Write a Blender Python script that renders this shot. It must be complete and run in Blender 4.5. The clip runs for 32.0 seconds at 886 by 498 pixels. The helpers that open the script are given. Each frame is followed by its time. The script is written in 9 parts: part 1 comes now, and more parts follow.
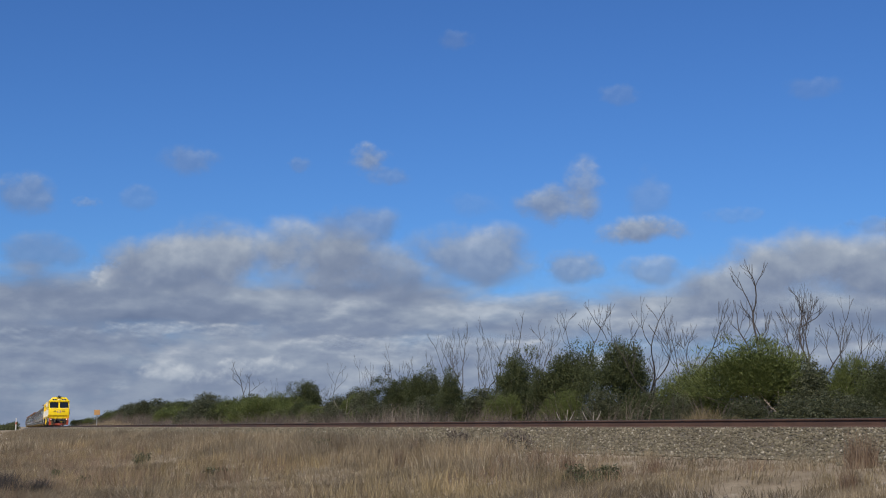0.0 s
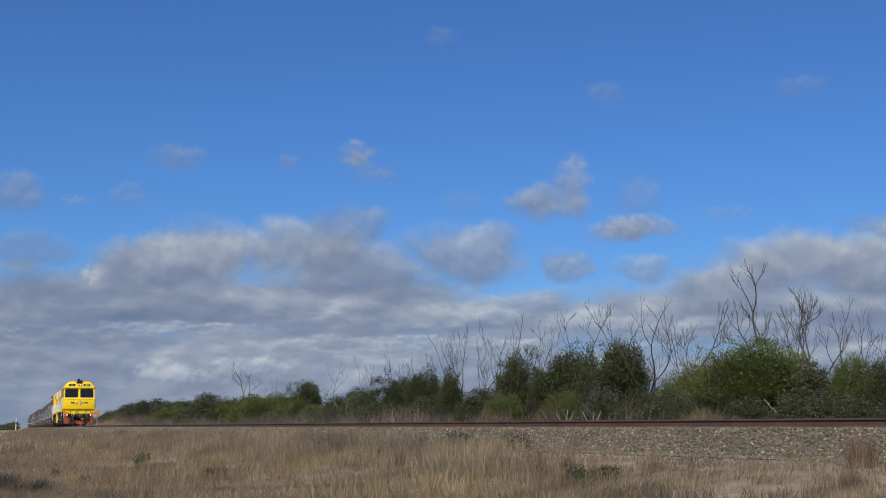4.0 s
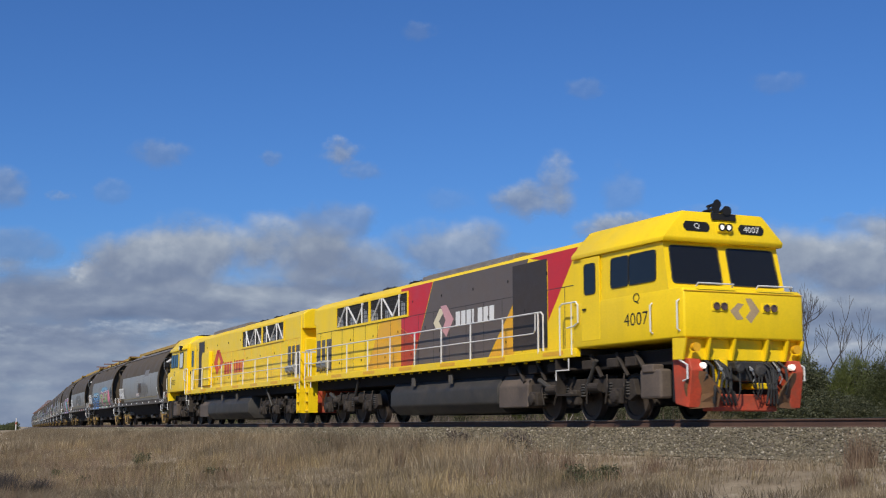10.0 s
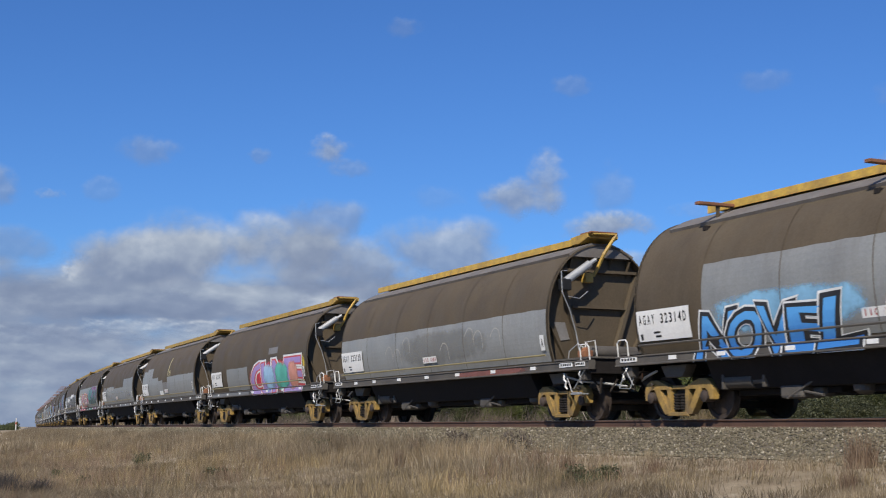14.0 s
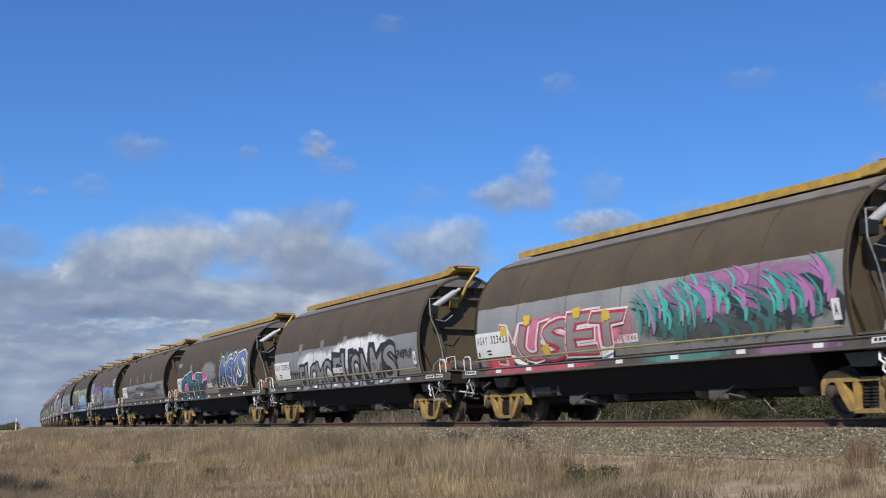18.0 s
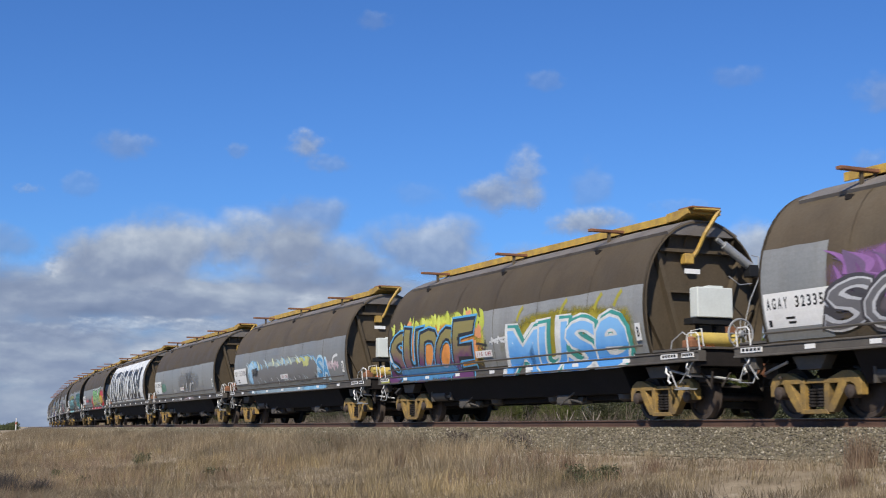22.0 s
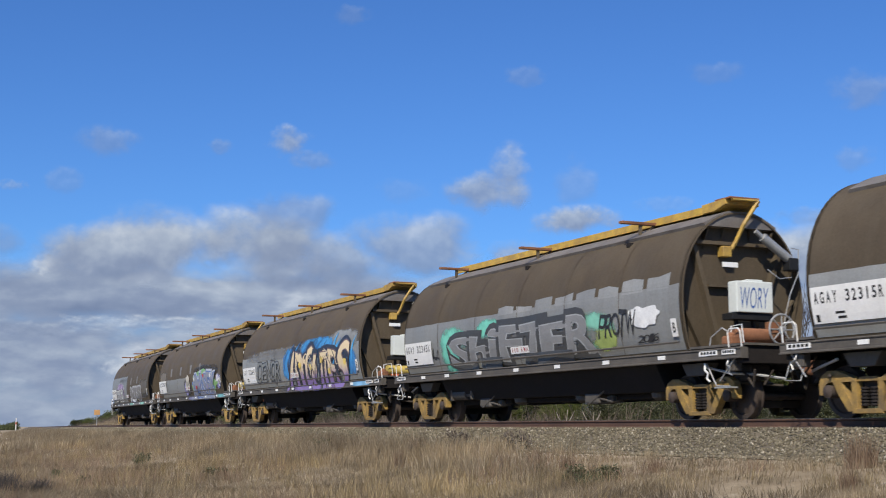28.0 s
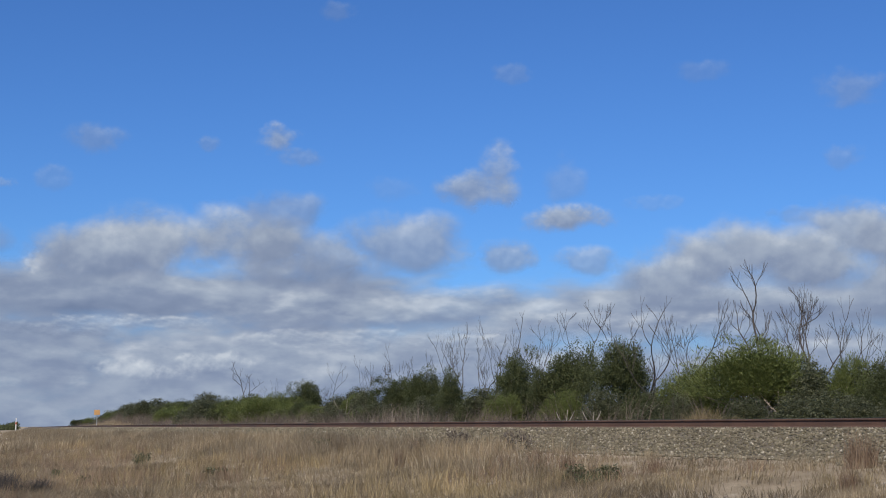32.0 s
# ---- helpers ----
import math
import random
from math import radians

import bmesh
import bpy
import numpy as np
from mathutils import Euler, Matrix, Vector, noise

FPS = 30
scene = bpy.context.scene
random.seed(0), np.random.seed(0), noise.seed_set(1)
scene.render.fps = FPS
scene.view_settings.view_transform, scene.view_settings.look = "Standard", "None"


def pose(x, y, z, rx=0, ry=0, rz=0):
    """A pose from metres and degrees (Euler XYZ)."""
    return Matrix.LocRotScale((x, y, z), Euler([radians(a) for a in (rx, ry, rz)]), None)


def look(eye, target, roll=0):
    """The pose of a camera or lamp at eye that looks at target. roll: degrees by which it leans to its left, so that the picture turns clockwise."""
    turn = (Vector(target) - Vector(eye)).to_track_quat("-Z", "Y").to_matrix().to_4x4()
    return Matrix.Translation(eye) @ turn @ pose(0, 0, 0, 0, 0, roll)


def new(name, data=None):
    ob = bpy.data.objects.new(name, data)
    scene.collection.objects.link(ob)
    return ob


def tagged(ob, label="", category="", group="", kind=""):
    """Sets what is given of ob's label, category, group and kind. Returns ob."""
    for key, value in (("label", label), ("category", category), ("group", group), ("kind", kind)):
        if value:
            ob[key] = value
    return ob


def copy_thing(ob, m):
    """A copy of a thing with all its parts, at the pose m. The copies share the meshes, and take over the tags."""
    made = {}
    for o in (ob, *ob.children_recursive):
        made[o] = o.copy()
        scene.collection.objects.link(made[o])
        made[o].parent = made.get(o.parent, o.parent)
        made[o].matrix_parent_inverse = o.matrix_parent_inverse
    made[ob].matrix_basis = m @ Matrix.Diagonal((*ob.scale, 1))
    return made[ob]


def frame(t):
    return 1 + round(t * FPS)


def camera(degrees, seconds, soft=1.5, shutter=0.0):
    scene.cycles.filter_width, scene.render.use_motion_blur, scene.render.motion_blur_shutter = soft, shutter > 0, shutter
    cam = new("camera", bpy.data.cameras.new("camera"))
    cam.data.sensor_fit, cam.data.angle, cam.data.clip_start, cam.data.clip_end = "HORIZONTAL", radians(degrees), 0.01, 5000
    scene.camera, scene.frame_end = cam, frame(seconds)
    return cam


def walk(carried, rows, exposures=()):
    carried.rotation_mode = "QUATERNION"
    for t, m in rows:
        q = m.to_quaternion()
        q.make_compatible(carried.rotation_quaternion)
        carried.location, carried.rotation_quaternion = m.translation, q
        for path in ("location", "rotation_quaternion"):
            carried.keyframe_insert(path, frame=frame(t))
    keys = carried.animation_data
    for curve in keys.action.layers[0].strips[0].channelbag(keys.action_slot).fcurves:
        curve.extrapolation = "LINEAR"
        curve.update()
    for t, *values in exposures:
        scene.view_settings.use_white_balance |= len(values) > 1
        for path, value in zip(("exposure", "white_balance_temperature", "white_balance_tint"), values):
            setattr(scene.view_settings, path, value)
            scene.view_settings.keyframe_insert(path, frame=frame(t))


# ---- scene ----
EYE_Z = 1.35
PITCH = 7.589
cam = camera(36.59, 32.0, soft=1.05, shutter=0.07)
still = pose(0, 0, EYE_Z, 90 + PITCH, 0, 0)
walk(cam, [(0, still), (32, still)], [(0, -0.04), (9.5, -0.04), (11, -0.03), (12, -0.02), (13, 0.12), (14.5, 0.22), (17, 0.28), (21, 0.27), (24, 0.30), (27, 0.30), (30, 0.31), (31, 0.32), (32, 0.17)])

# ---- daylight ----
SUN_AZ, SUN_EL = 200.0, 43.0      # degrees clockwise from +y, degrees above the horizon
world = bpy.data.worlds.new("day_sky")
scene.world = world
world.use_nodes = True
wn = world.node_tree
sky = wn.nodes.new("ShaderNodeTexSky")
sky.sky_type, sky.sun_disc = "NISHITA", False
sky.sun_elevation, sky.sun_rotation = radians(SUN_EL), radians(SUN_AZ)
sky.air_density, sky.dust_density, sky.ozone_density = 1.0, 0.2, 3.0
tint = wn.nodes.new("ShaderNodeMix")
tint.data_type, tint.blend_type = "RGBA", "MULTIPLY"
tint.inputs["Factor"].default_value = 1.0
tint.inputs["B"].default_value = (0.34, 0.60, 1.0, 1)      # deep clear-air blue
wn.links.new(sky.outputs[0], tint.inputs["A"])
wn.links.new([o for o in tint.outputs if o.type == "RGBA"][0], wn.nodes["Background"].inputs[0])
wn.nodes["Background"].inputs[1].default_value = 0.10
sun = new("sun", bpy.data.lights.new("sun", "SUN"))
sun.data.energy, sun.data.angle, sun.data.color = 4.4, radians(0.55), (1.0, 0.925, 0.80)
sun_from = Vector((math.sin(radians(SUN_AZ)) * math.cos(radians(SUN_EL)), math.cos(radians(SUN_AZ)) * math.cos(radians(SUN_EL)), math.sin(radians(SUN_EL))))
sun.matrix_world = look(sun_from * 50, (0, 0, 0))

# ---- the line of the railway: distance s along it, l metres to its side towards the field ----
RAIL_Z = 1.506
TRACK_S = np.arange(-620.0, 120.5, 0.5)
TRACK_A = 1.1452 - 0.00112876 * TRACK_S - 0.00115 * np.maximum(-TRACK_S - 110, 0)
_dx, _dy = np.cos(TRACK_A) * 0.5, -np.sin(TRACK_A) * 0.5
TRACK_X = np.concatenate([[0], np.cumsum((_dx[1:] + _dx[:-1]) / 2)])
TRACK_Y = np.concatenate([[0], np.cumsum((_dy[1:] + _dy[:-1]) / 2)])
TRACK_X -= np.interp(0, TRACK_S, TRACK_X)
TRACK_Y += 39.814 - np.interp(0, TRACK_S, TRACK_Y)


def on_track(s, l=0.0):
    x, y, a = (np.interp(s, TRACK_S, v) for v in (TRACK_X, TRACK_Y, TRACK_A))
    return x - l * np.sin(a), y - l * np.cos(a), a


def side_of_track(x, y):
    """The distance along and beside the line of points on the ground."""
    x, y = np.atleast_1d(np.asarray(x, float)), np.atleast_1d(np.asarray(y, float))
    s, l = np.empty(len(x)), np.empty(len(x))
    sx, sy, ss, sa = TRACK_X[::4], TRACK_Y[::4], TRACK_S[::4], TRACK_A[::4]
    for i in range(0, len(x), 4000):
        d = (x[i:i + 4000, None] - sx) ** 2 + (y[i:i + 4000, None] - sy) ** 2
        k = d.argmin(1)
        ex, ey = x[i:i + 4000] - sx[k], y[i:i + 4000] - sy[k]
        s[i:i + 4000] = ss[k] + ex * np.cos(sa[k]) - ey * np.sin(sa[k])
        l[i:i + 4000] = -ex * np.sin(sa[k]) - ey * np.cos(sa[k])
    return s, l


def ground_z(x, y):
    x, y = np.atleast_1d(np.asarray(x, float)), np.atleast_1d(np.asarray(y, float))
    s, l = side_of_track(x, y)
    field = np.interp(l, [-400, -60, -7, -3, 2.5, 4.0, 6.0, 9.5, 14], [0.5, 0.6, 0.85, 0.80, 0.84, 0.76, 0.48, 0.14, 0.0])
    soft = 0.06 * np.sin(x * 0.31 + 1.3) * np.sin(y * 0.23) + 0.04 * np.sin(x * 0.9 + y * 0.5)
    mound = 1.25 * np.exp(-((s + 185) / 48) ** 2) * np.clip((-l - 4.0) / 5, 0, 1) * np.clip((60 + l) / 30, 0, 1)
    return field + mound + soft * np.clip((np.abs(l) - 4) / 6, 0, 1) + 3.0 * np.clip((np.hypot(x, y) - 900) / 3000, 0, 1)


# ---- materials ----
def node_mat(name):
    m = bpy.data.materials.new(name)
    m.use_nodes = True
    return m, m.node_tree.nodes, m.node_tree.links, m.node_tree.nodes["Principled BSDF"]


def ramp(nodes, stops):
    r = nodes.new("ShaderNodeValToRGB")
    while len(r.color_ramp.elements) < len(stops):
        r.color_ramp.elements.new(0.5)
    for e, (p, c) in zip(r.color_ramp.elements, stops):
        e.position, e.color = p, (*c, 1) if len(c) == 3 else c
    return r


def noise_node(nodes, links, scale, detail=4.0, rough=0.6, stretch=None, coord="Object"):
    tc = nodes.new("ShaderNodeTexCoord")
    n = nodes.new("ShaderNodeTexNoise")
    n.inputs["Scale"].default_value, n.inputs["Detail"].default_value, n.inputs["Roughness"].default_value = scale, detail, rough
    src = tc.outputs[coord]
    if stretch:
        mp = nodes.new("ShaderNodeMapping")
        mp.inputs["Scale"].default_value = stretch
        links.new(src, mp.inputs[0])
        src = mp.outputs[0]
    links.new(src, n.inputs["Vector"])
    return n


def mixer(nodes, links, fac, a, b, mode="MIX"):
    m = nodes.new("ShaderNodeMix")
    m.data_type, m.blend_type = "RGBA", mode
    for socket, v in ((m.inputs["Factor"], fac), (m.inputs["A"], a), (m.inputs["B"], b)):
        if isinstance(v, (int, float)):
            socket.default_value = v
        elif isinstance(v, tuple):
            socket.default_value = (*v, 1)
        else:
            links.new(v, socket)
    return [o for o in m.outputs if o.type == "RGBA"][0]


def surface(name, color, rough=0.6, metal=0.0, vary=0.18, coarse=1.6, fine=22.0, bump=0.15, dirt=None, dirt_amount=0.35, streak=False, random_tint=0.0, coat=0.0):
    """A painted, metal, wooden or earthy surface with broad and fine variation, dirt or rust in patches, and a fine relief."""
    m, nodes, links, bsdf = node_mat(name)
    big = noise_node(nodes, links, coarse, 5, 0.62)
    small = noise_node(nodes, links, fine, 4, 0.65)
    lo, hi = tuple(c * (1 - vary) for c in color), tuple(min(1, c * (1 + vary)) for c in color)
    r = ramp(nodes, [(0.32, lo), (0.68, hi)])
    links.new(big.outputs[0], r.inputs[0])
    deep = min(0.14, 0.02 + vary)
    r2 = ramp(nodes, [(0.3, (1 - deep,) * 3), (0.7, (1 + 0.8 * deep,) * 3)])
    links.new(small.outputs[0], r2.inputs[0])
    col = mixer(nodes, links, 1.0, r.outputs[0], r2.outputs[0], "MULTIPLY")
    if dirt:
        d = noise_node(nodes, links, 1.5 if streak else 2.6, 7, 0.7, (1.6, 1.6, 0.22) if streak else None)
        rd = ramp(nodes, [(0.52 - 0.25 * dirt_amount, (0, 0, 0)), (0.78 - 0.2 * dirt_amount, (1, 1, 1))])
        links.new(d.outputs[0], rd.inputs[0])
        sc = nodes.new("ShaderNodeMath")
        sc.operation, sc.inputs[1].default_value = "MULTIPLY", min(1.0, dirt_amount * 1.6)
        links.new(rd.outputs[0], sc.inputs[0])
        col = mixer(nodes, links, sc.outputs[0], col, dirt)
    if random_tint:
        info = nodes.new("ShaderNodeObjectInfo")
        rt = ramp(nodes, [(0, (1 - random_tint,) * 3), (1, (1 + random_tint,) * 3)])
        links.new(info.outputs["Random"], rt.inputs[0])
        col = mixer(nodes, links, 1.0, col, rt.outputs[0], "MULTIPLY")
    links.new(col, bsdf.inputs["Base Color"])
    bsdf.inputs["Roughness"].default_value, bsdf.inputs["Metallic"].default_value = rough, metal
    bsdf.inputs["Coat Weight"].default_value = coat
    rr = ramp(nodes, [(0.3, (max(0.03, rough - 0.1),) * 3), (0.7, (min(1, rough + 0.12),) * 3)])
    links.new(big.outputs[0], rr.inputs[0])
    links.new(rr.outputs[0], bsdf.inputs["Roughness"])
    if bump:
        b = nodes.new("ShaderNodeBump")
        b.inputs["Strength"].default_value, b.inputs["Distance"].default_value = bump, 0.02
        links.new(small.outputs[0], b.inputs["Height"])
        links.new(b.outputs[0], bsdf.inputs["Normal"])
    return m


def island(name, stops, rough=0.9, translucent=0.0, patches=False):
    """Many small pieces in one mesh, each with a tone of its own."""
    m, nodes, links, bsdf = node_mat(name)
    g = nodes.new("ShaderNodeNewGeometry")
    r = ramp(nodes, stops)
    links.new(g.outputs["Random Per Island"], r.inputs[0])
    n = noise_node(nodes, links, 0.45, 4, 0.6, coord="Object")
    r2 = ramp(nodes, [(0.3, (0.72, 0.72, 0.72)), (0.7, (1.2, 1.2, 1.2))])
    links.new(n.outputs[0], r2.inputs[0])
    tone = mixer(nodes, links, 1.0, r.outputs[0], r2.outputs[0], "MULTIPLY")
    if patches:
        big = noise_node(nodes, links, 0.22, 3, 0.55)
        r3 = ramp(nodes, [(0.34, (0.68, 0.65, 0.64)), (0.5, (1.0, 1.0, 1.0)), (0.64, (1.15, 1.09, 0.98))])
        links.new(big.outputs[0], r3.inputs[0])
        tone = mixer(nodes, links, 1.0, tone, r3.outputs[0], "MULTIPLY")
    links.new(tone, bsdf.inputs["Base Color"])
    bsdf.inputs["Roughness"].default_value = rough
    if translucent:
        t = nodes.new("ShaderNodeBsdfTranslucent")
        links.new(r.outputs[0], t.inputs[0])
        mx = nodes.new("ShaderNodeMixShader")
        mx.inputs[0].default_value = translucent
        links.new(bsdf.outputs[0], mx.inputs[1])
        links.new(t.outputs[0], mx.inputs[2])
        links.new(mx.outputs[0], nodes["Material Output"].inputs[0])
    return m


YELLOW = surface("yellow_paint", (0.89, 0.610, 0.010), 0.38, vary=0.03, bump=0.006, dirt=(0.36, 0.25, 0.05), dirt_amount=0.10, streak=True, coat=0.0)
AMBER = surface("amber_paint", (0.78, 0.40, 0.012), 0.42, vary=0.06, bump=0.03, dirt=(0.3, 0.2, 0.05), dirt_amount=0.1)
RED = surface("red_paint", (0.55, 0.022, 0.028), 0.42, vary=0.08, bump=0.03)
VERMILION = surface("orange_red_paint", (0.50, 0.06, 0.022), 0.6, vary=0.2, bump=0.1, dirt=(0.15, 0.085, 0.05), dirt_amount=0.4)
PANEL_GREY = surface("loco_grey_paint", (0.120, 0.096, 0.083), 0.5, vary=0.08, bump=0.03)
DARK_DOOR = surface("dark_brown_door", (0.045, 0.034, 0.028), 0.55, vary=0.1, bump=0.04)
WHITE = surface("white_paint", (0.74, 0.73, 0.70), 0.5, vary=0.05, bump=0.03, dirt=(0.35, 0.31, 0.26), dirt_amount=0.12)
BLACK = surface("black_paint", (0.018, 0.018, 0.019), 0.5, vary=0.2, bump=0.05)
GRIME = surface("underframe_grime", (0.040, 0.033, 0.028), 0.75, vary=0.4, bump=0.4, dirt=(0.085, 0.066, 0.048), dirt_amount=0.3)
TANK = surface("fuel_tank_paint", (0.036, 0.033, 0.029), 0.6, vary=0.25, bump=0.1, dirt=(0.085, 0.068, 0.052), dirt_amount=0.25)
STEEL = surface("worn_steel", (0.20, 0.18, 0.165), 0.45, 0.7, vary=0.25, bump=0.1)
RAIL_RUST = surface("rusty_rail", (0.088, 0.046, 0.030), 0.8, vary=0.25, bump=0.3)
RAIL_TOP = surface("polished_rail_head", (0.42, 0.40, 0.38), 0.3, 0.9, vary=0.15, bump=0.02)
BROWN = surface("brown_wagon_paint", (0.092, 0.071, 0.047), 0.62, vary=0.13, coarse=0.9, bump=0.08, dirt=(0.112, 0.094, 0.068), dirt_amount=0.30, streak=True, random_tint=0.12)
WAGON_GREY = surface("grey_wagon_paint", (0.238, 0.243, 0.236), 0.5, vary=0.10, coarse=0.8, bump=0.06, dirt=(0.13, 0.11, 0.095), dirt_amount=0.24, streak=True, random_tint=0.12)
PATCH_GREY = surface("touch_up_grey_paint", (0.19, 0.18, 0.17), 0.6, vary=0.12, bump=0.05)
SILL_GREY = surface("dusty_sill_paint", (0.086, 0.076, 0.064), 0.7, vary=0.25, bump=0.15, dirt=(0.05, 0.042, 0.036), dirt_amount=0.3)
BOX_WHITE = surface("pale_box_enamel", (0.60, 0.63, 0.60), 0.45, vary=0.04, coarse=2.0, bump=0.0, dirt=(0.42, 0.42, 0.38), dirt_amount=0.10)
# near-black steel, also on centre sills, bogie springs and the locomotive underframe
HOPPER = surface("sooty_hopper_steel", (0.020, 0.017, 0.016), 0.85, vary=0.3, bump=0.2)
OCHRE = surface("ochre_walkway_paint", (0.47, 0.30, 0.052), 0.6, vary=0.18, bump=0.1, dirt=(0.20, 0.12, 0.055), dirt_amount=0.45, random_tint=0.15)
RUST = surface("rusty_steel", (0.20, 0.085, 0.040), 0.85, vary=0.35, bump=0.3)
BOGIE = surface("dusty_yellow_bogie", (0.33, 0.205, 0.050), 0.75, vary=0.3, coarse=4, bump=0.3, dirt=(0.10, 0.075, 0.05), dirt_amount=0.55, random_tint=0.18)
WHEEL = surface("grimy_wheel_steel", (0.085, 0.066, 0.055), 0.6, 0.4, vary=0.25, bump=0.1)
GREY_PIPE = surface("galvanised_pipe", (0.38, 0.38, 0.37), 0.5, 0.4, vary=0.15, bump=0.05)
HANDRAIL = surface("white_handrail", (0.66, 0.65, 0.62), 0.5, vary=0.06, bump=0.02)
RUBBER = surface("black_rubber", (0.02, 0.02, 0.02), 0.7, vary=0.2, bump=0.05)
GRILLE = surface("dark_grille_void", (0.02, 0.018, 0.016), 0.8, vary=0.2, bump=0.05)
CONCRETE = surface("weathered_sleeper", (0.22, 0.20, 0.175), 0.9, vary=0.2, bump=0.3)
LOGO_PINK = surface("pale_pink_vinyl", (0.60, 0.32, 0.33), 0.5, vary=0.05, bump=0)
LABEL_RED = surface("worn_red_stencil", (0.36, 0.07, 0.07), 0.6, vary=0.2, bump=0)
LOGO_RED = surface("orange_red_vinyl", (0.62, 0.075, 0.03), 0.5, vary=0.06, bump=0)
LOGO_CREAM = surface("pale_cream_vinyl", (0.70, 0.62, 0.42), 0.5, vary=0.05, bump=0)


def glass_mat():
    m, nodes, links, bsdf = node_mat("tinted_cab_glass")
    # opaque pane: the unlit cab behind it is put into this dark base
    bsdf.inputs["Base Color"].default_value = (0.012, 0.013, 0.014, 1)
    bsdf.inputs["Specular IOR Level"].default_value = 0.42
    bsdf.inputs["Roughness"].default_value = 0.06
    n = noise_node(nodes, links, 3, 3)
    r = ramp(nodes, [(0.35, (0.04,) * 3), (0.75, (0.16,) * 3)])
    links.new(n.outputs[0], r.inputs[0])
    links.new(r.outputs[0], bsdf.inputs["Roughness"])
    return m


def lamp_mat(name, color, strength):
    m, nodes, links, bsdf = node_mat(name)
    bsdf.inputs["Base Color"].default_value = (0.8, 0.8, 0.78, 1)
    bsdf.inputs["Emission Color"].default_value = (*color, 1)
    bsdf.inputs["Emission Strength"].default_value = strength
    bsdf.inputs["Roughness"].default_value = 0.2
    return m


GLASS = glass_mat()
YELLOW.node_tree.nodes["Principled BSDF"].inputs["Specular IOR Level"].default_value = 0.3
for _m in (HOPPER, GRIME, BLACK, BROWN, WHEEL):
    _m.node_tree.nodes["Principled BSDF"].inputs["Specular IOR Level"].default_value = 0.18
HEADLIGHT = lamp_mat("lit_headlight", (1.0, 0.93, 0.80), 0.75)
DITCH = lamp_mat("lit_ditch_light", (1.0, 0.80, 0.62), 0.65)
DULL_LAMP = surface("unlit_lamp_lens", (0.10, 0.06, 0.05), 0.15, vary=0.2, bump=0)


_once = {}


def surface_once(name):
    if name not in _once:
        _once[name] = {"roof_paint": lambda: surface("roof_paint", (0.165, 0.150, 0.135), 0.7, vary=0.2, coarse=1.2, bump=0.1, dirt=(0.10, 0.07, 0.05), dirt_amount=0.35)}[name]()
    return _once[name]


# ---- mesh helpers ----
def part(name, bm, material, parent=None, label="", smooth=False):
    """Links a bmesh as one mesh object under a thing or a part."""
    me = bpy.data.meshes.new(name)
    bmesh.ops.recalc_face_normals(bm, faces=bm.faces)
    bm.to_mesh(me)
    bm.free()
    me.materials.append(material)
    if smooth:
        me.polygons.foreach_set("use_smooth", [True] * len(me.polygons))
        me.set_sharp_from_angle(angle=radians(38))
    ob = new(name, me)
    ob.parent = parent
    if label:
        ob["label"] = label
    return ob


def share(name, ob, parent, m, label=""):
    """Another piece on the mesh of ob."""
    o = new(name, ob.data)
    o.parent, o.matrix_basis = parent, m
    if label:
        o["label"] = label
    return o


def raw(name, verts, faces, material, parent=None, label="", smooth=False):
    me = bpy.data.meshes.new(name)
    me.from_pydata([tuple(v) for v in verts], [], faces)
    me.materials.append(material)
    if smooth:
        me.polygons.foreach_set("use_smooth", [True] * len(me.polygons))
    ob = new(name, me)
    ob.parent = parent
    if label:
        ob["label"] = label
    return ob


def arrays(name, verts, faces, material, parent=None):
    """A large mesh from arrays; faces are all triangles or all quads."""
    me = bpy.data.meshes.new(name)
    n, k = faces.shape
    me.vertices.add(len(verts))
    me.vertices.foreach_set("co", np.ascontiguousarray(verts, np.float32).ravel())
    me.loops.add(n * k)
    me.loops.foreach_set("vertex_index", np.ascontiguousarray(faces, np.int32).ravel())
    me.polygons.add(n)
    me.polygons.foreach_set("loop_start", np.arange(0, n * k, k, dtype=np.int32))
    me.update(calc_edges=True)
    me.validate()
    me.materials.append(material)
    ob = new(name, me)
    ob.parent = parent
    return ob


def box(bm, x0, x1, y0, y1, z0, z1, bevel=0.0):
    vs = [bm.verts.new((x, y, z)) for x in (x0, x1) for y in (y0, y1) for z in (z0, z1)]
    fs = [bm.faces.new([vs[i] for i in q]) for q in ((0, 1, 3, 2), (4, 6, 7, 5), (0, 4, 5, 1), (2, 3, 7, 6), (0, 2, 6, 4), (1, 5, 7, 3))]
    if bevel:
        edges = list({e for f in fs for e in f.edges})
        bmesh.ops.bevel(bm, geom=edges, offset=bevel, segments=2, affect="EDGES", profile=0.5)
    return bm


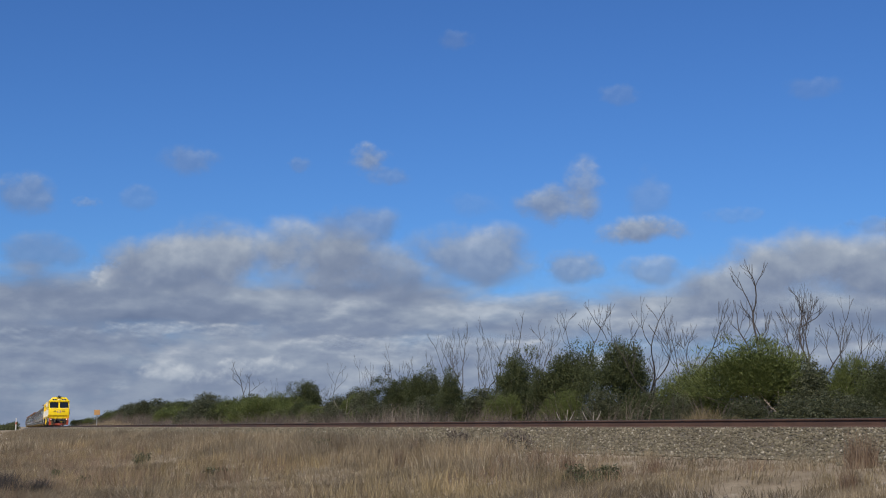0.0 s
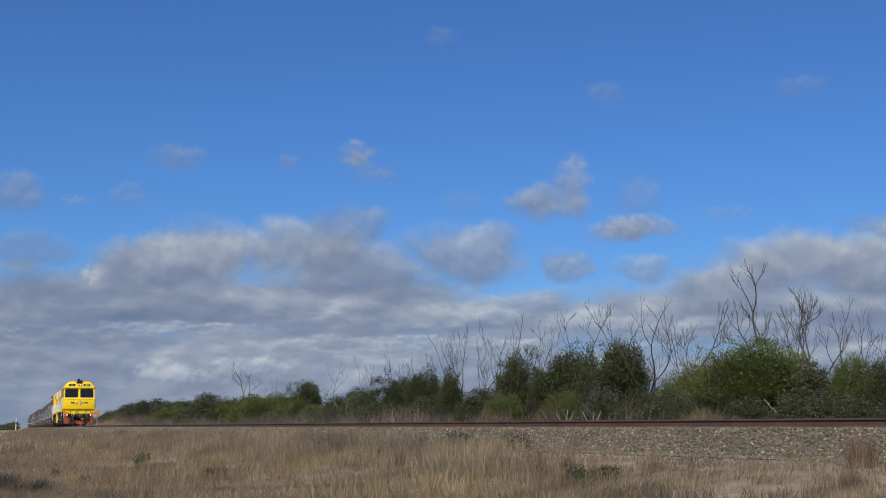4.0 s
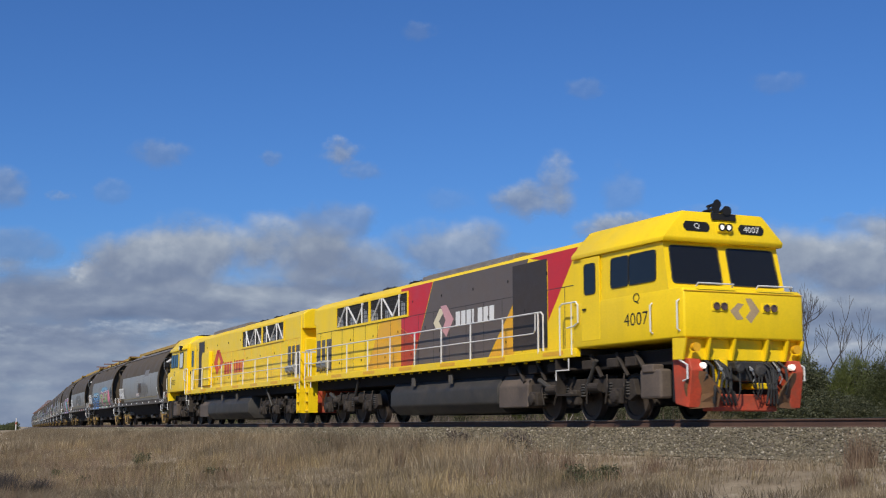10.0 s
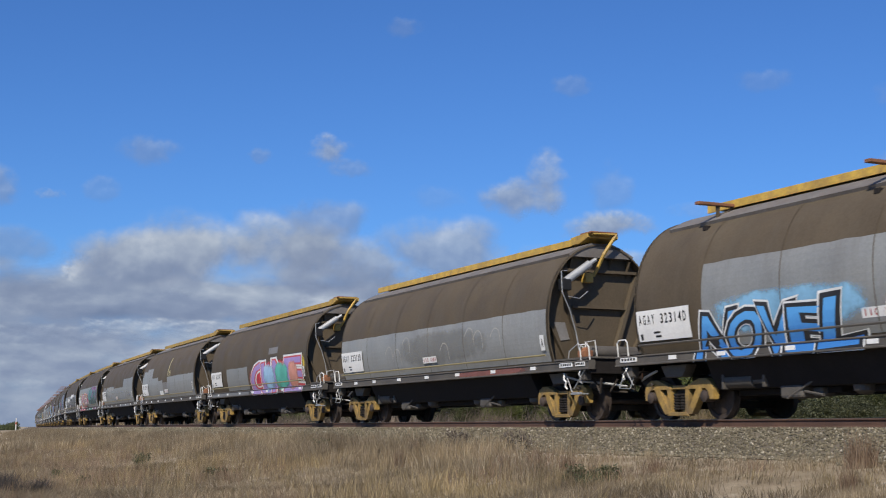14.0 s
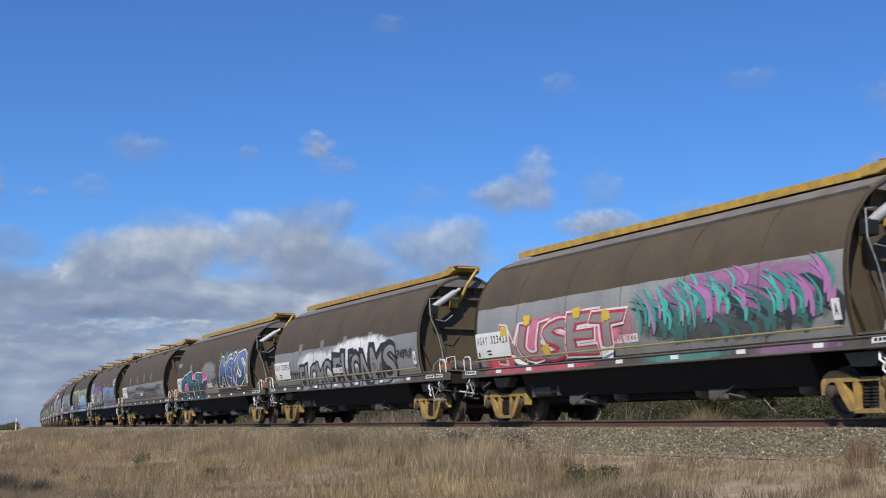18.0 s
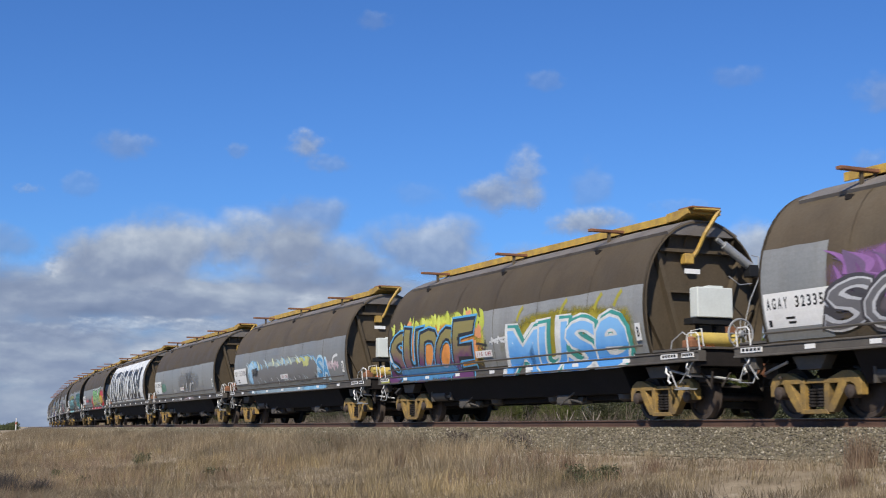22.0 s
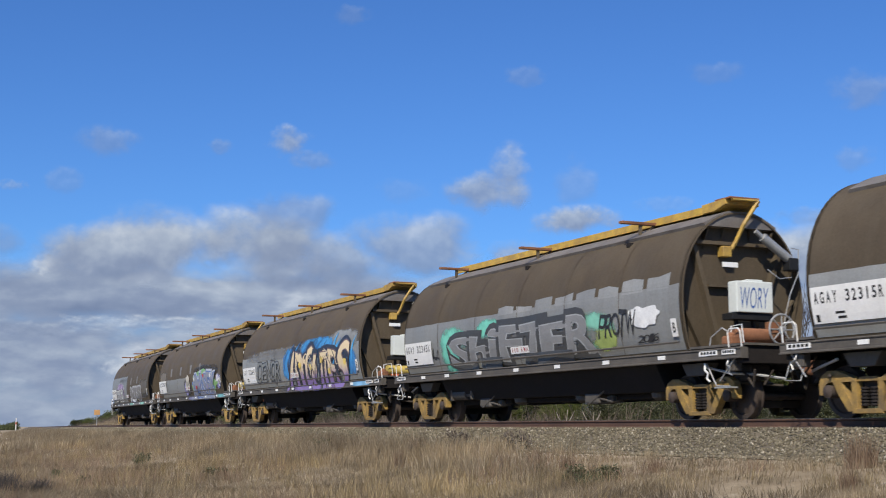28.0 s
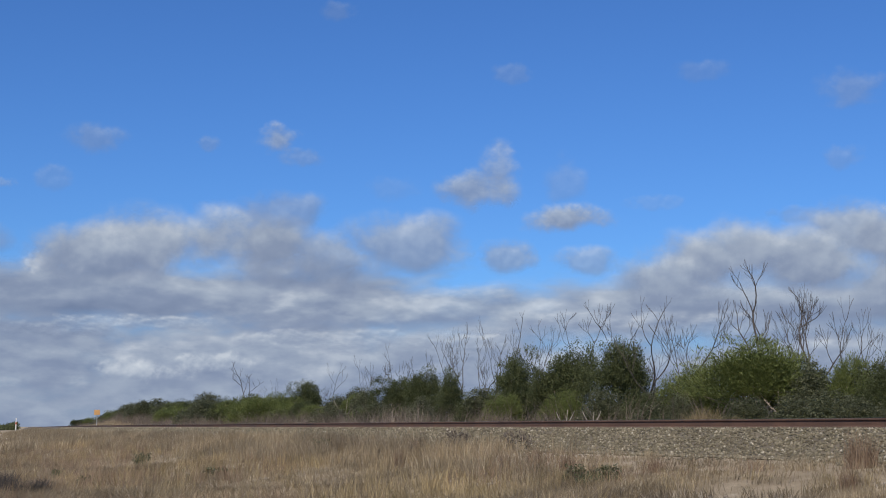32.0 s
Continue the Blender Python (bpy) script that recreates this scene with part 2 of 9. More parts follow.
def prism(bm, profile, axis, lo, hi, bevel=0.0):
    """A flat outline pushed along an axis. For y the outline is (x, z), for x it is (y, z), for z it is (x, y)."""
    def at(p, d):
        return {"x": (d, p[0], p[1]), "y": (p[0], d, p[1]), "z": (p[0], p[1], d)}[axis]
    a, b = [bm.verts.new(at(p, lo)) for p in profile], [bm.verts.new(at(p, hi)) for p in profile]
    n = len(profile)
    fs = [bm.faces.new(a), bm.faces.new(b[::-1])]
    fs += [bm.faces.new((a[i], a[(i + 1) % n], b[(i + 1) % n], b[i])) for i in range(n)]
    if bevel:
        bmesh.ops.bevel(bm, geom=list({e for f in fs for e in f.edges}), offset=bevel, segments=2, affect="EDGES", profile=0.5)
    return bm


def rod(bm, p0, p1, r, n=10, r2=None):
    p0, p1 = Vector(p0), Vector(p1)
    d = (p1 - p0).normalized()
    u = d.orthogonal().normalized()
    w = d.cross(u)
    rings = []
    for p, rad in ((p0, r), (p1, r if r2 is None else r2)):
        rings.append([bm.verts.new(p + (u * math.cos(2 * math.pi * i / n) + w * math.sin(2 * math.pi * i / n)) * rad) for i in range(n)])
    a, b = rings
    for i in range(n):
        bm.faces.new((a[i], a[(i + 1) % n], b[(i + 1) % n], b[i]))
    bm.faces.new(a[::-1])
    bm.faces.new(b)
    return bm


def pipe(bm, points, r, n=6):
    """A bent round bar through the points."""
    pts = [Vector(p) for p in points]
    prev = None
    u = (pts[1] - pts[0]).orthogonal().normalized()
    for i, p in enumerate(pts):
        t = (pts[min(i + 1, len(pts) - 1)] - pts[max(i - 1, 0)]).normalized()
        u = (u - t * u.dot(t)).normalized()
        w = t.cross(u)
        ring = [bm.verts.new(p + (u * math.cos(2 * math.pi * k / n) + w * math.sin(2 * math.pi * k / n)) * r) for k in range(n)]
        if prev:
            for k in range(n):
                bm.faces.new((prev[k], prev[(k + 1) % n], ring[(k + 1) % n], ring[k]))
        else:
            bm.faces.new(ring[::-1])
        prev = ring
    bm.faces.new(prev)
    return bm


def disc(bm, c, axis, profile, n=20):
    """A turned shape: profile is (distance along the axis, radius)."""
    rings = []
    for d, r in profile:
        ring = []
        for i in range(n):
            a, b = r * math.cos(2 * math.pi * i / n), r * math.sin(2 * math.pi * i / n)
            v = {"x": (d, a, b), "y": (a, d, b), "z": (a, b, d)}[axis]
            ring.append(bm.verts.new((c[0] + v[0], c[1] + v[1], c[2] + v[2])))
        rings.append(ring)
    for p, q in zip(rings, rings[1:]):
        for i in range(n):
            bm.faces.new((p[i], p[(i + 1) % n], q[(i + 1) % n], q[i]))
    bm.faces.new(rings[0][::-1])
    bm.faces.new(rings[-1])
    return bm


def thing(name, m, label, category, group="", kind=""):
    ob = new(name)
    ob.empty_display_size = 0.3
    ob.matrix_basis = m
    return tagged(ob, label, category, group, kind)


def nb():
    return bmesh.new()
# ---- letters ----
def glyphs(text, offset=0.0, shear=0.0):
    """Vertices and faces of a text in the built-in font, one unit high, starting at the origin."""
    cu = bpy.data.curves.new("letters", "FONT")
    cu.body, cu.offset, cu.shear, cu.resolution_u = text, offset, shear, 3
    ob = bpy.data.objects.new("letters", cu)
    scene.collection.objects.link(ob)
    bpy.context.view_layer.update()
    me = bpy.data.meshes.new_from_object(ob.evaluated_get(bpy.context.evaluated_depsgraph_get()))
    bpy.data.objects.remove(ob)
    bm = bmesh.new()
    bm.from_mesh(me)
    bpy.data.meshes.remove(me)
    return bm


_letters = {}


def letter(ch, off):
    """One letter of the built-in font, grown by off, in a box of one by one."""
    key = (ch, round(min(0.30, max(-0.02, off)) * 50) / 50)
    if key not in _letters:
        bm = glyphs(ch, key[1])
        bm.verts.ensure_lookup_table()
        v = np.array([vv.co[:2] for vv in bm.verts])
        lo, hi = v.min(0), v.max(0)
        _letters[key] = ((v - lo) / np.maximum(hi - lo, 1e-6), [[vv.index for vv in f.verts] for f in bm.faces])
        bm.free()
    return _letters[key]


for _c in "ABCDEFGHIKLMNOPRSTUVWXYZJ0123456789!aehiklmoruswj":
    for _n in range(-1, 13):
        letter(_c, _n / 50)


def stencil(text, x0, x1, z0, z1, place):
    """Stencilled characters side by side in a field."""
    bm = nb()
    cell = (x1 - x0) / len(text)
    for n, c in enumerate(text):
        if c == " ":
            continue
        v, faces = letter(c, 0.02)
        wide = cell * (0.24 if c in "1I" else 0.66)
        a = x0 + cell * (n + 0.5) - wide / 2
        vs = [bm.verts.new(place(float(a + p * wide), float(z0 + q * (z1 - z0)))) for p, q in v]
        for f in faces:
            bm.faces.new([vs[i] for i in f])
    return bm


# ---- ground, ballast and track ----
def soil_mat():
    m, nodes, links, bsdf = node_mat("dry_sandy_soil")
    a = noise_node(nodes, links, 0.10, 6, 0.6)
    b = noise_node(nodes, links, 1.6, 6, 0.7)
    c = noise_node(nodes, links, 24.0, 4, 0.7)
    r = ramp(nodes, [(0.36, (0.20, 0.150, 0.085)), (0.50, (0.30, 0.235, 0.15)), (0.62, (0.50, 0.44, 0.34))])
    links.new(mixer(nodes, links, 0.4, a.outputs[0], b.outputs[0]), r.inputs[0])
    r2 = ramp(nodes, [(0.25, (0.7, 0.7, 0.7)), (0.75, (1.2, 1.2, 1.2))])
    links.new(c.outputs[0], r2.inputs[0])
    links.new(mixer(nodes, links, 1.0, r.outputs[0], r2.outputs[0], "MULTIPLY"), bsdf.inputs["Base Color"])
    bsdf.inputs["Roughness"].default_value = 0.95
    bp = nodes.new("ShaderNodeBump")
    bp.inputs["Strength"].default_value, bp.inputs["Distance"].default_value = 0.6, 0.05
    links.new(c.outputs[0], bp.inputs["Height"])
    links.new(bp.outputs[0], bsdf.inputs["Normal"])
    return m


SOIL = soil_mat()


def make_ground():
    def steps(lo, hi, near, far):
        out, d, v = [0.0], near, 0.0
        while v < hi:
            d = near if v < far else d * 1.22
            v += d
            out.append(v)
        neg, d, v = [], near, 0.0
        while v > -lo:
            d = near if -v < far else d * 1.22
            v -= d
            neg.append(v)
        return np.array(neg[::-1] + out)
    gx, gy = steps(4600, 4600, 0.7, 36), steps(600, 4600, 0.7, 70)
    X, Y = np.meshgrid(gx, gy)
    v = np.column_stack([X.ravel(), Y.ravel(), ground_z(X.ravel(), Y.ravel())])
    w, h = len(gx), len(gy)
    i = (np.arange(h - 1)[:, None] * w + np.arange(w - 1)).ravel()
    ob = arrays("ground", v, np.column_stack([i, i + 1, i + w + 1, i + w]), SOIL)
    tagged(ob, "dry sandy open ground rising gently to the railway", "ground", kind="structure")


make_ground()
BALLAST = surface("crushed_stone_bed", (0.12, 0.098, 0.066), 0.95, vary=0.3, coarse=2.0, fine=14.0, bump=1.0, dirt=(0.10, 0.085, 0.07), dirt_amount=0.4)
STONES = island("crushed_stones", [(0.0, (0.090, 0.074, 0.046)), (0.4, (0.138, 0.116, 0.074)), (0.75, (0.180, 0.153, 0.100)), (0.94, (0.26, 0.225, 0.16)), (1.0, (0.40, 0.36, 0.28))])
BED_TOP = RAIL_Z - 0.19


def along(profile, s0, s1, step, name, material, closed=True, parent=None):
    """A profile of (l, z) drawn along the line."""
    ss = np.arange(s0, s1 + 0.01, step)
    n = len(profile)
    verts = []
    for s in ss:
        for l, z in profile:
            x, y, a = on_track(s, l)
            verts.append((x, y, z))
    faces = []
    for i in range(len(ss) - 1):
        for k in range(n if closed else n - 1):
            a, b = i * n + k, i * n + (k + 1) % n
            faces.append((a, b, b + n, a + n))
    if closed:
        faces += [tuple(range(n))[::-1], tuple(range(len(verts) - n, len(verts)))]
    return raw(name, verts, faces, material, parent)


bed = along([(-3.0, 0.50), (-1.75, BED_TOP), (1.75, BED_TOP), (3.0, 0.50)], -560, 110, 4, "ballast_bed", BALLAST)
tagged(bed, "raised bed of weathered grey brown crushed stone under the track", "ballast", kind="structure")


def make_stones():
    rng = np.random.default_rng(5)
    n = 62000
    s = -100 + 126 * rng.random(n) ** 0.55
    l = np.where(rng.random(n) < 0.22, rng.uniform(0.85, 1.75, n), rng.uniform(1.7, 2.75, n))
    l = np.where(rng.random(n) < 0.025, 2.7 + 0.8 * rng.random(n) ** 2, l)
    size = rng.uniform(0.020, 0.042, n) * (1 + np.clip(-s, 0, 200) / 140)
    x, y, a = on_track(s, l)
    toe = np.interp(l, [1.75, 2.47, 2.75, 3.6], [BED_TOP, 0.845, 0.835, 0.785])
    z = np.where(np.abs(l) < 1.75, BED_TOP, toe)
    unit = np.array([(1, 0, 0), (-1, 0, 0), (0, 1, 0), (0, -1, 0), (0, 0, 1), (0, 0, -1)], float)
    tri = np.array([(0, 2, 4), (2, 1, 4), (1, 3, 4), (3, 0, 4), (2, 0, 5), (1, 2, 5), (3, 1, 5), (0, 3, 5)])
    v = unit[None] * rng.uniform(0.55, 1.25, (n, 6, 1)) * size[:, None, None] + rng.uniform(-0.25, 0.25, (n, 6, 3)) * size[:, None, None]
    t = rng.uniform(0, 6.28, n)
    c, sn = np.cos(t)[:, None], np.sin(t)[:, None]
    v = np.stack([v[:, :, 0] * c - v[:, :, 1] * sn, v[:, :, 0] * sn + v[:, :, 1] * c, v[:, :, 2] * 0.8], -1)
    v += np.stack([x, y, z + size * 0.3], -1)[:, None]
    f = (tri[None] + (np.arange(n) * 6)[:, None, None]).reshape(-1, 3)
    tagged(arrays("ballast_stones", v.reshape(-1, 3), f, STONES), "loose crushed stones of grey, brown and pale tones on the track bed", "ballast stones", kind="stuff")


make_stones()


def make_track():
    track = thing("railway_track", pose(0, 0, 0), "straight single track with brown rusty rails on sleepers in ballast", "railway track", kind="structure")
    head = [(-0.036, 0), (-0.036, -0.028), (-0.010, -0.045), (-0.010, -0.125), (-0.070, -0.142), (-0.070, -0.153), (0.070, -0.153), (0.070, -0.142), (0.010, -0.125), (0.010, -0.045), (0.036, -0.028), (0.036, 0)]
    for side in (-0.7535, 0.7535):
        rail = along([(side + l, RAIL_Z + z) for l, z in head], -560, 110, 3, "rail", RAIL_RUST, parent=track)
        along([(side - 0.034, RAIL_Z - 0.001), (side - 0.034, RAIL_Z + 0.003), (side + 0.034, RAIL_Z + 0.003), (side + 0.034, RAIL_Z - 0.001)], -560, 110, 3, "running_surface", RAIL_TOP, parent=rail)
    first = None
    for i in range(280):
        s = 34 - i * 0.66
        x, y, a = on_track(s)
        m = pose(x, y, RAIL_Z - 0.153 - 0.105, 0, 0, math.degrees(-a))
        if first is None:
            bm = box(nb(), -0.12, 0.12, -1.22, 1.22, -0.10, 0.10, 0.015)
            first = part("sleeper", bm, CONCRETE, track)
            first.matrix_basis = m
        else:
            share("sleeper", first, track, m)


make_track()
# ---- writing and painted shapes ----
def fit_to(bm, x0, x1, z0, z1, place, cuts=0.0):
    """Stretches flat letters into a field and lays them on a surface; place(x, z) gives the point."""
    xs, ys = [v.co.x for v in bm.verts], [v.co.y for v in bm.verts]
    ax, bx, ay, by = min(xs), max(xs), min(ys), max(ys)
    for v in bm.verts:
        v.co = (x0 + (v.co.x - ax) / (bx - ax) * (x1 - x0), z0 + (v.co.y - ay) / (by - ay) * (z1 - z0), 0)
    if cuts:
        for k in range(1, int((z1 - z0) / cuts) + 1):
            bmesh.ops.bisect_plane(bm, geom=bm.verts[:] + bm.edges[:] + bm.faces[:], plane_co=(0, z0 + k * cuts, 0), plane_no=(0, 1, 0))
    for v in bm.verts:
        v.co = place(v.co.x, v.co.y)
    return bm


_paints = {}


def paint(color, rough=0.5):
    key = tuple(round(c, 3) for c in color)
    if key not in _paints:
        _paints[key] = surface("spray_paint", color, rough, vary=0.12, coarse=3.0, fine=30, bump=0.04, dirt=tuple(0.45 * c + 0.06 for c in color), dirt_amount=0.18)
    return _paints[key]


# ---- bogies and wheels, shared by all vehicles ----
def wheelset_mesh(r):
    bm = nb()
    rod(bm, (0, -1.02, 0), (0, 1.02, 0), 0.075, 12)
    for side in (-1, 1):
        disc(bm, (0, side * 0.72, 0), "y", [(side * 0.07, 0.10), (side * 0.07, r * 0.55), (side * 0.035, r * 0.80), (side * 0.065, r * 0.84), (side * 0.065, r), (-side * 0.05, r + 0.006), (-side * 0.052, r + 0.028), (-side * 0.078, r + 0.026), (-side * 0.078, r * 0.84), (-side * 0.02, r * 0.8), (-side * 0.01, r * 0.5), (-side * 0.05, 0.10)], 28)
    return bm


WHEEL_R = 0.445
wheels = []        # (wheelset, x on its vehicle, radius)


def add_wheelset(name, vehicle, x, r, first):
    if first is None:
        first = part(name, wheelset_mesh(r), WHEEL, vehicle, "dark grimy steel wheels on an axle", smooth=True)
        first.location = (x, 0, r)
    else:
        first = share(name, first, vehicle, pose(x, 0, r), "dark grimy steel wheels on an axle")
    wheels.append((first, x, r))
    return first


def bogie_frame(bm, y):
    """A cast side frame: hooked shoulders over the axles, arms down to the spring seat, columns beside the open spring window."""
    y0, y1 = y - 0.08, y + 0.08
    for s in (-1, 1):
        shoulder = [(0.22, 0.60), (0.40, 0.70), (0.70, 0.80), (0.92, 0.80), (1.08, 0.72), (1.15, 0.58), (1.14, 0.38), (1.04, 0.38), (1.01, 0.56), (0.90, 0.62), (0.74, 0.60), (0.40, 0.60)]
        prism(bm, [(s * a, z) for a, z in shoulder], "y", y0, y1, 0.014)
        arm = [(0.62, 0.64), (0.82, 0.62), (0.70, 0.42), (0.46, 0.10), (0.26, 0.10), (0.50, 0.42)]
        prism(bm, [(s * a, z) for a, z in arm], "y", y0 + 0.002, y1 - 0.002, 0.012)
        prism(bm, [(s * a, z) for a, z in ((0.23, 0.14), (0.34, 0.14), (0.37, 0.64), (0.25, 0.66))], "y", y0 + 0.004, y1 - 0.004, 0.008)
    prism(bm, [(-0.36, 0.07), (0.36, 0.07), (0.30, 0.15), (-0.30, 0.15)], "y", y0 - 0.01, y1 + 0.01, 0.012)
    prism(bm, [(-0.26, 0.60), (0.26, 0.60), (0.20, 0.68), (-0.20, 0.68)], "y", y0 + 0.03, y1 - 0.03, 0.008)


def make_bogie(vehicle, x, first):
    m = pose(x, 0, 0)
    if first:
        b = share("bogie", first, vehicle, m)
        for c in first.children:
            share(c.name.split(".")[0], c, b, c.matrix_basis.copy(), c.get("label", ""))
        return b
    bm = box(nb(), -0.22, 0.22, -1.0, 1.0, 0.42, 0.68, 0.03)
    box(bm, -0.75, -0.66, -0.85, 0.85, 0.22, 0.36, 0.01)
    box(bm, 0.66, 0.75, -0.85, 0.85, 0.22, 0.36, 0.01)
    rod(bm, (0, 0, 0.6), (0, 0, 0.9), 0.22, 16)
    b = part("bogie", bm, GRIME, vehicle, "three-piece cast freight bogie with dusty ochre frames")
    b.matrix_basis = m
    for y in (-1.06, 1.06):
        bm = nb()
        bogie_frame(bm, y)
        part("side_frame", bm, BOGIE, b, "dusty ochre cast side frame")
        out = -0.01 if y < 0 else 0.01
        for sx in (-0.11, 0.11):
            coil = [(0.0, 0.055)] + [p for k in range(6) for p in ((0.010 + k * 0.055, 0.074), (0.036 + k * 0.055, 0.074), (0.046 + k * 0.055, 0.054))]
            bm = disc(nb(), (sx, y + out, 0.19), "z", coil, 10)
            # the shade of the spring window is put into the near-black spring colour
            part("coil_spring", bm, HOPPER, b, "coil spring coloured near-black to read as a shaded opening")
        for ax in (-0.9, 0.9):
            bm = disc(nb(), (ax, y, WHEEL_R), "y", [(-0.10, 0.09), (-0.11, 0.115), (0.11, 0.115), (0.12, 0.08), (0.14, 0.05)] if y > 0 else [(-0.14, 0.05), (-0.12, 0.08), (-0.11, 0.115), (0.11, 0.115), (0.10, 0.09)], 14)
            part("axle_box", bm, WHEEL, b, "round grey axle bearing cap", smooth=True)
    return b


# ---- grain hopper wagon ----
FRONT, REAR = 6.40, -7.37          # rims of the barrel
PITCH_W = 17.37                    # wagon length over couplers
WAIST, TOP_Z, HALF = 2.32, 4.16, 1.49


def barrel(z):
    """Half width of the barrel at a height."""
    if z > WAIST:
        return HALF * math.sqrt(max(0.0, 1 - ((z - WAIST) / (TOP_Z - WAIST)) ** 2.15))
    return HALF * math.sqrt(1 - ((WAIST - z) / 2.15) ** 2)


def on_barrel(eps, side=-1):
    return lambda x, z: (x, side * (barrel(z) + eps), z)


SECTION = [(barrel(z), z) for z in [1.30, 1.40, 1.58, 1.80, 2.05, 2.32, 2.55, 2.78, 3.0, 3.2, 3.4, 3.58, 3.73, 3.86, 3.96, 4.04, 4.10, 4.14]]
RING = [(-y, z) for y, z in SECTION] + [(0.0, TOP_Z)] + [(y, z) for y, z in SECTION[::-1]]


def shell(bm, x0, x1, ring, inset=0.0, stations=()):
    xs = [x0, *stations, x1]
    rows = []
    for x in xs:
        rows.append([bm.verts.new((x, y * (1 - inset / HALF), z - (inset if z > WAIST else 0) * (z - WAIST) / (TOP_Z - WAIST))) for y, z in ring])
    for a, b in zip(rows, rows[1:]):
        for i in range(len(ring) - 1):
            bm.faces.new((a[i], a[i + 1], b[i + 1], b[i]))
    return rows


def end_recess(wagon, x_rim, inward, labels):
    """The rim, the end sheet set in behind it and its stays; inward is -1 at the front end and 1 at the rear."""
    bm = nb()
    a = shell(bm, x_rim, x_rim + inward * 0.10, RING, 0.0)
    c = shell(bm, x_rim, x_rim + inward * 0.45, RING, 0.035)
    for i in range(len(RING) - 1):
        bm.faces.new((a[0][i], c[0][i], c[0][i + 1], a[0][i + 1]))
    part("end_rim", bm, BROWN, wagon, labels, smooth=False)
    # sheet: a plane leaning in a little towards the floor
    def deep(z):
        return x_rim + inward * (0.22 + (TOP_Z - z) * 0.045)
    bm = nb()
    rows = [bm.verts.new((deep(z), y * 0.975, z - 0.03 if z > 3.9 else z)) for y, z in RING]
    n = len(rows)
    for i in range(n // 2):
        j = n - 1 - i
        bm.faces.new((rows[i], rows[i + 1], rows[j - 1], rows[j]) if i + 1 < j - 1 else (rows[i], rows[i + 1], rows[j]))
    part("end_sheet", bm, BROWN, wagon, "flat brown end sheet set in behind the rim")
    def bar(p, q, w, t):
        """A folded bar on the sheet, between two (y, z) points."""
        b = nb()
        d = Vector((q[0] - p[0], q[1] - p[1])).normalized()
        m = Vector((-d.y, d.x)) * w / 2
        lo = [b.verts.new((deep(v.y) - inward * 0.002, v.x, v.y)) for v in (Vector(p) - m, Vector(q) - m, Vector(q) + m, Vector(p) + m)]
        hi = [b.verts.new((deep(v.y) - inward * t, v.x, v.y)) for v in (Vector(p) - m * 0.7, Vector(q) - m * 0.7, Vector(q) + m * 0.7, Vector(p) + m * 0.7)]
        b.faces.new(hi)
        for i in range(4):
            b.faces.new((lo[i], lo[(i + 1) % 4], hi[(i + 1) % 4], hi[i]))
        return b
    for s in (-1, 1):
        part("end_stay", bar((s * 1.06, 3.45), (s * 0.42, 1.42), 0.13, 0.13), BROWN, wagon, "folded brown stay on the end sheet")
        part("end_brace", bar((s * 1.42, 2.44), (s * 0.88, 1.46), 0.06, 0.10), BROWN, wagon)
        for y, zt in ((0.34, 4.02), (0.80, 3.80)):
            b = nb()
            x0 = deep(zt)
            prism(b, [(x0, zt), (x_rim + inward * 0.03, zt - 0.02), (x0, zt - 0.42)], "y", s * y - 0.012, s * y + 0.012)
            part("crown_gusset", b, BROWN, wagon)
    part("end_crossbar", bar((-1.02, 3.52), (1.02, 3.52), 0.10, 0.14), BROWN, wagon)
    part("end_crossbar", bar((-0.72, 2.66), (0.72, 2.66), 0.07, 0.12), BROWN, wagon)


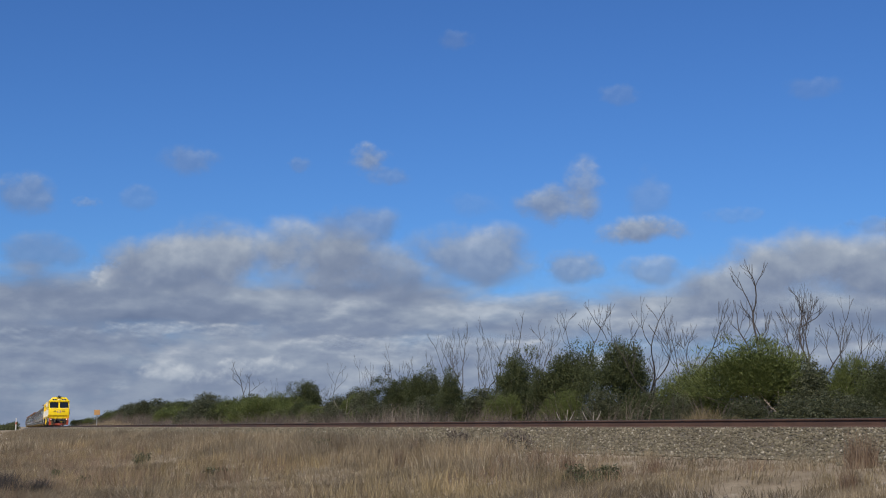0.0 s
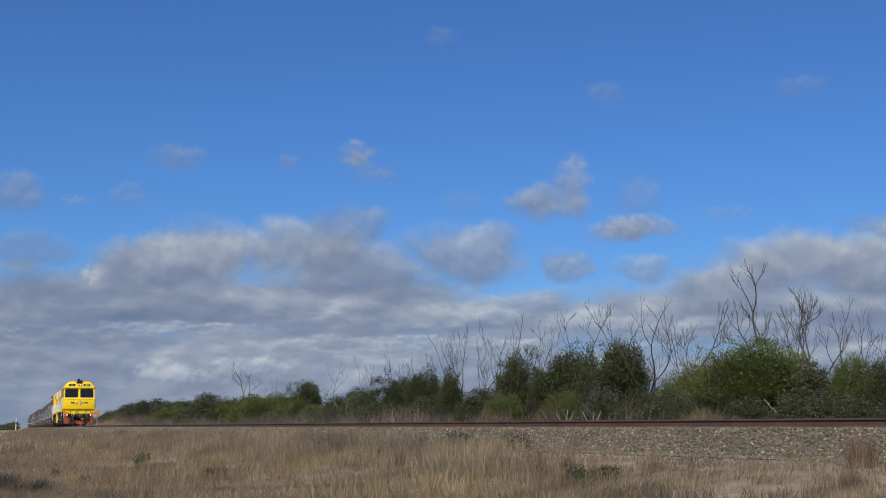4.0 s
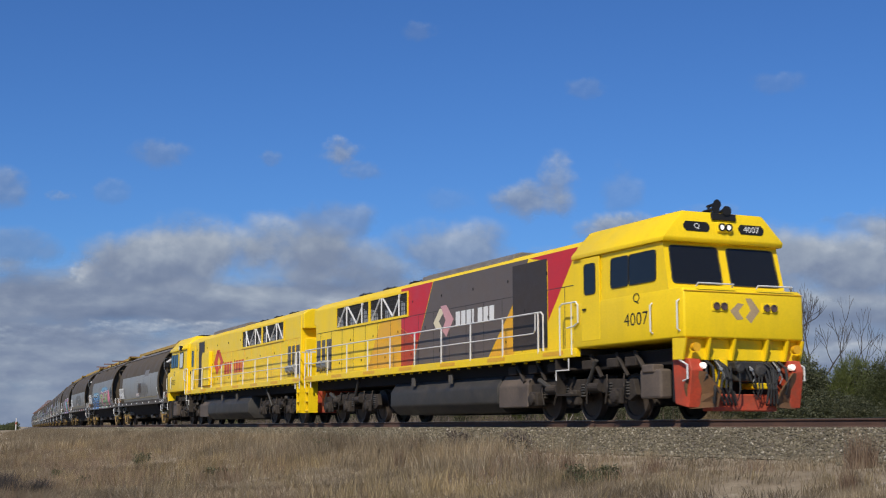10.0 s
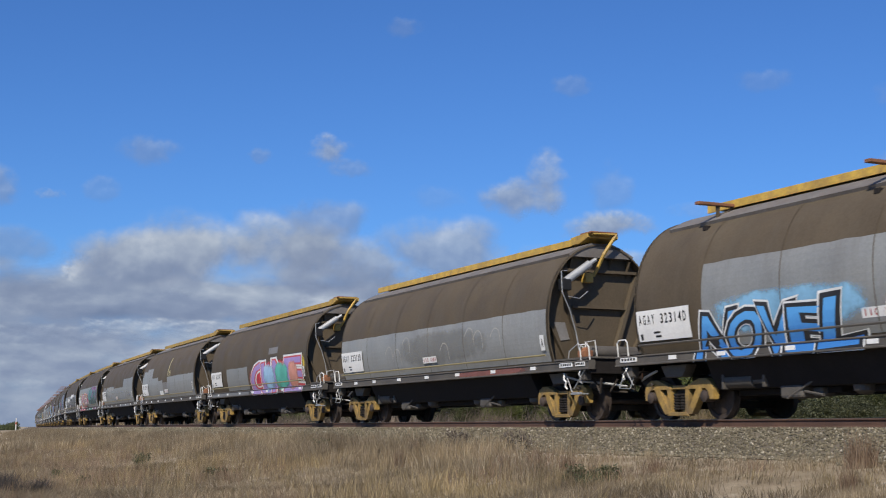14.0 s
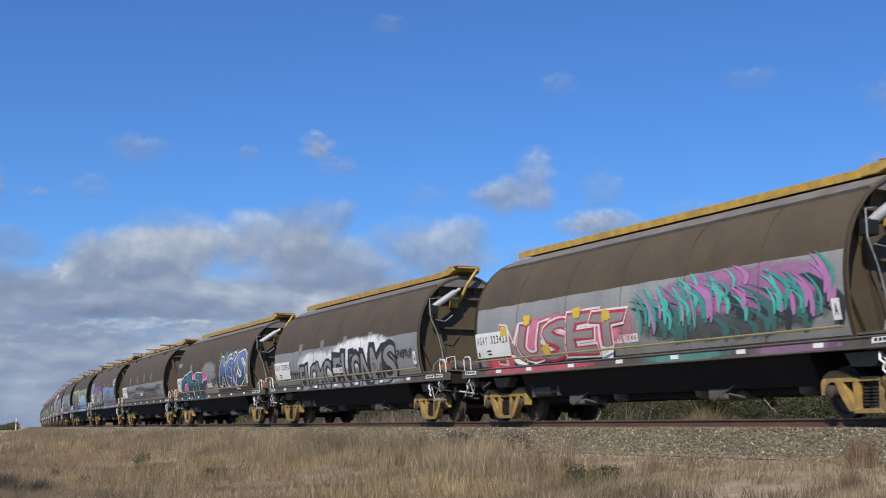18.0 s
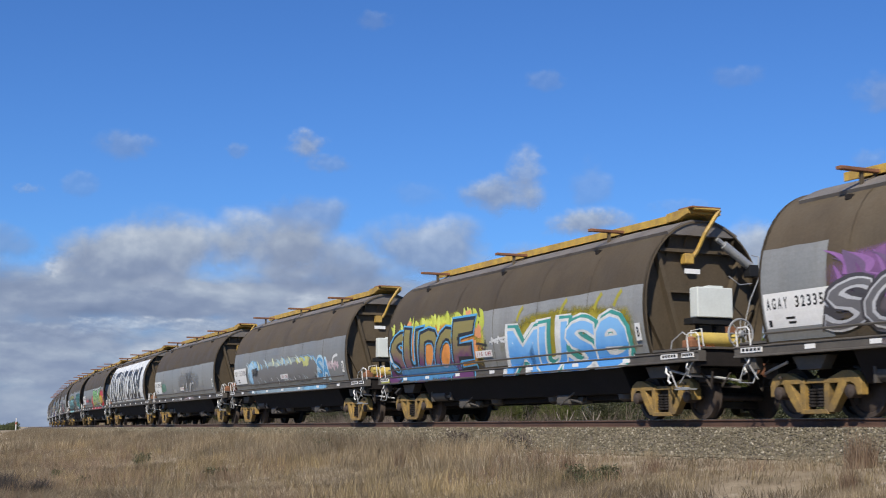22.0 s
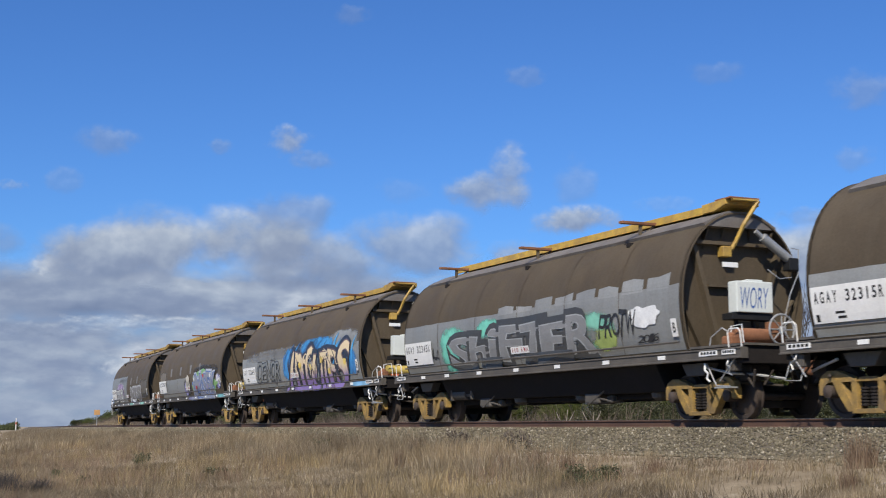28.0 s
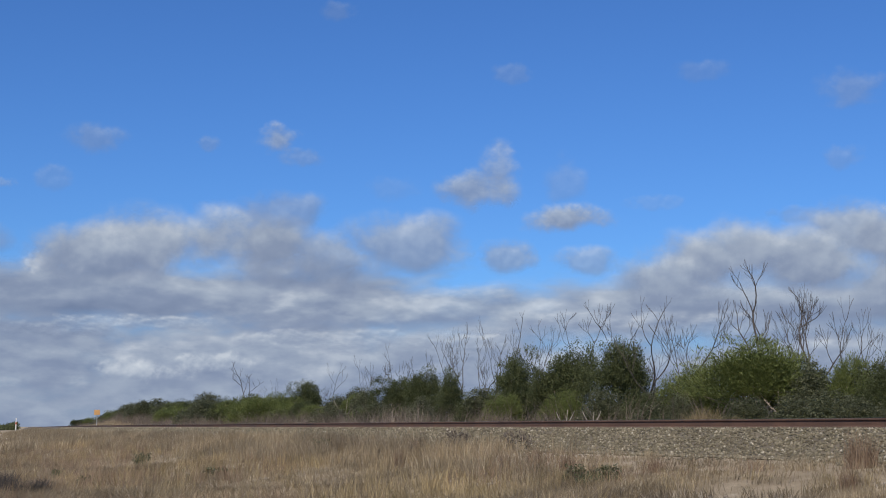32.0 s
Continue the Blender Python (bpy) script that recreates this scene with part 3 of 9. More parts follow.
def build_wagon(name, roof_bars):
    w = thing(name, pose(0, 0, 0), "brown and grey barrel-sided grain hopper wagon", "hopper wagon", "wagons of the grain train")
    bm = nb()
    seams = [REAR + (FRONT - REAR) * k / 6 for k in range(1, 6)]
    shell(bm, REAR, FRONT, RING, 0, [x for s in seams for x in (s - 0.03, s + 0.03)])
    part("barrel_body", bm, BROWN, w, "curved brown barrel sides, dusty and streaked", smooth=True)
    bm = nb()
    for s in seams:
        rows = []
        for dx in (-0.010, 0.010):
            rows.append([bm.verts.new((s + dx, y + math.copysign(0.011, y) if y else 0, z + (0.008 if z > 3.5 else 0))) for y, z in RING])
        for i in range(len(RING) - 1):
            bm.faces.new((rows[0][i], rows[0][i + 1], rows[1][i + 1], rows[1][i]))
    part("weld_seams", bm, BROWN, w)
    # roof hatch coaming: a low ridged strip along the crown
    bm = nb()
    prism(bm, [(-0.86, 3.84), (-0.89, 3.90), (-0.55, 4.08), (-0.30, 4.17), (0.30, 4.17), (0.55, 4.08), (0.89, 3.90), (0.86, 3.84)], "x", REAR + 0.45, FRONT - 0.03, 0.0)
    part("roof_coaming", bm, surface_once("roof_paint"), w, "weathered grey brown roof strip")
    for x, inward in ((FRONT, -1), (REAR, 1)):
        end_recess(w, x, inward, "dark brown end rim")
    # walkway on the crown
    bm = nb()
    w0 = REAR + (1.05 if roof_bars else 0.32)
    box(bm, w0, FRONT - 0.55, -0.33, 0.33, 4.27, 4.33, 0.006)
    box(bm, w0, FRONT - 0.55, -0.35, -0.31, 4.20, 4.36, 0.006)
    box(bm, w0, FRONT - 0.55, 0.31, 0.35, 4.20, 4.36, 0.006)
    walkway = part("roof_walkway", bm, OCHRE, w, "ochre yellow steel roof walkway, rusty in places")
    bm = nb()
    prism(bm, [(FRONT - 0.75, 4.20), (FRONT - 0.75, 4.38), (FRONT + 0.05, 4.42), (FRONT + 0.05, 4.30), (FRONT - 0.35, 4.20)], "y", -0.42, 0.42, 0.008)
    part("walkway_end", bm, OCHRE, walkway)
    bm = nb()
    box(bm, FRONT - 0.3, FRONT + 0.22, -0.42, 0.30, 4.40, 4.43, 0.004)
    part("end_tread", bm, RUST, walkway, "rusty tread plate")
    bm = nb()
    pipe(bm, [(FRONT + 0.20, 0.28, 4.38), (FRONT + 0.10, -0.02, 3.9), (FRONT - 0.05, -0.12, 3.55), (FRONT - 0.10, -0.20, 3.40)], 0.045, 6)
    pipe(bm, [(FRONT + 0.18, -0.36, 4.38), (FRONT + 0.20, 0.28, 4.38)], 0.035, 6)
    part("walkway_strut", bm, OCHRE, w, "bent ochre strut under the walkway end")
    bm = box(nb(), FRONT - 0.24, FRONT - 0.04, -0.44, -0.22, 3.24, 3.46, 0.02)
    part("strut_foot", bm, OCHRE, w)
    if roof_bars:
        for x in (-5.5, -0.8, 3.8):
            bm = box(nb(), x - 0.07, x + 0.07, -1.22, -0.10, 4.21, 4.27, 0.008)
            bar = part("roof_bar", bm, RUST, w, "rusty cross bar beside the walkway")
            bm = nb()
            box(bm, x - 0.03, x + 0.03, -0.74, -0.68, 3.88, 4.21)
            part("bracket", bm, BROWN, bar)
            bm = rod(nb(), (x, -0.70, 3.95), (x, -0.35, 4.21), 0.022, 6)
            part("brace", bm, BROWN, bar)
            bm = box(nb(), x - 0.10, x + 0.04, -1.02, -0.90, 3.70, 3.80, 0.01)
            part("hinge_block", bm, HOPPER, w)
    # side sills
    for side in (-1, 1):
        bm = nb()
        prism(bm, [(side * 1.30, 1.315), (side * 1.46, 1.315), (side * 1.475, 1.30), (side * 1.475, 1.285), (side * 1.455, 1.275), (side * 1.455, 1.145), (side * 1.475, 1.135), (side * 1.475, 1.11), (side * 1.28, 1.11), (side * 1.28, 1.30)], "x", -8.15, 8.15, 0.0)
        part("side_sill", bm, SILL_GREY, w, "long dusty grey side sill")
        bm = nb()
        pipe(bm, [(-7.2, side * 1.515, 1.50), (6.3, side * 1.515, 1.50)], 0.022, 6)
        part("sill_pipe", bm, paint((0.085, 0.075, 0.062)) if roof_bars else paint((0.26, 0.215, 0.10)), w, "thin conduit along the sill")
        for x in (-7.7, -6.1, -4.55, -2.6, -0.6, 1.4, 3.5, 5.6, 7.0):
            bm = box(nb(), x - 0.13, x + 0.13, side * 1.4545, side * 1.463, 1.18, 1.26)
            part("reflector", bm, WHITE, w, "small white reflective strip")
        for x in (-6.4, 6.4):
            bm = nb()
            prism(bm, [(x - 0.45, 1.08), (x + 0.45, 1.08), (x + 0.28, 0.84), (x - 0.28, 0.84)], "y", side * 1.10 - 0.12, side * 1.10 + 0.12, 0.01)
            part("side_bearer", bm, SILL_GREY, w)
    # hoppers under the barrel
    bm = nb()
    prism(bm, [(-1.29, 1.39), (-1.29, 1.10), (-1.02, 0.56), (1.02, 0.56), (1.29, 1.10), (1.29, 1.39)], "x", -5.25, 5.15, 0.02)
    hop = part("hopper", bm, HOPPER, w, "long near-black discharge hopper")
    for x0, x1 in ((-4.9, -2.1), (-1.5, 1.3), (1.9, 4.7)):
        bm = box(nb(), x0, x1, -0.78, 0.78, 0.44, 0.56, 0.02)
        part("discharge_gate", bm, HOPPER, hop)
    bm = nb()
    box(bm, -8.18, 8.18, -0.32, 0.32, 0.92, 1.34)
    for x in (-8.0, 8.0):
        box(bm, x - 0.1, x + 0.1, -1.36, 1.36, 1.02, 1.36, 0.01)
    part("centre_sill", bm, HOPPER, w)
    for x, s in ((8.15, 1), (-8.15, -1)):
        bm = nb()
        box(bm, min(x, x + s * 0.50), max(x, x + s * 0.50), -0.10, 0.10, 0.86, 1.06, 0.03)
        box(bm, min(x + s * 0.28, x + s * 0.54), max(x + s * 0.28, x + s * 0.54), -0.20, 0.20, 0.80, 1.10, 0.05)
        part("coupler", bm, RUST, w, "rusty knuckle coupler")
        bm = nb()
        pipe(bm, [(x, s * 0.42, 0.9), (x + s * 0.2, s * 0.42, 0.72), (x + s * 0.42, s * 0.30, 0.66), (x + s * 0.50, s * 0.12, 0.78)], 0.03, 6)
        part("brake_hose", bm, RUBBER, w)
        bm = nb()
        box(bm, x - 2.05 if s > 0 else x, x if s > 0 else x + 1.0, -1.33, 1.33, 1.35, 1.395)
        part("end_platform", bm, SILL_GREY, w)
    # end gear on the front platform: box, tank, hand wheel, pipes, steps
    bm = nb()
    pipe(bm, [(6.95, -1.34, 1.05), (7.30, -1.38, 0.62), (7.72, -1.38, 0.60)], 0.016, 6)
    box(bm, 7.28, 7.74, -1.42, -1.22, 0.57, 0.60)
    part("step", bm, GREY_PIPE, w, "thin grey end step")
    bm = nb()
    pipe(bm, [(6.95, -1.38, 1.05), (7.0, -1.42, 0.92), (7.1, -1.42, 0.86), (7.06, -1.42, 0.76), (7.12, -1.40, 0.70)], 0.022, 6)
    part("release_handle", bm, WHITE, w, "bent white release handle")
    bm = nb()
    pipe(bm, [(-8.05, -1.30, 1.0), (-8.1, -1.40, 0.66), (-7.7, -1.40, 0.64), (-7.65, -1.30, 1.0)], 0.013, 6)
    part("step", bm, GREY_PIPE, w, "thin grey end step")
    bm = nb()
    pipe(bm, [(7.35, -1.05, 1.38), (7.35, -1.05, 1.75), (7.35, -0.8, 1.8), (7.35, -0.75, 1.4)], 0.015, 6)
    part("grab_loop", bm, HANDRAIL, w, "bent pale grab loop")
    if roof_bars:
        bm = nb()
        c = Vector((7.30, 0.20, 1.73))
        pipe(bm, [c + Vector((0, 0.30 * math.cos(k * math.pi / 10), 0.30 * math.sin(k * math.pi / 10))) for k in range(21)], 0.022, 6)
        for k in range(8):
            rod(bm, c, c + Vector((0, 0.30 * math.cos(k * math.pi / 4), 0.30 * math.sin(k * math.pi / 4))), 0.014, 5)
        disc(bm, c, "x", [(-0.04, 0.05), (-0.03, 0.07), (0.03, 0.07), (0.05, 0.04)], 10)
        part("hand_wheel", bm, GREY_PIPE, w, "pale spoked hand brake wheel")
        bm = nb()
        rod(bm, c - Vector((0.35, 0, 0)), c, 0.03, 8)
        box(bm, 6.85, 6.98, 0.15, 0.45, 1.38, 1.9, 0.01)
        part("brake_stand", bm, RUST, w)
    else:
        bm = rod(nb(), (7.1, -0.80, 1.55), (7.1, 0.42, 1.55), 0.145, 16)
        rod(bm, (7.1, -0.84, 1.55), (7.1, -0.80, 1.55), 0.10, 16, 0.145)
        part("air_tank", bm, SILL_GREY, w, "dusty grey air tank on the end platform", smooth=True)
        bm = nb()
        box(bm, 6.55, 7.95, -1.30, 0.9, 1.10, 1.34, 0.01)
        part("platform_box", bm, SILL_GREY, w)
    bm = nb()
    q = 1 if roof_bars else -1
    rod(bm, (FRONT + 0.12, q * 0.42, 3.66), (FRONT + 0.14, q * 1.08, 3.22), 0.095, 12)
    rod(bm, (FRONT + 0.12, q * 0.25, 3.77), (FRONT + 0.12, q * 0.42, 3.66), 0.05, 8)
    part("air_cylinder", bm, GREY_PIPE, w, "grey ribbed air cylinder", smooth=True)
    bm = box(nb(), FRONT + 0.02, FRONT + 0.25, min(q * 0.98, q * 1.22), max(q * 0.98, q * 1.22), 3.00, 3.26, 0.02)
    part("cylinder_foot", bm, BLACK, w)
    bm = nb()
    pipe(bm, [(FRONT + 0.2, q * 1.08, 3.46), (FRONT + 0.22, q * 1.24, 3.44), (FRONT + 0.22, q * 1.22, 2.95), (FRONT + 0.2, q * 1.0, 2.5), (FRONT + 0.2, q * 0.85, 2.0), (FRONT + 0.3, q * 0.8, 1.4)], 0.013, 6)
    pipe(bm, [(FRONT + 0.15, q * 0.5, 3.0), (FRONT + 0.2, q * 0.75, 2.82), (FRONT + 0.2, q * 1.05, 2.86)], 0.012, 6)
    part("air_pipe", bm, GREY_PIPE, w, "pale bent air pipes")
    bm = nb()
    box(bm, 4.9, 5.25, -0.5, 0.5, 2.0, 2.06)
    part("inner_ledge", bm, BROWN, w)
    bm = nb()
    box(bm, 5.75, 5.95, -1.02, -0.86, 1.42, 1.60, 0.03)
    rod(bm, (5.85, -0.94, 1.60), (5.85, -0.94, 1.74), 0.07, 8)
    part("valve", bm, WHITE, w, "small white valve")
    for x0 in (1.9, -3.4):
        bm = nb()
        box(bm, x0, x0 + 0.60, -1.05, -0.55, 0.36, 0.60, 0.05)
        rod(bm, (x0 + 0.55, -0.75, 0.55), (x0 + 1.2, -0.75, 0.66), 0.03, 6)
        box(bm, x0 + 0.7, x0 + 0.95, -0.9, -0.6, 0.38, 0.55, 0.04)
        rod(bm, (x0 - 0.3, -1.0, 0.62), (x0 + 1.1, -1.0, 0.40), 0.025, 6)
        rod(bm, (x0 + 0.2, -1.04, 0.36), (x0 + 0.9, -1.04, 0.66), 0.025, 6)
        part("gate_gear", bm, SILL_GREY, w, "grey gate operating gear")
    bm = nb()
    rod(bm, (-4.9, -1.0, 0.72), (-4.1, -1.0, 0.72), 0.15, 14)
    rod(bm, (-4.1, -1.0, 0.72), (-3.75, -1.0, 0.72), 0.10, 10)
    box(bm, -4.95, -4.88, -1.16, -0.84, 0.56, 0.98, 0.01)
    box(bm, -3.78, -3.70, -1.14, -0.86, 0.58, 0.98, 0.01)
    part("brake_cylinder", bm, SILL_GREY, w, "dusty grey brake cylinder under the hopper", smooth=True)
    bm = rod(nb(), (-5.6, -0.95, 0.86), (-4.9, -1.0, 0.72), 0.022, 6)
    rod(bm, (-3.7, -1.0, 0.72), (-2.6, -0.9, 0.62), 0.022, 6)
    part("brake_rod", bm, GRIME, w)
    for x in (-1.5, 1.5, 4.6):
        bm = disc(nb(), (x, -0.80, 0.46), "z", [(-0.06, 0.10), (0.0, 0.19), (0.10, 0.21)], 14)
        part("outlet_cap", bm, SILL_GREY, w, "pale dusty outlet cap", smooth=True)
    rng = random.Random(12)
    for end in (-1, 1):
        bm = nb()
        for k in range(6):
            y = -1.15 + 0.42 * k
            x = end * 8.05
            pipe(bm, [(x - end * 0.5, y, 1.06), (x - end * 0.2, y + rng.uniform(-0.1, 0.1), 0.80), (x, y + rng.uniform(-0.15, 0.15), 0.55 + rng.uniform(0, 0.2)), (x + end * 0.12, y, 0.9)], rng.choice((0.018, 0.026)), 5)
        box(bm, min(end * 7.5, end * 7.85), max(end * 7.5, end * 7.85), -1.0, -0.55, 0.72, 1.0, 0.02)
        box(bm, min(end * 7.6, end * 7.95), max(end * 7.6, end * 7.95), 0.35, 0.95, 0.66, 1.0, 0.02)
        rod(bm, (end * 7.2, -1.2, 0.72), (end * 7.9, -0.3, 0.62), 0.03, 6)
        tagged(part("brake_rigging", bm, GRIME, w), "dark grimy brake rigging under the wagon end", kind="stuff")
    # taps, pipes and rails that crowd the wagon ends
    for end in (-1, 1):
        x = end * 7.75
        bm = pipe(nb(), [(x, -1.42, 1.10), (x, -1.47, 1.0), (x + 0.10 * end, -1.47, 0.94), (x + 0.05 * end, -1.47, 0.84), (x + 0.14 * end, -1.46, 0.80)], 0.018, 6)
        part("brake_tap", bm, GREY_PIPE, w, "bent pale brake tap")
        bm = box(nb(), x - 0.13, x + 0.13, -1.40, -1.22, 0.88, 1.10, 0.015)
        part("tap_bracket", bm, SILL_GREY, w)
        bm = pipe(nb(), [(end * 6.9, -1.28, 0.98), (end * 7.45, -1.20, 0.86), (end * 7.9, -0.95, 0.82), (end * 8.2, -0.5, 0.74)], 0.026, 6)
        part("brake_pipe", bm, GREY_PIPE, w, "pale brake pipe")
        bm = pipe(nb(), [(end * 8.12, -1.40, 1.30), (end * 8.12, -1.43, 1.60), (end * 8.05, -1.43, 1.66), (end * 7.80, -1.43, 1.66), (end * 7.74, -1.43, 1.60), (end * 7.74, -1.40, 1.30)], 0.015, 6)
        part("grab_rail", bm, HANDRAIL, w, "white grab rail at the wagon end")
        bm = rod(nb(), (end * 7.95, -1.40, 1.15), (end * 7.50, -1.45, 0.70), 0.014, 6)
        part("release_lever", bm, GREY_PIPE, w, "slanting pale release lever")
        bm = box(nb(), end * 7.42 - 0.16, end * 7.42 + 0.16, -1.22, -0.98, 1.395, 1.56, 0.03)
        disc(bm, (end * 7.42, -1.1, 1.55), "z", [(0, 0.09), (0.05, 0.09), (0.08, 0.04)], 12)
        part("air_valve", bm, RUST, w, "rusty air valve on the end platform")
        bm = pipe(nb(), [(end * 7.42, -1.1, 1.6), (end * 7.30, -1.22, 1.72), (end * 7.05, -1.30, 1.55), (end * 7.0, -1.30, 1.36)], 0.014, 6)
        part("valve_pipe", bm, GREY_PIPE, w, "thin pale bent pipe")
    b = make_bogie(w, 6.4, None)
    make_bogie(w, -6.4, b)
    first = None
    for x in (7.3, 5.5, -5.5, -7.3):
        first = add_wheelset("wheelset", w, x, WHEEL_R, first)
    return w


def sheet_patch(x0, x1, z0, z1, eps, side=-1, ragged=0.0, rng=None):
    """A painted field on the barrel, with edges that may be ragged."""
    bm = nb()
    nx, nz = max(2, int((x1 - x0) / 0.35)), max(2, int((z1 - z0) / 0.12))
    rows = []
    for i in range(nx + 1):
        top = z1 + (rng.uniform(-ragged, ragged) if rng else 0)
        x = x0 + (x1 - x0) * i / nx
        rows.append([bm.verts.new(on_barrel(eps, side)(x, z0 + (top - z0) * k / nz)) for k in range(nz + 1)])
    for a, b in zip(rows, rows[1:]):
        for k in range(nz):
            bm.faces.new((a[k], a[k + 1], b[k + 1], b[k]))
    return bm


def ribbon(bm, pts, width, place):
    """A brush stroke of even width along points in the painted field."""
    pts = [Vector((p[0], p[1])) for p in pts]
    left, right = [], []
    for i, p in enumerate(pts):
        t = (pts[min(i + 1, len(pts) - 1)] - pts[max(i - 1, 0)])
        t = t.normalized() if t.length > 1e-6 else Vector((1, 0))
        nrm = Vector((-t.y, t.x)) * width / 2
        left.append(bm.verts.new(place(*(p + nrm))))
        right.append(bm.verts.new(place(*(p - nrm))))
    for i in range(len(pts) - 1):
        bm.faces.new((left[i], left[i + 1], right[i + 1], right[i]))


def smooth_line(pts, k=5):
    """Points of a soft curve through the given ones."""
    out = []
    p = [pts[0], *pts, pts[-1]]
    for i in range(1, len(p) - 2):
        a, b, c, d = (Vector(v) for v in p[i - 1:i + 3])
        for j in range(k):
            t = j / k
            out.append(0.5 * ((2 * b) + (c - a) * t + (2 * a - 5 * b + 4 * c - d) * t * t + (3 * b - a - 3 * c + d) * t ** 3))
    out.append(Vector(pts[-1]))
    return out


def sill_paint(wagon, x0, x1, color):
    part("painted_sill", box(nb(), x0, x1, -1.4595, -1.4545, 1.147, 1.273), paint(color), wagon, "spray paint run over the sill")


def on_side(eps):
    """The near side as one painted field: the barrel down to its foot, then the face of the sill."""
    def place(x, z):
        if z >= 1.33:
            return (x, -(barrel(z) + eps), z)
        low = 1.4555 + 0.15 * eps
        if z <= 1.275:
            return (x, -low, max(1.09, z))
        u = (z - 1.275) / 0.055
        return (x, -(low + (barrel(1.33) + eps - low) * u), z)
    return place


_mists = {}


def mist_mat(color, strength):
    """Thin sprayed paint: denser in the middle of its field, grainy and broken towards the edge."""
    key = (*color, strength)
    if key in _mists:
        return _mists[key]
    m, nodes, links, bsdf = node_mat("overspray")
    bsdf.inputs["Roughness"].default_value = 0.6
    big = noise_node(nodes, links, 2.2, 5, 0.65)
    tone = ramp(nodes, [(0.3, tuple(c * 0.8 for c in color)), (0.7, tuple(min(1, c * 1.2) for c in color))])
    links.new(big.outputs[0], tone.inputs[0])
    links.new(tone.outputs[0], bsdf.inputs["Base Color"])
    tc, sep = nodes.new("ShaderNodeTexCoord"), nodes.new("ShaderNodeSeparateXYZ")
    links.new(tc.outputs["Generated"], sep.inputs[0])
    def op(kind, a, b=None, c=None, clamp=False):
        n = nodes.new("ShaderNodeMath")
        n.operation, n.use_clamp = kind, clamp
        for k, v in enumerate((a, b, c)):
            if isinstance(v, (int, float)):
                n.inputs[k].default_value = v
            elif v is not None:
                links.new(v, n.inputs[k])
        return n.outputs[0]
    edge = None
    for axis in (0, 2):
        d = op("ABSOLUTE", op("MULTIPLY_ADD", sep.outputs[axis], 2.0, -1.0))
        d = op("POWER", d, 2.6)
        edge = d if edge is None else op("ADD", edge, d)
    body = op("SUBTRACT", 1.0, edge, clamp=True)
    torn = op("MULTIPLY_ADD", op("SUBTRACT", big.outputs[0], 0.52), 1.7, op("MULTIPLY", body, 1.25))
    soft = nodes.new("ShaderNodeMapRange")
    soft.interpolation_type = "SMOOTHSTEP"
    soft.inputs["From Min"].default_value, soft.inputs["From Max"].default_value = 0.02, 0.85
    links.new(torn, soft.inputs["Value"])
    alpha = op("MULTIPLY", op("MULTIPLY", soft.outputs[0], op("MULTIPLY", body, 4.0, clamp=True)), strength)
    clear, mix = nodes.new("ShaderNodeBsdfTransparent"), nodes.new("ShaderNodeMixShader")
    links.new(alpha, mix.inputs[0])
    links.new(clear.outputs[0], mix.inputs[1])
    links.new(bsdf.outputs[0], mix.inputs[2])
    links.new(mix.outputs[0], nodes["Material Output"].inputs[0])
    _mists[key] = m
    return m


def mist(wagon, x0, x1, z0, z1, color, strength=0.9, eps=0.006, label=""):
    """A soft sprayed cloud of paint on the barrel and sill."""
    bm = nb()
    zs = [z0] + [z for z in (1.275, 1.33) if z0 < z < z1] + [max(z0, 1.33) + (z1 - max(z0, 1.33)) * k / 8 for k in range(1, 9)]
    nx = max(2, int((x1 - x0) / 0.5))
    rows = [[bm.verts.new(on_side(eps)(x0 + (x1 - x0) * i / nx, z)) for z in zs] for i in range(nx + 1)]
    for a, b in zip(rows, rows[1:]):
        for k in range(len(zs) - 1):
            bm.faces.new((a[k], a[k + 1], b[k + 1], b[k]))
    part("overspray", bm, mist_mat(color, strength), wagon, label)


def fade_paint(low, high, z0, z1):
    """Spray paint that goes from one colour at the foot to another at the head."""
    key = (*low, *high, z0, z1)
    if key not in _paints:
        m, nodes, links, bsdf = node_mat("faded_spray_paint")
        tc, sep = nodes.new("ShaderNodeTexCoord"), nodes.new("ShaderNodeSeparateXYZ")
        links.new(tc.outputs["Object"], sep.inputs[0])
        n = noise_node(nodes, links, 2.4, 5, 0.65)
        up = nodes.new("ShaderNodeMapRange")
        up.inputs["From Min"].default_value, up.inputs["From Max"].default_value = z0, z1
        links.new(sep.outputs[2], up.inputs["Value"])
        add = nodes.new("ShaderNodeMath")
        add.operation, add.inputs[2].default_value = "MULTIPLY_ADD", -0.45
        add.inputs[1].default_value = 0.9
        links.new(n.outputs[0], add.inputs[0])
        tot = nodes.new("ShaderNodeMath")
        links.new(up.outputs[0], tot.inputs[0])
        links.new(add.outputs[0], tot.inputs[1])
        r = ramp(nodes, [(0.25, low), (0.75, high)])
        links.new(tot.outputs[0], r.inputs[0])
        links.new(r.outputs[0], bsdf.inputs["Base Color"])
        bsdf.inputs["Roughness"].default_value = 0.5
        _paints[key] = m
    return _paints[key]


def as_paint(c):
    return paint(c) if isinstance(c, tuple) else c


NARROW = {"I": 0.55, "i": 0.5, "!": 0.45, "l": 0.5, "1": 0.6, "M": 1.25, "W": 1.25, "m": 1.3}


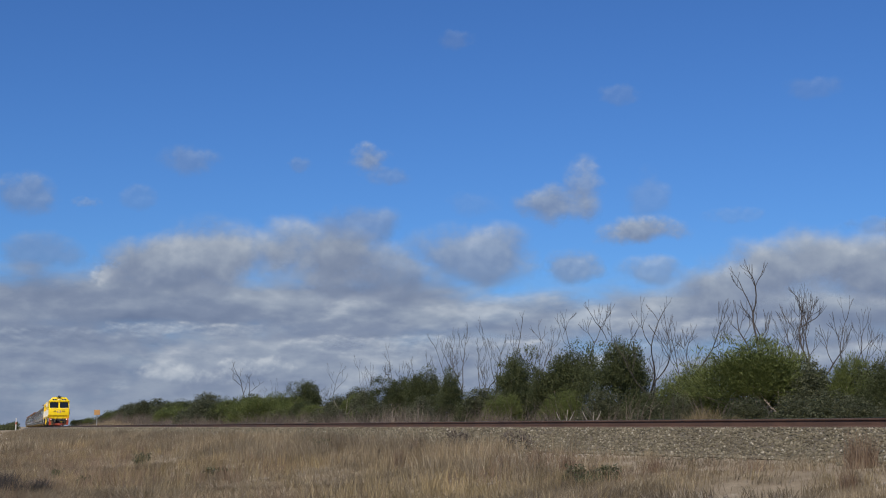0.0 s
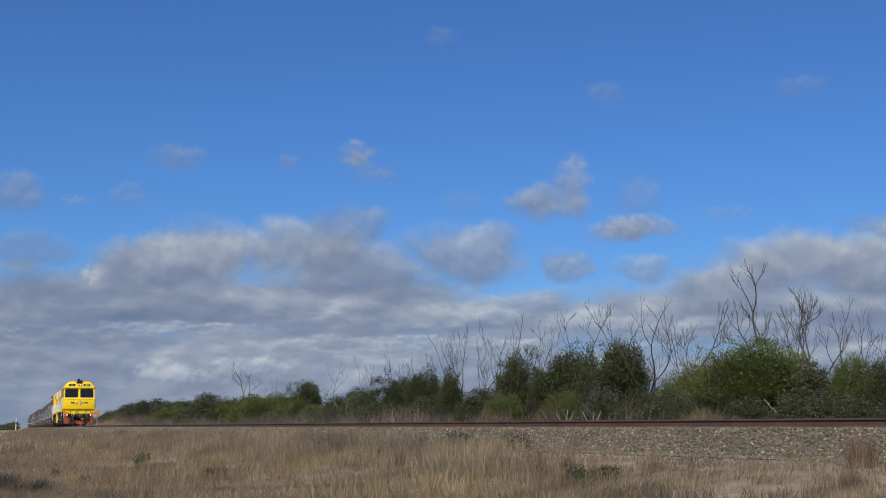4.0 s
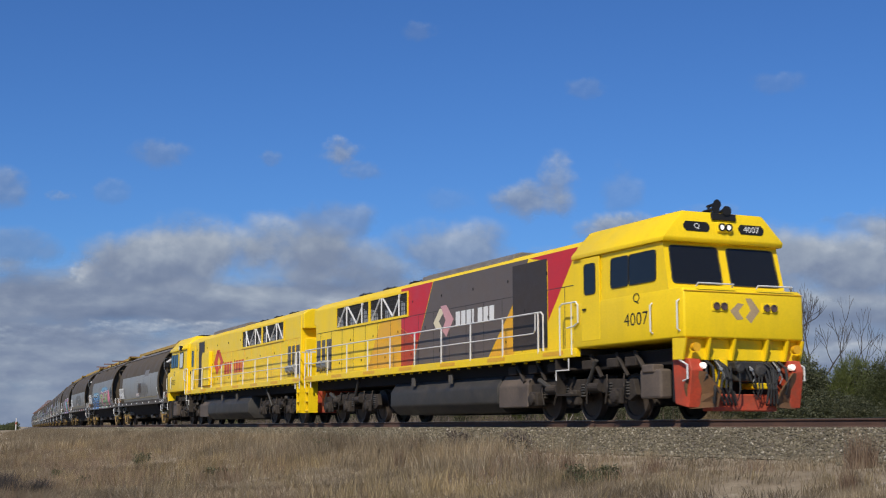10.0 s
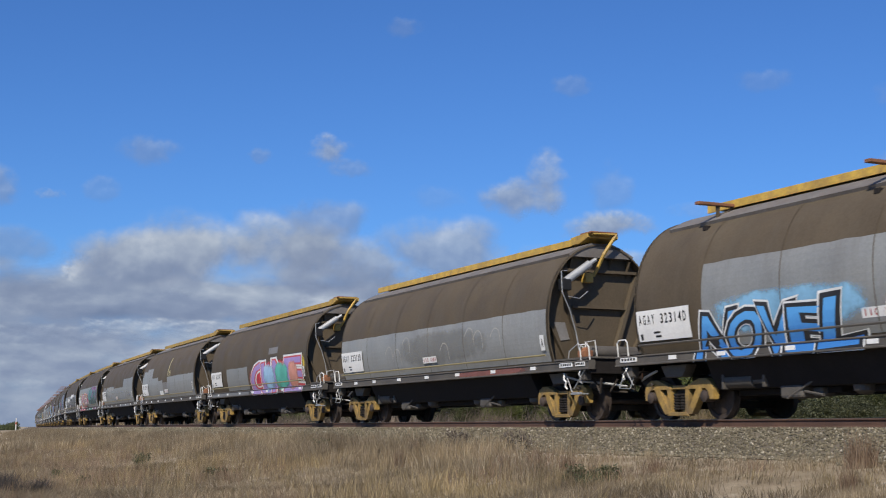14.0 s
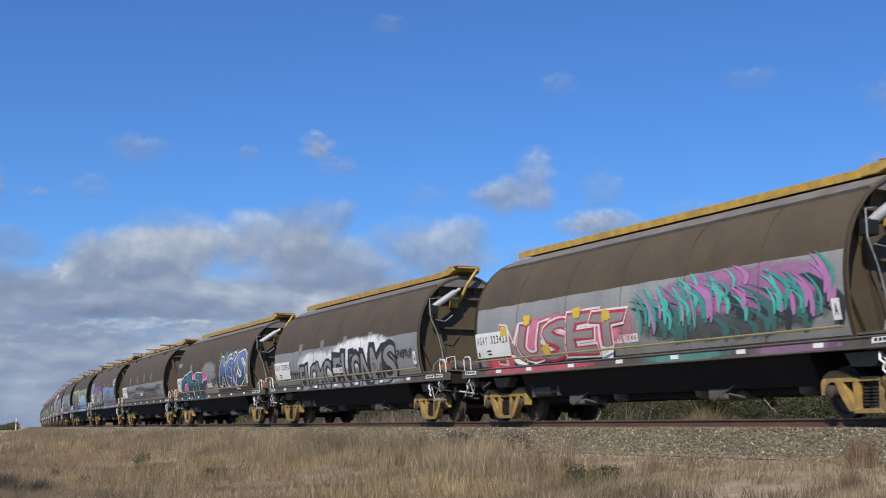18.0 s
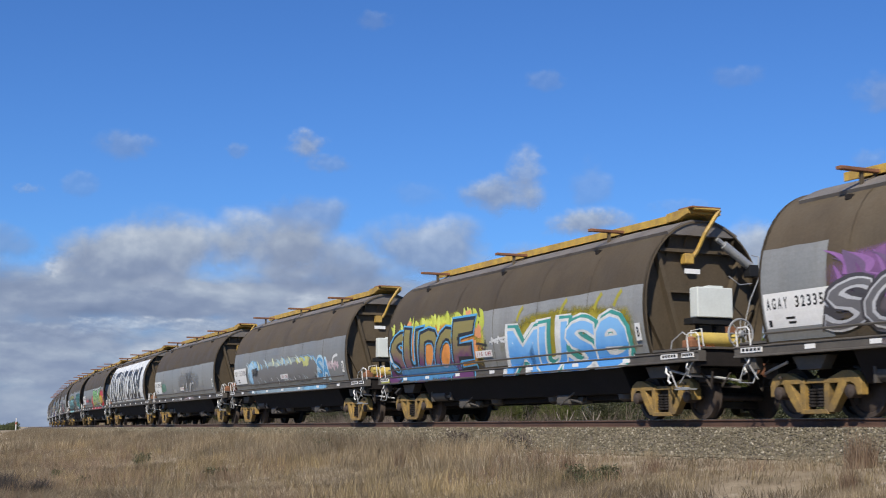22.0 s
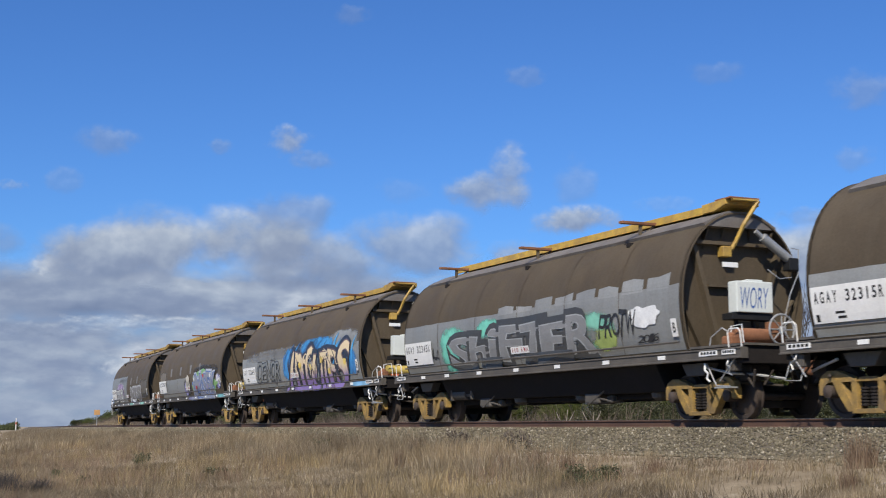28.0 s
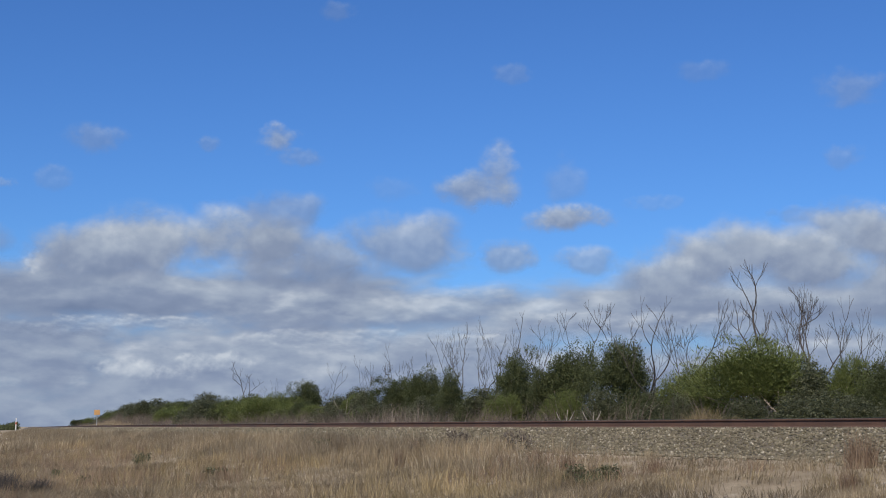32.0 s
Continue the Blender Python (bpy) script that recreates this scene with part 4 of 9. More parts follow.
def sprayed(wagon, text, x0, x1, z0, z1, layers, seed, label="", lean=0.15, wild=0.5, fat=0.05, eps=0.012, overlap=0.16, lift=0.0):
    """A sprayed word of bent, overlapping letters; layers of (grow, paint, (dx, dz)), the widest first."""
    rng = random.Random(seed)
    share_ = [NARROW.get(c, 1.0) for c in text]
    total = sum(share_)
    cells, at = [], x0
    for c, wd in zip(text, share_):
        b = at + (x1 - x0) * wd / total
        pad = overlap * (b - at) / 2
        cells.append((c, at - pad, b + pad, rng.uniform(-0.10, 0.10) * wild, rng.uniform(-0.12, 0.12) * wild, rng.uniform(-0.5, 0.5) * wild, rng.uniform(0, 6.28)))
        at = b
    h = z1 - z0
    paints = [as_paint(row[1]) for row in layers]
    for n, (c, a, b, up, down, tilt, ph) in enumerate(cells):
        bm = nb()
        bottom, top = z0 + down * h * 0.5, z1 + (up - 0.05) * h + lift * (a - x0) / (x1 - x0)
        for k, row in enumerate(layers):
            grow = row[0]
            dx, dz = row[2] if len(row) > 2 else (0, 0)
            v, faces = letter(c, 0.25 * fat + 0.7 * grow / max(h, 0.6))
            xs = a - grow + v[:, 0] * (b - a + 2 * grow)
            zs = bottom - grow + v[:, 1] * (top - bottom + 2 * grow)
            u = (zs - z0) / h
            xs = xs + (lean + 0.25 * tilt * (b - a)) * (u - 0.5) + 0.07 * wild * (b - a) * np.sin(u * 5.0 + ph) + dx
            zs = zs + 0.05 * wild * h * np.sin((xs - a) / max(b - a, 0.1) * 4.0 + ph) + dz
            level = eps + (0.001 * k if k < len(layers) - 3 else 0.002 + 0.0036 * n + 0.0011 * (k - len(layers) + 3))
            vs = [bm.verts.new((float(p), float(q), level)) for p, q in zip(xs, zs)]
            for f in faces:
                bm.faces.new([vs[i] for i in f]).material_index = k
        for zc in (1.275, 1.33, 1.6, 1.8, 2.0, 2.25, 2.5, 2.75, 3.0, 3.2):
            if z0 - 0.1 < zc < z1 + 0.2:
                bmesh.ops.bisect_plane(bm, geom=bm.verts[:] + bm.edges[:] + bm.faces[:], plane_co=(0, zc, 0), plane_no=(0, 1, 0))
        for vv in bm.verts:
            vv.co = on_side(vv.co.z)(vv.co.x, vv.co.y)
        ob = part("graffiti_letter", bm, paints[0], wagon, label)
        for m in paints[1:]:
            ob.data.materials.append(m)


def spikes(wagon, x0, x1, z0, z1, color, seed, width=0.035, n=7, label="", eps=0.009):
    """A quick angular tag: steep strokes thrown up and down, with a dash through them."""
    rng = random.Random(seed)
    bm = nb()
    w = (x1 - x0) / n
    line = []
    for i in range(n + 1):
        x = x0 + w * i
        line.append((x + rng.uniform(-0.3, 0.3) * w, z0 + (z1 - z0) * rng.uniform(0, 0.35)))
        line.append((x + rng.uniform(0.2, 0.6) * w, z1 - (z1 - z0) * rng.uniform(0, 0.4)))
        if rng.random() < 0.35 or i == n:
            ribbon(bm, smooth_line(line, 3), width * rng.uniform(0.8, 1.3), on_side(eps))
            line = [(line[-1][0] - 0.3 * w, line[-1][1] - (z1 - z0) * 0.3)]
    za = z0 + (z1 - z0) * rng.uniform(0.3, 0.6)
    ribbon(bm, smooth_line([(x0 - 0.1, za), ((x0 + x1) / 2, za + 0.06), (x1 + 0.15, za + rng.uniform(-0.1, 0.15))], 4), width, on_side(eps + 0.002))
    tagged(part("graffiti_tag", bm, paint(color), wagon, label), label, kind="stuff")


def arcs(wagon, x0, x1, z0, z1, n, colors, seed, width=0.12, eps=0.012, lean=0.4, label=""):
    """Wisps of spray that swell and taper along a curve."""
    rng = random.Random(seed)
    sets = [nb() for _ in colors]
    for i in range(n):
        c = i % len(colors)
        x, h = rng.uniform(x0, x1), (z1 - z0) * rng.uniform(0.3, 0.85)
        zb = rng.uniform(z0, z1 - h)
        a = lean * rng.uniform(0.3, 1.2)
        line = smooth_line([(x, zb), (x + a * 0.1, zb + h * 0.4), (x - a * 0.35, zb + h * 0.75), (x - a, zb + h)], 4)
        w0 = 0.7 * width * rng.uniform(0.4, 1.4)
        prev = None
        for k, p in enumerate(line):
            u = k / (len(line) - 1)
            ww = w0 * math.sin(math.pi * min(1, 0.12 + 0.88 * u)) ** 0.8 * 0.5 + 0.004
            e = eps + 0.00015 * i
            cur = (sets[c].verts.new(on_side(e)(p[0] - ww, p[1])), sets[c].verts.new(on_side(e)(p[0] + ww, p[1])))
            if prev:
                sets[c].faces.new((prev[0], prev[1], cur[1], cur[0]))
            prev = cur
    for bm, col in zip(sets, colors):
        tagged(part("spray_wisps", bm, as_paint(col), wagon, label), label, kind="stuff")


def blot(wagon, name, x0, x1, z0, z1, color, rng, eps=0.006, n=18, label=""):
    """A soft-edged sprayed field with an uneven outline."""
    bm = nb()
    cx, cz, rx, rz = (x0 + x1) / 2, (z0 + z1) / 2, (x1 - x0) / 2, (z1 - z0) / 2
    ph = [rng.uniform(0, 6.3) for _ in range(3)]
    def edge(a, f):
        r = f * (0.92 + 0.10 * math.sin(3 * a + ph[0]) + 0.07 * math.sin(7 * a + ph[1]) + 0.05 * math.sin(11 * a + ph[2]))
        ca, sa = math.cos(a), math.sin(a)
        k = (abs(ca) ** 4 + abs(sa) ** 4) ** -0.25
        return on_barrel(eps)(cx + rx * r * ca * k, max(1.42, cz + rz * r * sa * k))
    rings = [[bm.verts.new(edge(2 * math.pi * i / 48, f)) for i in range(48)] for f in (1.0, 0.75, 0.5, 0.25)]
    for a, b in zip(rings, rings[1:]):
        for i in range(48):
            bm.faces.new((a[i], a[(i + 1) % 48], b[(i + 1) % 48], b[i]))
    bm.faces.new(rings[-1])
    part(name, bm, paint(color), wagon, label)


def number_board(wagon, code, x0=REAR + 0.12, w=1.80, z0=1.58, z1=2.20, proud=0.037):
    bm = sheet_patch(x0, x0 + w, z0, z1, proud)
    board = part("number_board", bm, WHITE, wagon, "white number board with black stencilled characters")
    bm = stencil(code, x0 + 0.05, x0 + w - 0.08, z0 + 0.33, z0 + 0.53, on_barrel(proud + 0.002))
    part("stencil", bm, BLACK, board)
    bm = nb()
    fields = [(x0 + 0.55, x0 + 0.78, z0 + 0.14, z0 + 0.18), (x0 + 0.60, x0 + 0.80, z0 + 0.06, z0 + 0.10), (x0 + 0.08, x0 + 0.16, z0 + 0.03, z0 + 0.15)]
    for fa, fb, fc, fd in fields:
        bm.faces.new([bm.verts.new(on_barrel(proud + 0.002)(x, z)) for x, z in ((fa, fc), (fb, fc), (fb, fd), (fa, fd))])
    part("small_print", bm, BLACK, board)
# ---- diesel locomotives ----
HOOD, DECK, LOCO_STRETCH, NOSE_AHEAD = 1.27, 1.60, 1.052, 0.375


def side_poly(loco, name, pts, material, label="", y=HOOD, off=0.004, both=True):
    """A painted field on the hood sides, an outline in (x, z)."""
    ob = None
    for s in ((-1, 1) if both else (-1,)):
        bm = nb()
        prism(bm, pts, "y", s * (y + off - 0.003), s * (y + off))
        ob = part(name, bm, material, loco, label)
    return ob


def loft(bm, rings):
    rows = [[bm.verts.new(p) for p in r] for r in rings]
    n = len(rings[0])
    for a, b in zip(rows, rows[1:]):
        for i in range(n):
            bm.faces.new((a[i], a[(i + 1) % n], b[(i + 1) % n], b[i]))
    bm.faces.new(rows[0][::-1])
    bm.faces.new(rows[-1])
    return bm


def rect(x0, x1, y, z):
    return [(x0, -y, z), (x1, -y, z), (x1, y, z), (x0, y, z)]


def window(loco, name, corners, normal, frame_w=0.03, round_=0.0, label="dark cab window in a black rubber seal"):
    """A pane in a rubber seal, given by its corners in order."""
    n = Vector(normal).normalized()
    c = sum((Vector(p) for p in corners), Vector()) / 4
    def rounded(k, off):
        out = []
        m = len(corners)
        for i in range(m):
            p = Vector(corners[i])
            a, b = Vector(corners[i - 1]), Vector(corners[(i + 1) % m])
            p = p + (p - c).normalized() * k
            for t in (0.0, 0.33, 0.67, 1.0):
                q = p + (a - p).normalized() * 0.10 * (1 - t) ** 2 + (b - p).normalized() * 0.10 * t ** 2
                out.append(q + n * off)
        return out
    bm = nb()
    outer, inner = rounded(frame_w, 0.012), rounded(0.0, 0.012)
    back = rounded(frame_w, -0.02)
    vo, vi, vb = ([bm.verts.new(p) for p in r] for r in (outer, inner, back))
    m = len(vo)
    for i in range(m):
        j = (i + 1) % m
        bm.faces.new((vo[i], vo[j], vi[j], vi[i]))
        bm.faces.new((vb[i], vb[j], vo[j], vo[i]))
    fr = part(name, bm, RUBBER, loco, label)
    bm = nb()
    bm.faces.new([bm.verts.new(p) for p in rounded(0.0, 0.006)])
    part("pane", bm, GLASS, fr, "dark reflecting glass")
    return fr


def loco_bogie(loco, x, first):
    if first:
        b = share("bogie", first, loco, pose(x, 0, 0))
        for c in first.children:
            share(c.name.split(".")[0], c, b, c.matrix_basis.copy(), c.get("label", ""))
        return b
    bm = box(nb(), -2.3, 2.3, -0.72, 0.72, 0.55, 0.75, 0.02)
    for ax in (-1.4, 0.45, 2.0):
        box(bm, ax - 0.42, ax + 0.42, -0.66, 0.66, 0.30, 1.02, 0.04)
    b = part("bogie", bm, GRIME, loco, "grimy three-axle locomotive bogie")
    b.matrix_basis = pose(x, 0, 0)
    for s in (-1, 1):
        bm = nb()
        prism(bm, [(-2.5, 0.52), (-2.4, 0.86), (-0.3, 0.92), (0.3, 0.92), (2.4, 0.86), (2.5, 0.52), (2.25, 0.40), (1.5, 0.62), (0.4, 0.62), (0.2, 0.50), (-0.2, 0.50), (-0.4, 0.62), (-1.5, 0.62), (-2.25, 0.40)], "y", s * 1.12 - 0.07, s * 1.12 + 0.07, 0.02)
        part("side_frame", bm, GRIME, b)
        for ax in (-1.85, 0.0, 1.85):
            bm = nb()
            box(bm, ax - 0.20, ax + 0.20, s * 1.20 - 0.10, s * 1.20 + 0.10, 0.34, 0.68, 0.04)
            disc(bm, (ax, s * 1.30, 0.50), "y", [(0, 0.15), (s * 0.06, 0.13), (s * 0.08, 0.06)], 12)
            part("axle_box", bm, GRIME, b)
            for dx in (-0.34, 0.34):
                bm = nb()
                for k in range(5):
                    disc(bm, (ax + dx, s * 1.16, 0.52 + k * 0.06), "z", [(0, 0.07), (0.02, 0.085), (0.04, 0.07)], 10)
                part("coil_spring", bm, TANK, b)
        part("damper", rod(nb(), (-1.5, s * 1.30, 0.95), (-0.7, s * 1.22, 0.62), 0.06, 8), TANK, b)
        part("damper", rod(nb(), (1.1, s * 1.30, 1.30), (0.55, s * 1.24, 0.66), 0.05, 8), TANK, b)
        for ax in (-0.95, 0.95):
            bm = nb()
            rod(bm, (ax - 0.22, s * 1.24, 0.72), (ax + 0.22, s * 1.24, 0.72), 0.10, 12)
            part("brake_cylinder", bm, GRIME, b)
        bm = nb()
        rng = random.Random(int(s) + 4)
        for k in range(7):
            xx = -2.1 + 0.7 * k
            pipe(bm, [(xx, s * 1.22, 0.98), (xx + rng.uniform(-0.1, 0.1), s * 1.28, 0.70), (xx + rng.uniform(-0.2, 0.2), s * 1.26, 0.36)], 0.022, 5)
        part("sand_pipes", bm, GRIME, b)
    return b


def build_loco(name, livery, label):
    L = thing(name, pose(0, 0, 0), label, "diesel locomotive", "locomotives of the train")
    red = livery == "grey"
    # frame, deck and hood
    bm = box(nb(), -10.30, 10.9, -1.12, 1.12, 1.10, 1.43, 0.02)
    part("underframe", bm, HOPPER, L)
    for s in (-1, 1):
        bm = box(nb(), -10.36, 7.4, min(s * 1.36, s * 1.48), max(s * 1.36, s * 1.48), 1.40, DECK, 0.012)
        edge = part("deck_edge", bm, YELLOW, L, "yellow deck edge with amber reflectors")
        for k in range(7):
            x = -10.1 + k * 2.75
            bm = box(nb(), x - 0.45, x + 0.45, min(s * 1.481, s * 1.486), max(s * 1.481, s * 1.486), 1.47, 1.56)
            part("reflector", bm, AMBER, edge, "amber reflector")
        first = None
        for k in range(29):
            if first is None:
                bm = box(nb(), -0.015, 0.015, min(s * 1.36, s * 1.44), max(s * 1.36, s * 1.44), 1.35, 1.40)
                first = part("deck_bracket", bm, YELLOW, edge)
                first.location.x = -10.0
            else:
                share("deck_bracket", first, edge, pose(-10.0 + k * 0.6, 0, 0))
    bm = box(nb(), -10.30, 7.4, -1.36, 1.36, 1.44, 1.58)
    part("deck", bm, GRIME, L)
    bm = nb()
    prism(bm, [(-HOOD, 1.58), (-HOOD, 3.86), (-1.00, 4.07), (1.00, 4.07), (HOOD, 3.86), (HOOD, 1.58)], "x", -9.9, 7.25, 0.03)
    part("hood", bm, YELLOW, L, "long yellow engine hood with access doors")
    bm = nb()
    prism(bm, [(-1.15, 1.58), (-1.15, 3.0), (1.15, 3.0), (1.15, 1.58)], "x", -10.06, -9.9, 0.03)
    prism(bm, [(-1.25, 3.36), (-1.25, 3.90), (-0.95, 4.07), (0.95, 4.07), (1.25, 3.90), (1.25, 3.36)], "x", -10.14, -9.9, 0.03)
    part("hood_end", bm, YELLOW, L, "yellow hood end with number box")
    bm = nb()
    prism(bm, [(0.16, 3.52), (0.10, 3.60), (0.10, 3.72), (0.16, 3.80), (0.78, 3.80), (0.84, 3.72), (0.84, 3.60), (0.78, 3.52)], "x", -10.16, -10.14)
    rear_box = part("number_box", bm, BLACK, L, "black number box")
    bm = fit_to(glyphs("Q"), -0.53, -0.41, 3.58, 3.74, lambda y, z: (-10.164, -y, z))
    part("characters", bm, WHITE, rear_box)
    bm = nb()
    for y in (-0.12, -0.30):
        disc(bm, (-10.14, y, 3.72), "x", [(0, 0.09), (-0.05, 0.09), (-0.05, 0.06)], 14)
    part("tail_lamp", bm, DULL_LAMP, L, smooth=True)
    # door seams and latches on the hood
    for s in (-1, 1):
        bm = nb()
        for k in range(17):
            x = -9.4 + k * 1.0
            box(bm, x - 0.008, x + 0.008, min(s * HOOD, s * (HOOD + 0.0065)), max(s * HOOD, s * (HOOD + 0.0065)), 1.66, 3.05)
        box(bm, -9.8, 7.1, min(s * HOOD, s * (HOOD + 0.0065)), max(s * HOOD, s * (HOOD + 0.0065)), 3.04, 3.055)
        part("door_seams", bm, DARK_DOOR if red else AMBER, L)
        first = None
        for k in range(16):
            for z in (1.95, 3.45) if k % 2 else (2.65,):
                m = pose(-9.0 + k * 1.0 + (0.12 if z > 3 else 0), 0, z)
                if first is None:
                    bm = box(nb(), -0.014, 0.014, min(s * HOOD, s * (HOOD + 0.018)), max(s * HOOD, s * (HOOD + 0.018)), -0.035, 0.035)
                    first = part("latch", bm, BLACK, L, "small dark door latch")
                    first.matrix_basis = m
                else:
                    share("latch", first, L, m, "small dark door latch")
    # radiator grilles high on the rear hood
    for s in (-1, 1):
        for x0, x1 in ((-7.85, -5.10), (-4.95, -2.15)):
            # solid slab; the shade inside the radiator opening is its near-black colour
            bm = box(nb(), x0, x1, min(s * 1.262, s * (HOOD + 0.006)), max(s * 1.262, s * (HOOD + 0.006)), 3.12, 3.76)
            g = part("radiator_grille", bm, GRILLE, L, "near-black slab for the shaded radiator opening, behind wire mesh")
            bm = nb()
            y0, y1 = min(s * (HOOD + 0.004), s * (HOOD + 0.035)), max(s * (HOOD + 0.004), s * (HOOD + 0.035))
            box(bm, x0 - 0.05, x1 + 0.05, y0, y1, 3.05, 3.12)
            box(bm, x0 - 0.05, x1 + 0.05, y0, y1, 3.76, 3.81)
            box(bm, x0 - 0.05, x0, y0, y1, 3.12, 3.76)
            box(bm, x1, x1 + 0.05, y0, y1, 3.12, 3.76)
            part("grille_frame", bm, YELLOW, g)
            bm = nb()
            for k in range(1, 18):
                x = x0 + (x1 - x0) * k / 18
                box(bm, x - 0.007, x + 0.007, s * (HOOD + 0.016) - 0.004, s * (HOOD + 0.016) + 0.004, 3.12, 3.76)
            for k in range(1, 5):
                z = 3.12 + 0.64 * k / 5
                box(bm, x0, x1, s * (HOOD + 0.016) - 0.004, s * (HOOD + 0.016) + 0.004, z - 0.007, z + 0.007)
            part("mesh", bm, TANK, g)
            bm = nb()
            yy = s * (HOOD + 0.009)
            for a, b in (((x0 + 0.1, 3.14), (x0 + 0.75, 3.74)), ((x0 + 1.0, 3.74), (x0 + 1.75, 3.14)), ((x0 + 1.75, 3.14), (x0 + 2.3, 3.74)), ((x0 + 0.9, 3.12), (x0 + 0.9, 3.76)), ((x0 + 2.2, 3.12), (x0 + 2.2, 3.76))):
                rod(bm, (a[0], yy, a[1]), (b[0], yy, b[1]), 0.038, 5)
            part("brace", bm, HANDRAIL, g, "pale truss braces")
            for a, b, z in ((0.05, 0.62, 3.40), (1.15, 1.62, 3.30), (2.32, 2.68, 3.46)):
                bm = nb()
                prism(bm, [(x0 + a, 3.13), (x0 + b, 3.13), (x0 + b * 0.8 + a * 0.2, z), (x0 + a, z + 0.1)], "y", min(s * (HOOD + 0.0062), s * (HOOD + 0.0082)), max(s * (HOOD + 0.0062), s * (HOOD + 0.0082)))
                part("duct", bm, GREY_PIPE, g, "pale duct behind the mesh")
        # open end bay with three bars
        # flat slab whose grey holds the shade inside the bay
        bm = box(nb(), -9.75, -8.35, min(s * 1.262, s * (HOOD + 0.006)), max(s * 1.262, s * (HOOD + 0.006)), 1.75, 2.80)
        bay = part("equipment_bay", bm, surface_bay(), L, "grey slab for the shaded inside of an open equipment bay")
        bm = nb()
        for x in (-9.30, -8.85):
            box(bm, x - 0.03, x + 0.03, min(s * HOOD, s * (HOOD + 0.03)), max(s * HOOD, s * (HOOD + 0.03)), 1.72, 2.83)
        part("bar", bm, YELLOW, bay)
        bm = nb()
        for x in (-9.4, -8.9):
            rod(bm, (x, s * 1.28, 1.95), (x + 0.35, s * 1.28, 1.95), 0.16, 12)
        part("blower", bm, GREY_PIPE, bay, "pale blower housings", smooth=True)
    # roof gear
    for x in (-7.0, -5.0, -3.0):
        bm = disc(nb(), (x, 0, 4.06), "z", [(0, 0.78), (0.12, 0.78), (0.14, 0.70), (0.10, 0.66), (0.10, 0.1)], 28)
        fan = part("roof_fan", bm, BLACK, L, "round black roof fan", smooth=True)
        bm = nb()
        for k in range(6):
            a = k * math.pi / 6
            rod(bm, (x - 0.72 * math.cos(a), -0.72 * math.sin(a), 4.21), (x + 0.72 * math.cos(a), 0.72 * math.sin(a), 4.21), 0.012, 5)
        part("fan_guard", bm, BLACK, fan)
    bm = nb()
    prism(bm, [(-1.06, 4.00), (-1.00, 4.16), (-0.80, 4.24), (0.80, 4.24), (1.00, 4.16), (1.06, 4.00)], "x", -1.7, 3.75, 0.02)
    part("dynamic_brake_cover", bm, surface_once("roof_paint"), L, "low dark roof cover")
    bm = nb()
    box(bm, 4.2, 5.2, -0.5, 0.5, 4.05, 4.20, 0.03)
    rod(bm, (4.6, 0, 4.1), (4.6, 0, 4.28), 0.14, 12)
    part("exhaust", bm, YELLOW, L)
    # livery
    if red:
        for s_name, pts, mat, lab in (
                ("painted_panel", [(-1.80, 1.62), (-0.42, 3.90), (4.95, 3.90), (4.20, 2.95), (4.20, 2.9), (2.85, 1.62)], PANEL_GREY, "dark grey painted field"),
                ("painted_panel", [(4.98, 3.90), (7.20, 3.90), (5.85, 2.32), (5.85, 3.75)], RED, "bright red painted field"),
                ("painted_panel", [(-2.62, 3.90), (-0.46, 3.90), (-1.42, 2.28), (-2.62, 2.75)], RED, "bright red painted field"),
                ("painted_panel", [(-2.62, 2.74), (-1.42, 2.27), (-1.82, 1.62), (-2.62, 1.62)], VERMILION, "orange red painted field"),
                ("painted_panel", [(-5.2, 1.62), (-2.63, 1.62), (-2.63, 3.03), (-4.2, 3.03)], AMBER, "amber painted field"),
                ("painted_panel", [(2.88, 1.62), (4.19, 1.62), (4.19, 2.88)], AMBER, "amber painted field")):
            side_poly(L, s_name, pts, mat, lab)
        logo = LOGO_PINK, LOGO_CREAM, WHITE
        lx, lz, tw, es, gap = 0.05, 2.75, 2.25, 1.4, 0.95
    else:
        logo = LOGO_RED, LOGO_RED, LOGO_RED
        lx, lz, tw, es, gap = 0.72, 2.70, 3.2, 1.8, 0.95
    door = side_poly(L, "side_door", [(4.16, 1.70), (5.82, 1.70), (5.82, 3.80), (4.16, 3.80)] if red else [(4.40, 1.70), (5.45, 1.70), (5.45, 3.78), (4.40, 3.78)], DARK_DOOR, "dark brown open side door", off=0.010)
    for s in (-1, 1):
        f = -s if red else -s
        y = s * (HOOD + 0.008)
        # emblem: two bent arrows, and plain blocks for the name beside it
        ex = lx - 0.45 if s < 0 else lx + 0.25
        for mat, pts in ((logo[0], [(0.35, 0.48), (0.62, 0.48), (0.95, 0.0), (0.62, -0.52), (0.42, -0.30), (0.58, 0.0)]), (logo[1], [(0.60, 0.40), (0.30, 0.40), (0.0, -0.02), (0.14, -0.26), (0.44, -0.26), (0.26, 0.0)])):
            bm = nb()
            prism(bm, [(ex + a * 0.95 * es, lz + b * 0.62 * es) for a, b in pts], "y", y, y + s * (0.002 if mat is logo[1] else 0.003))
            part("emblem", bm, mat, L, "plain bent-arrow emblem")
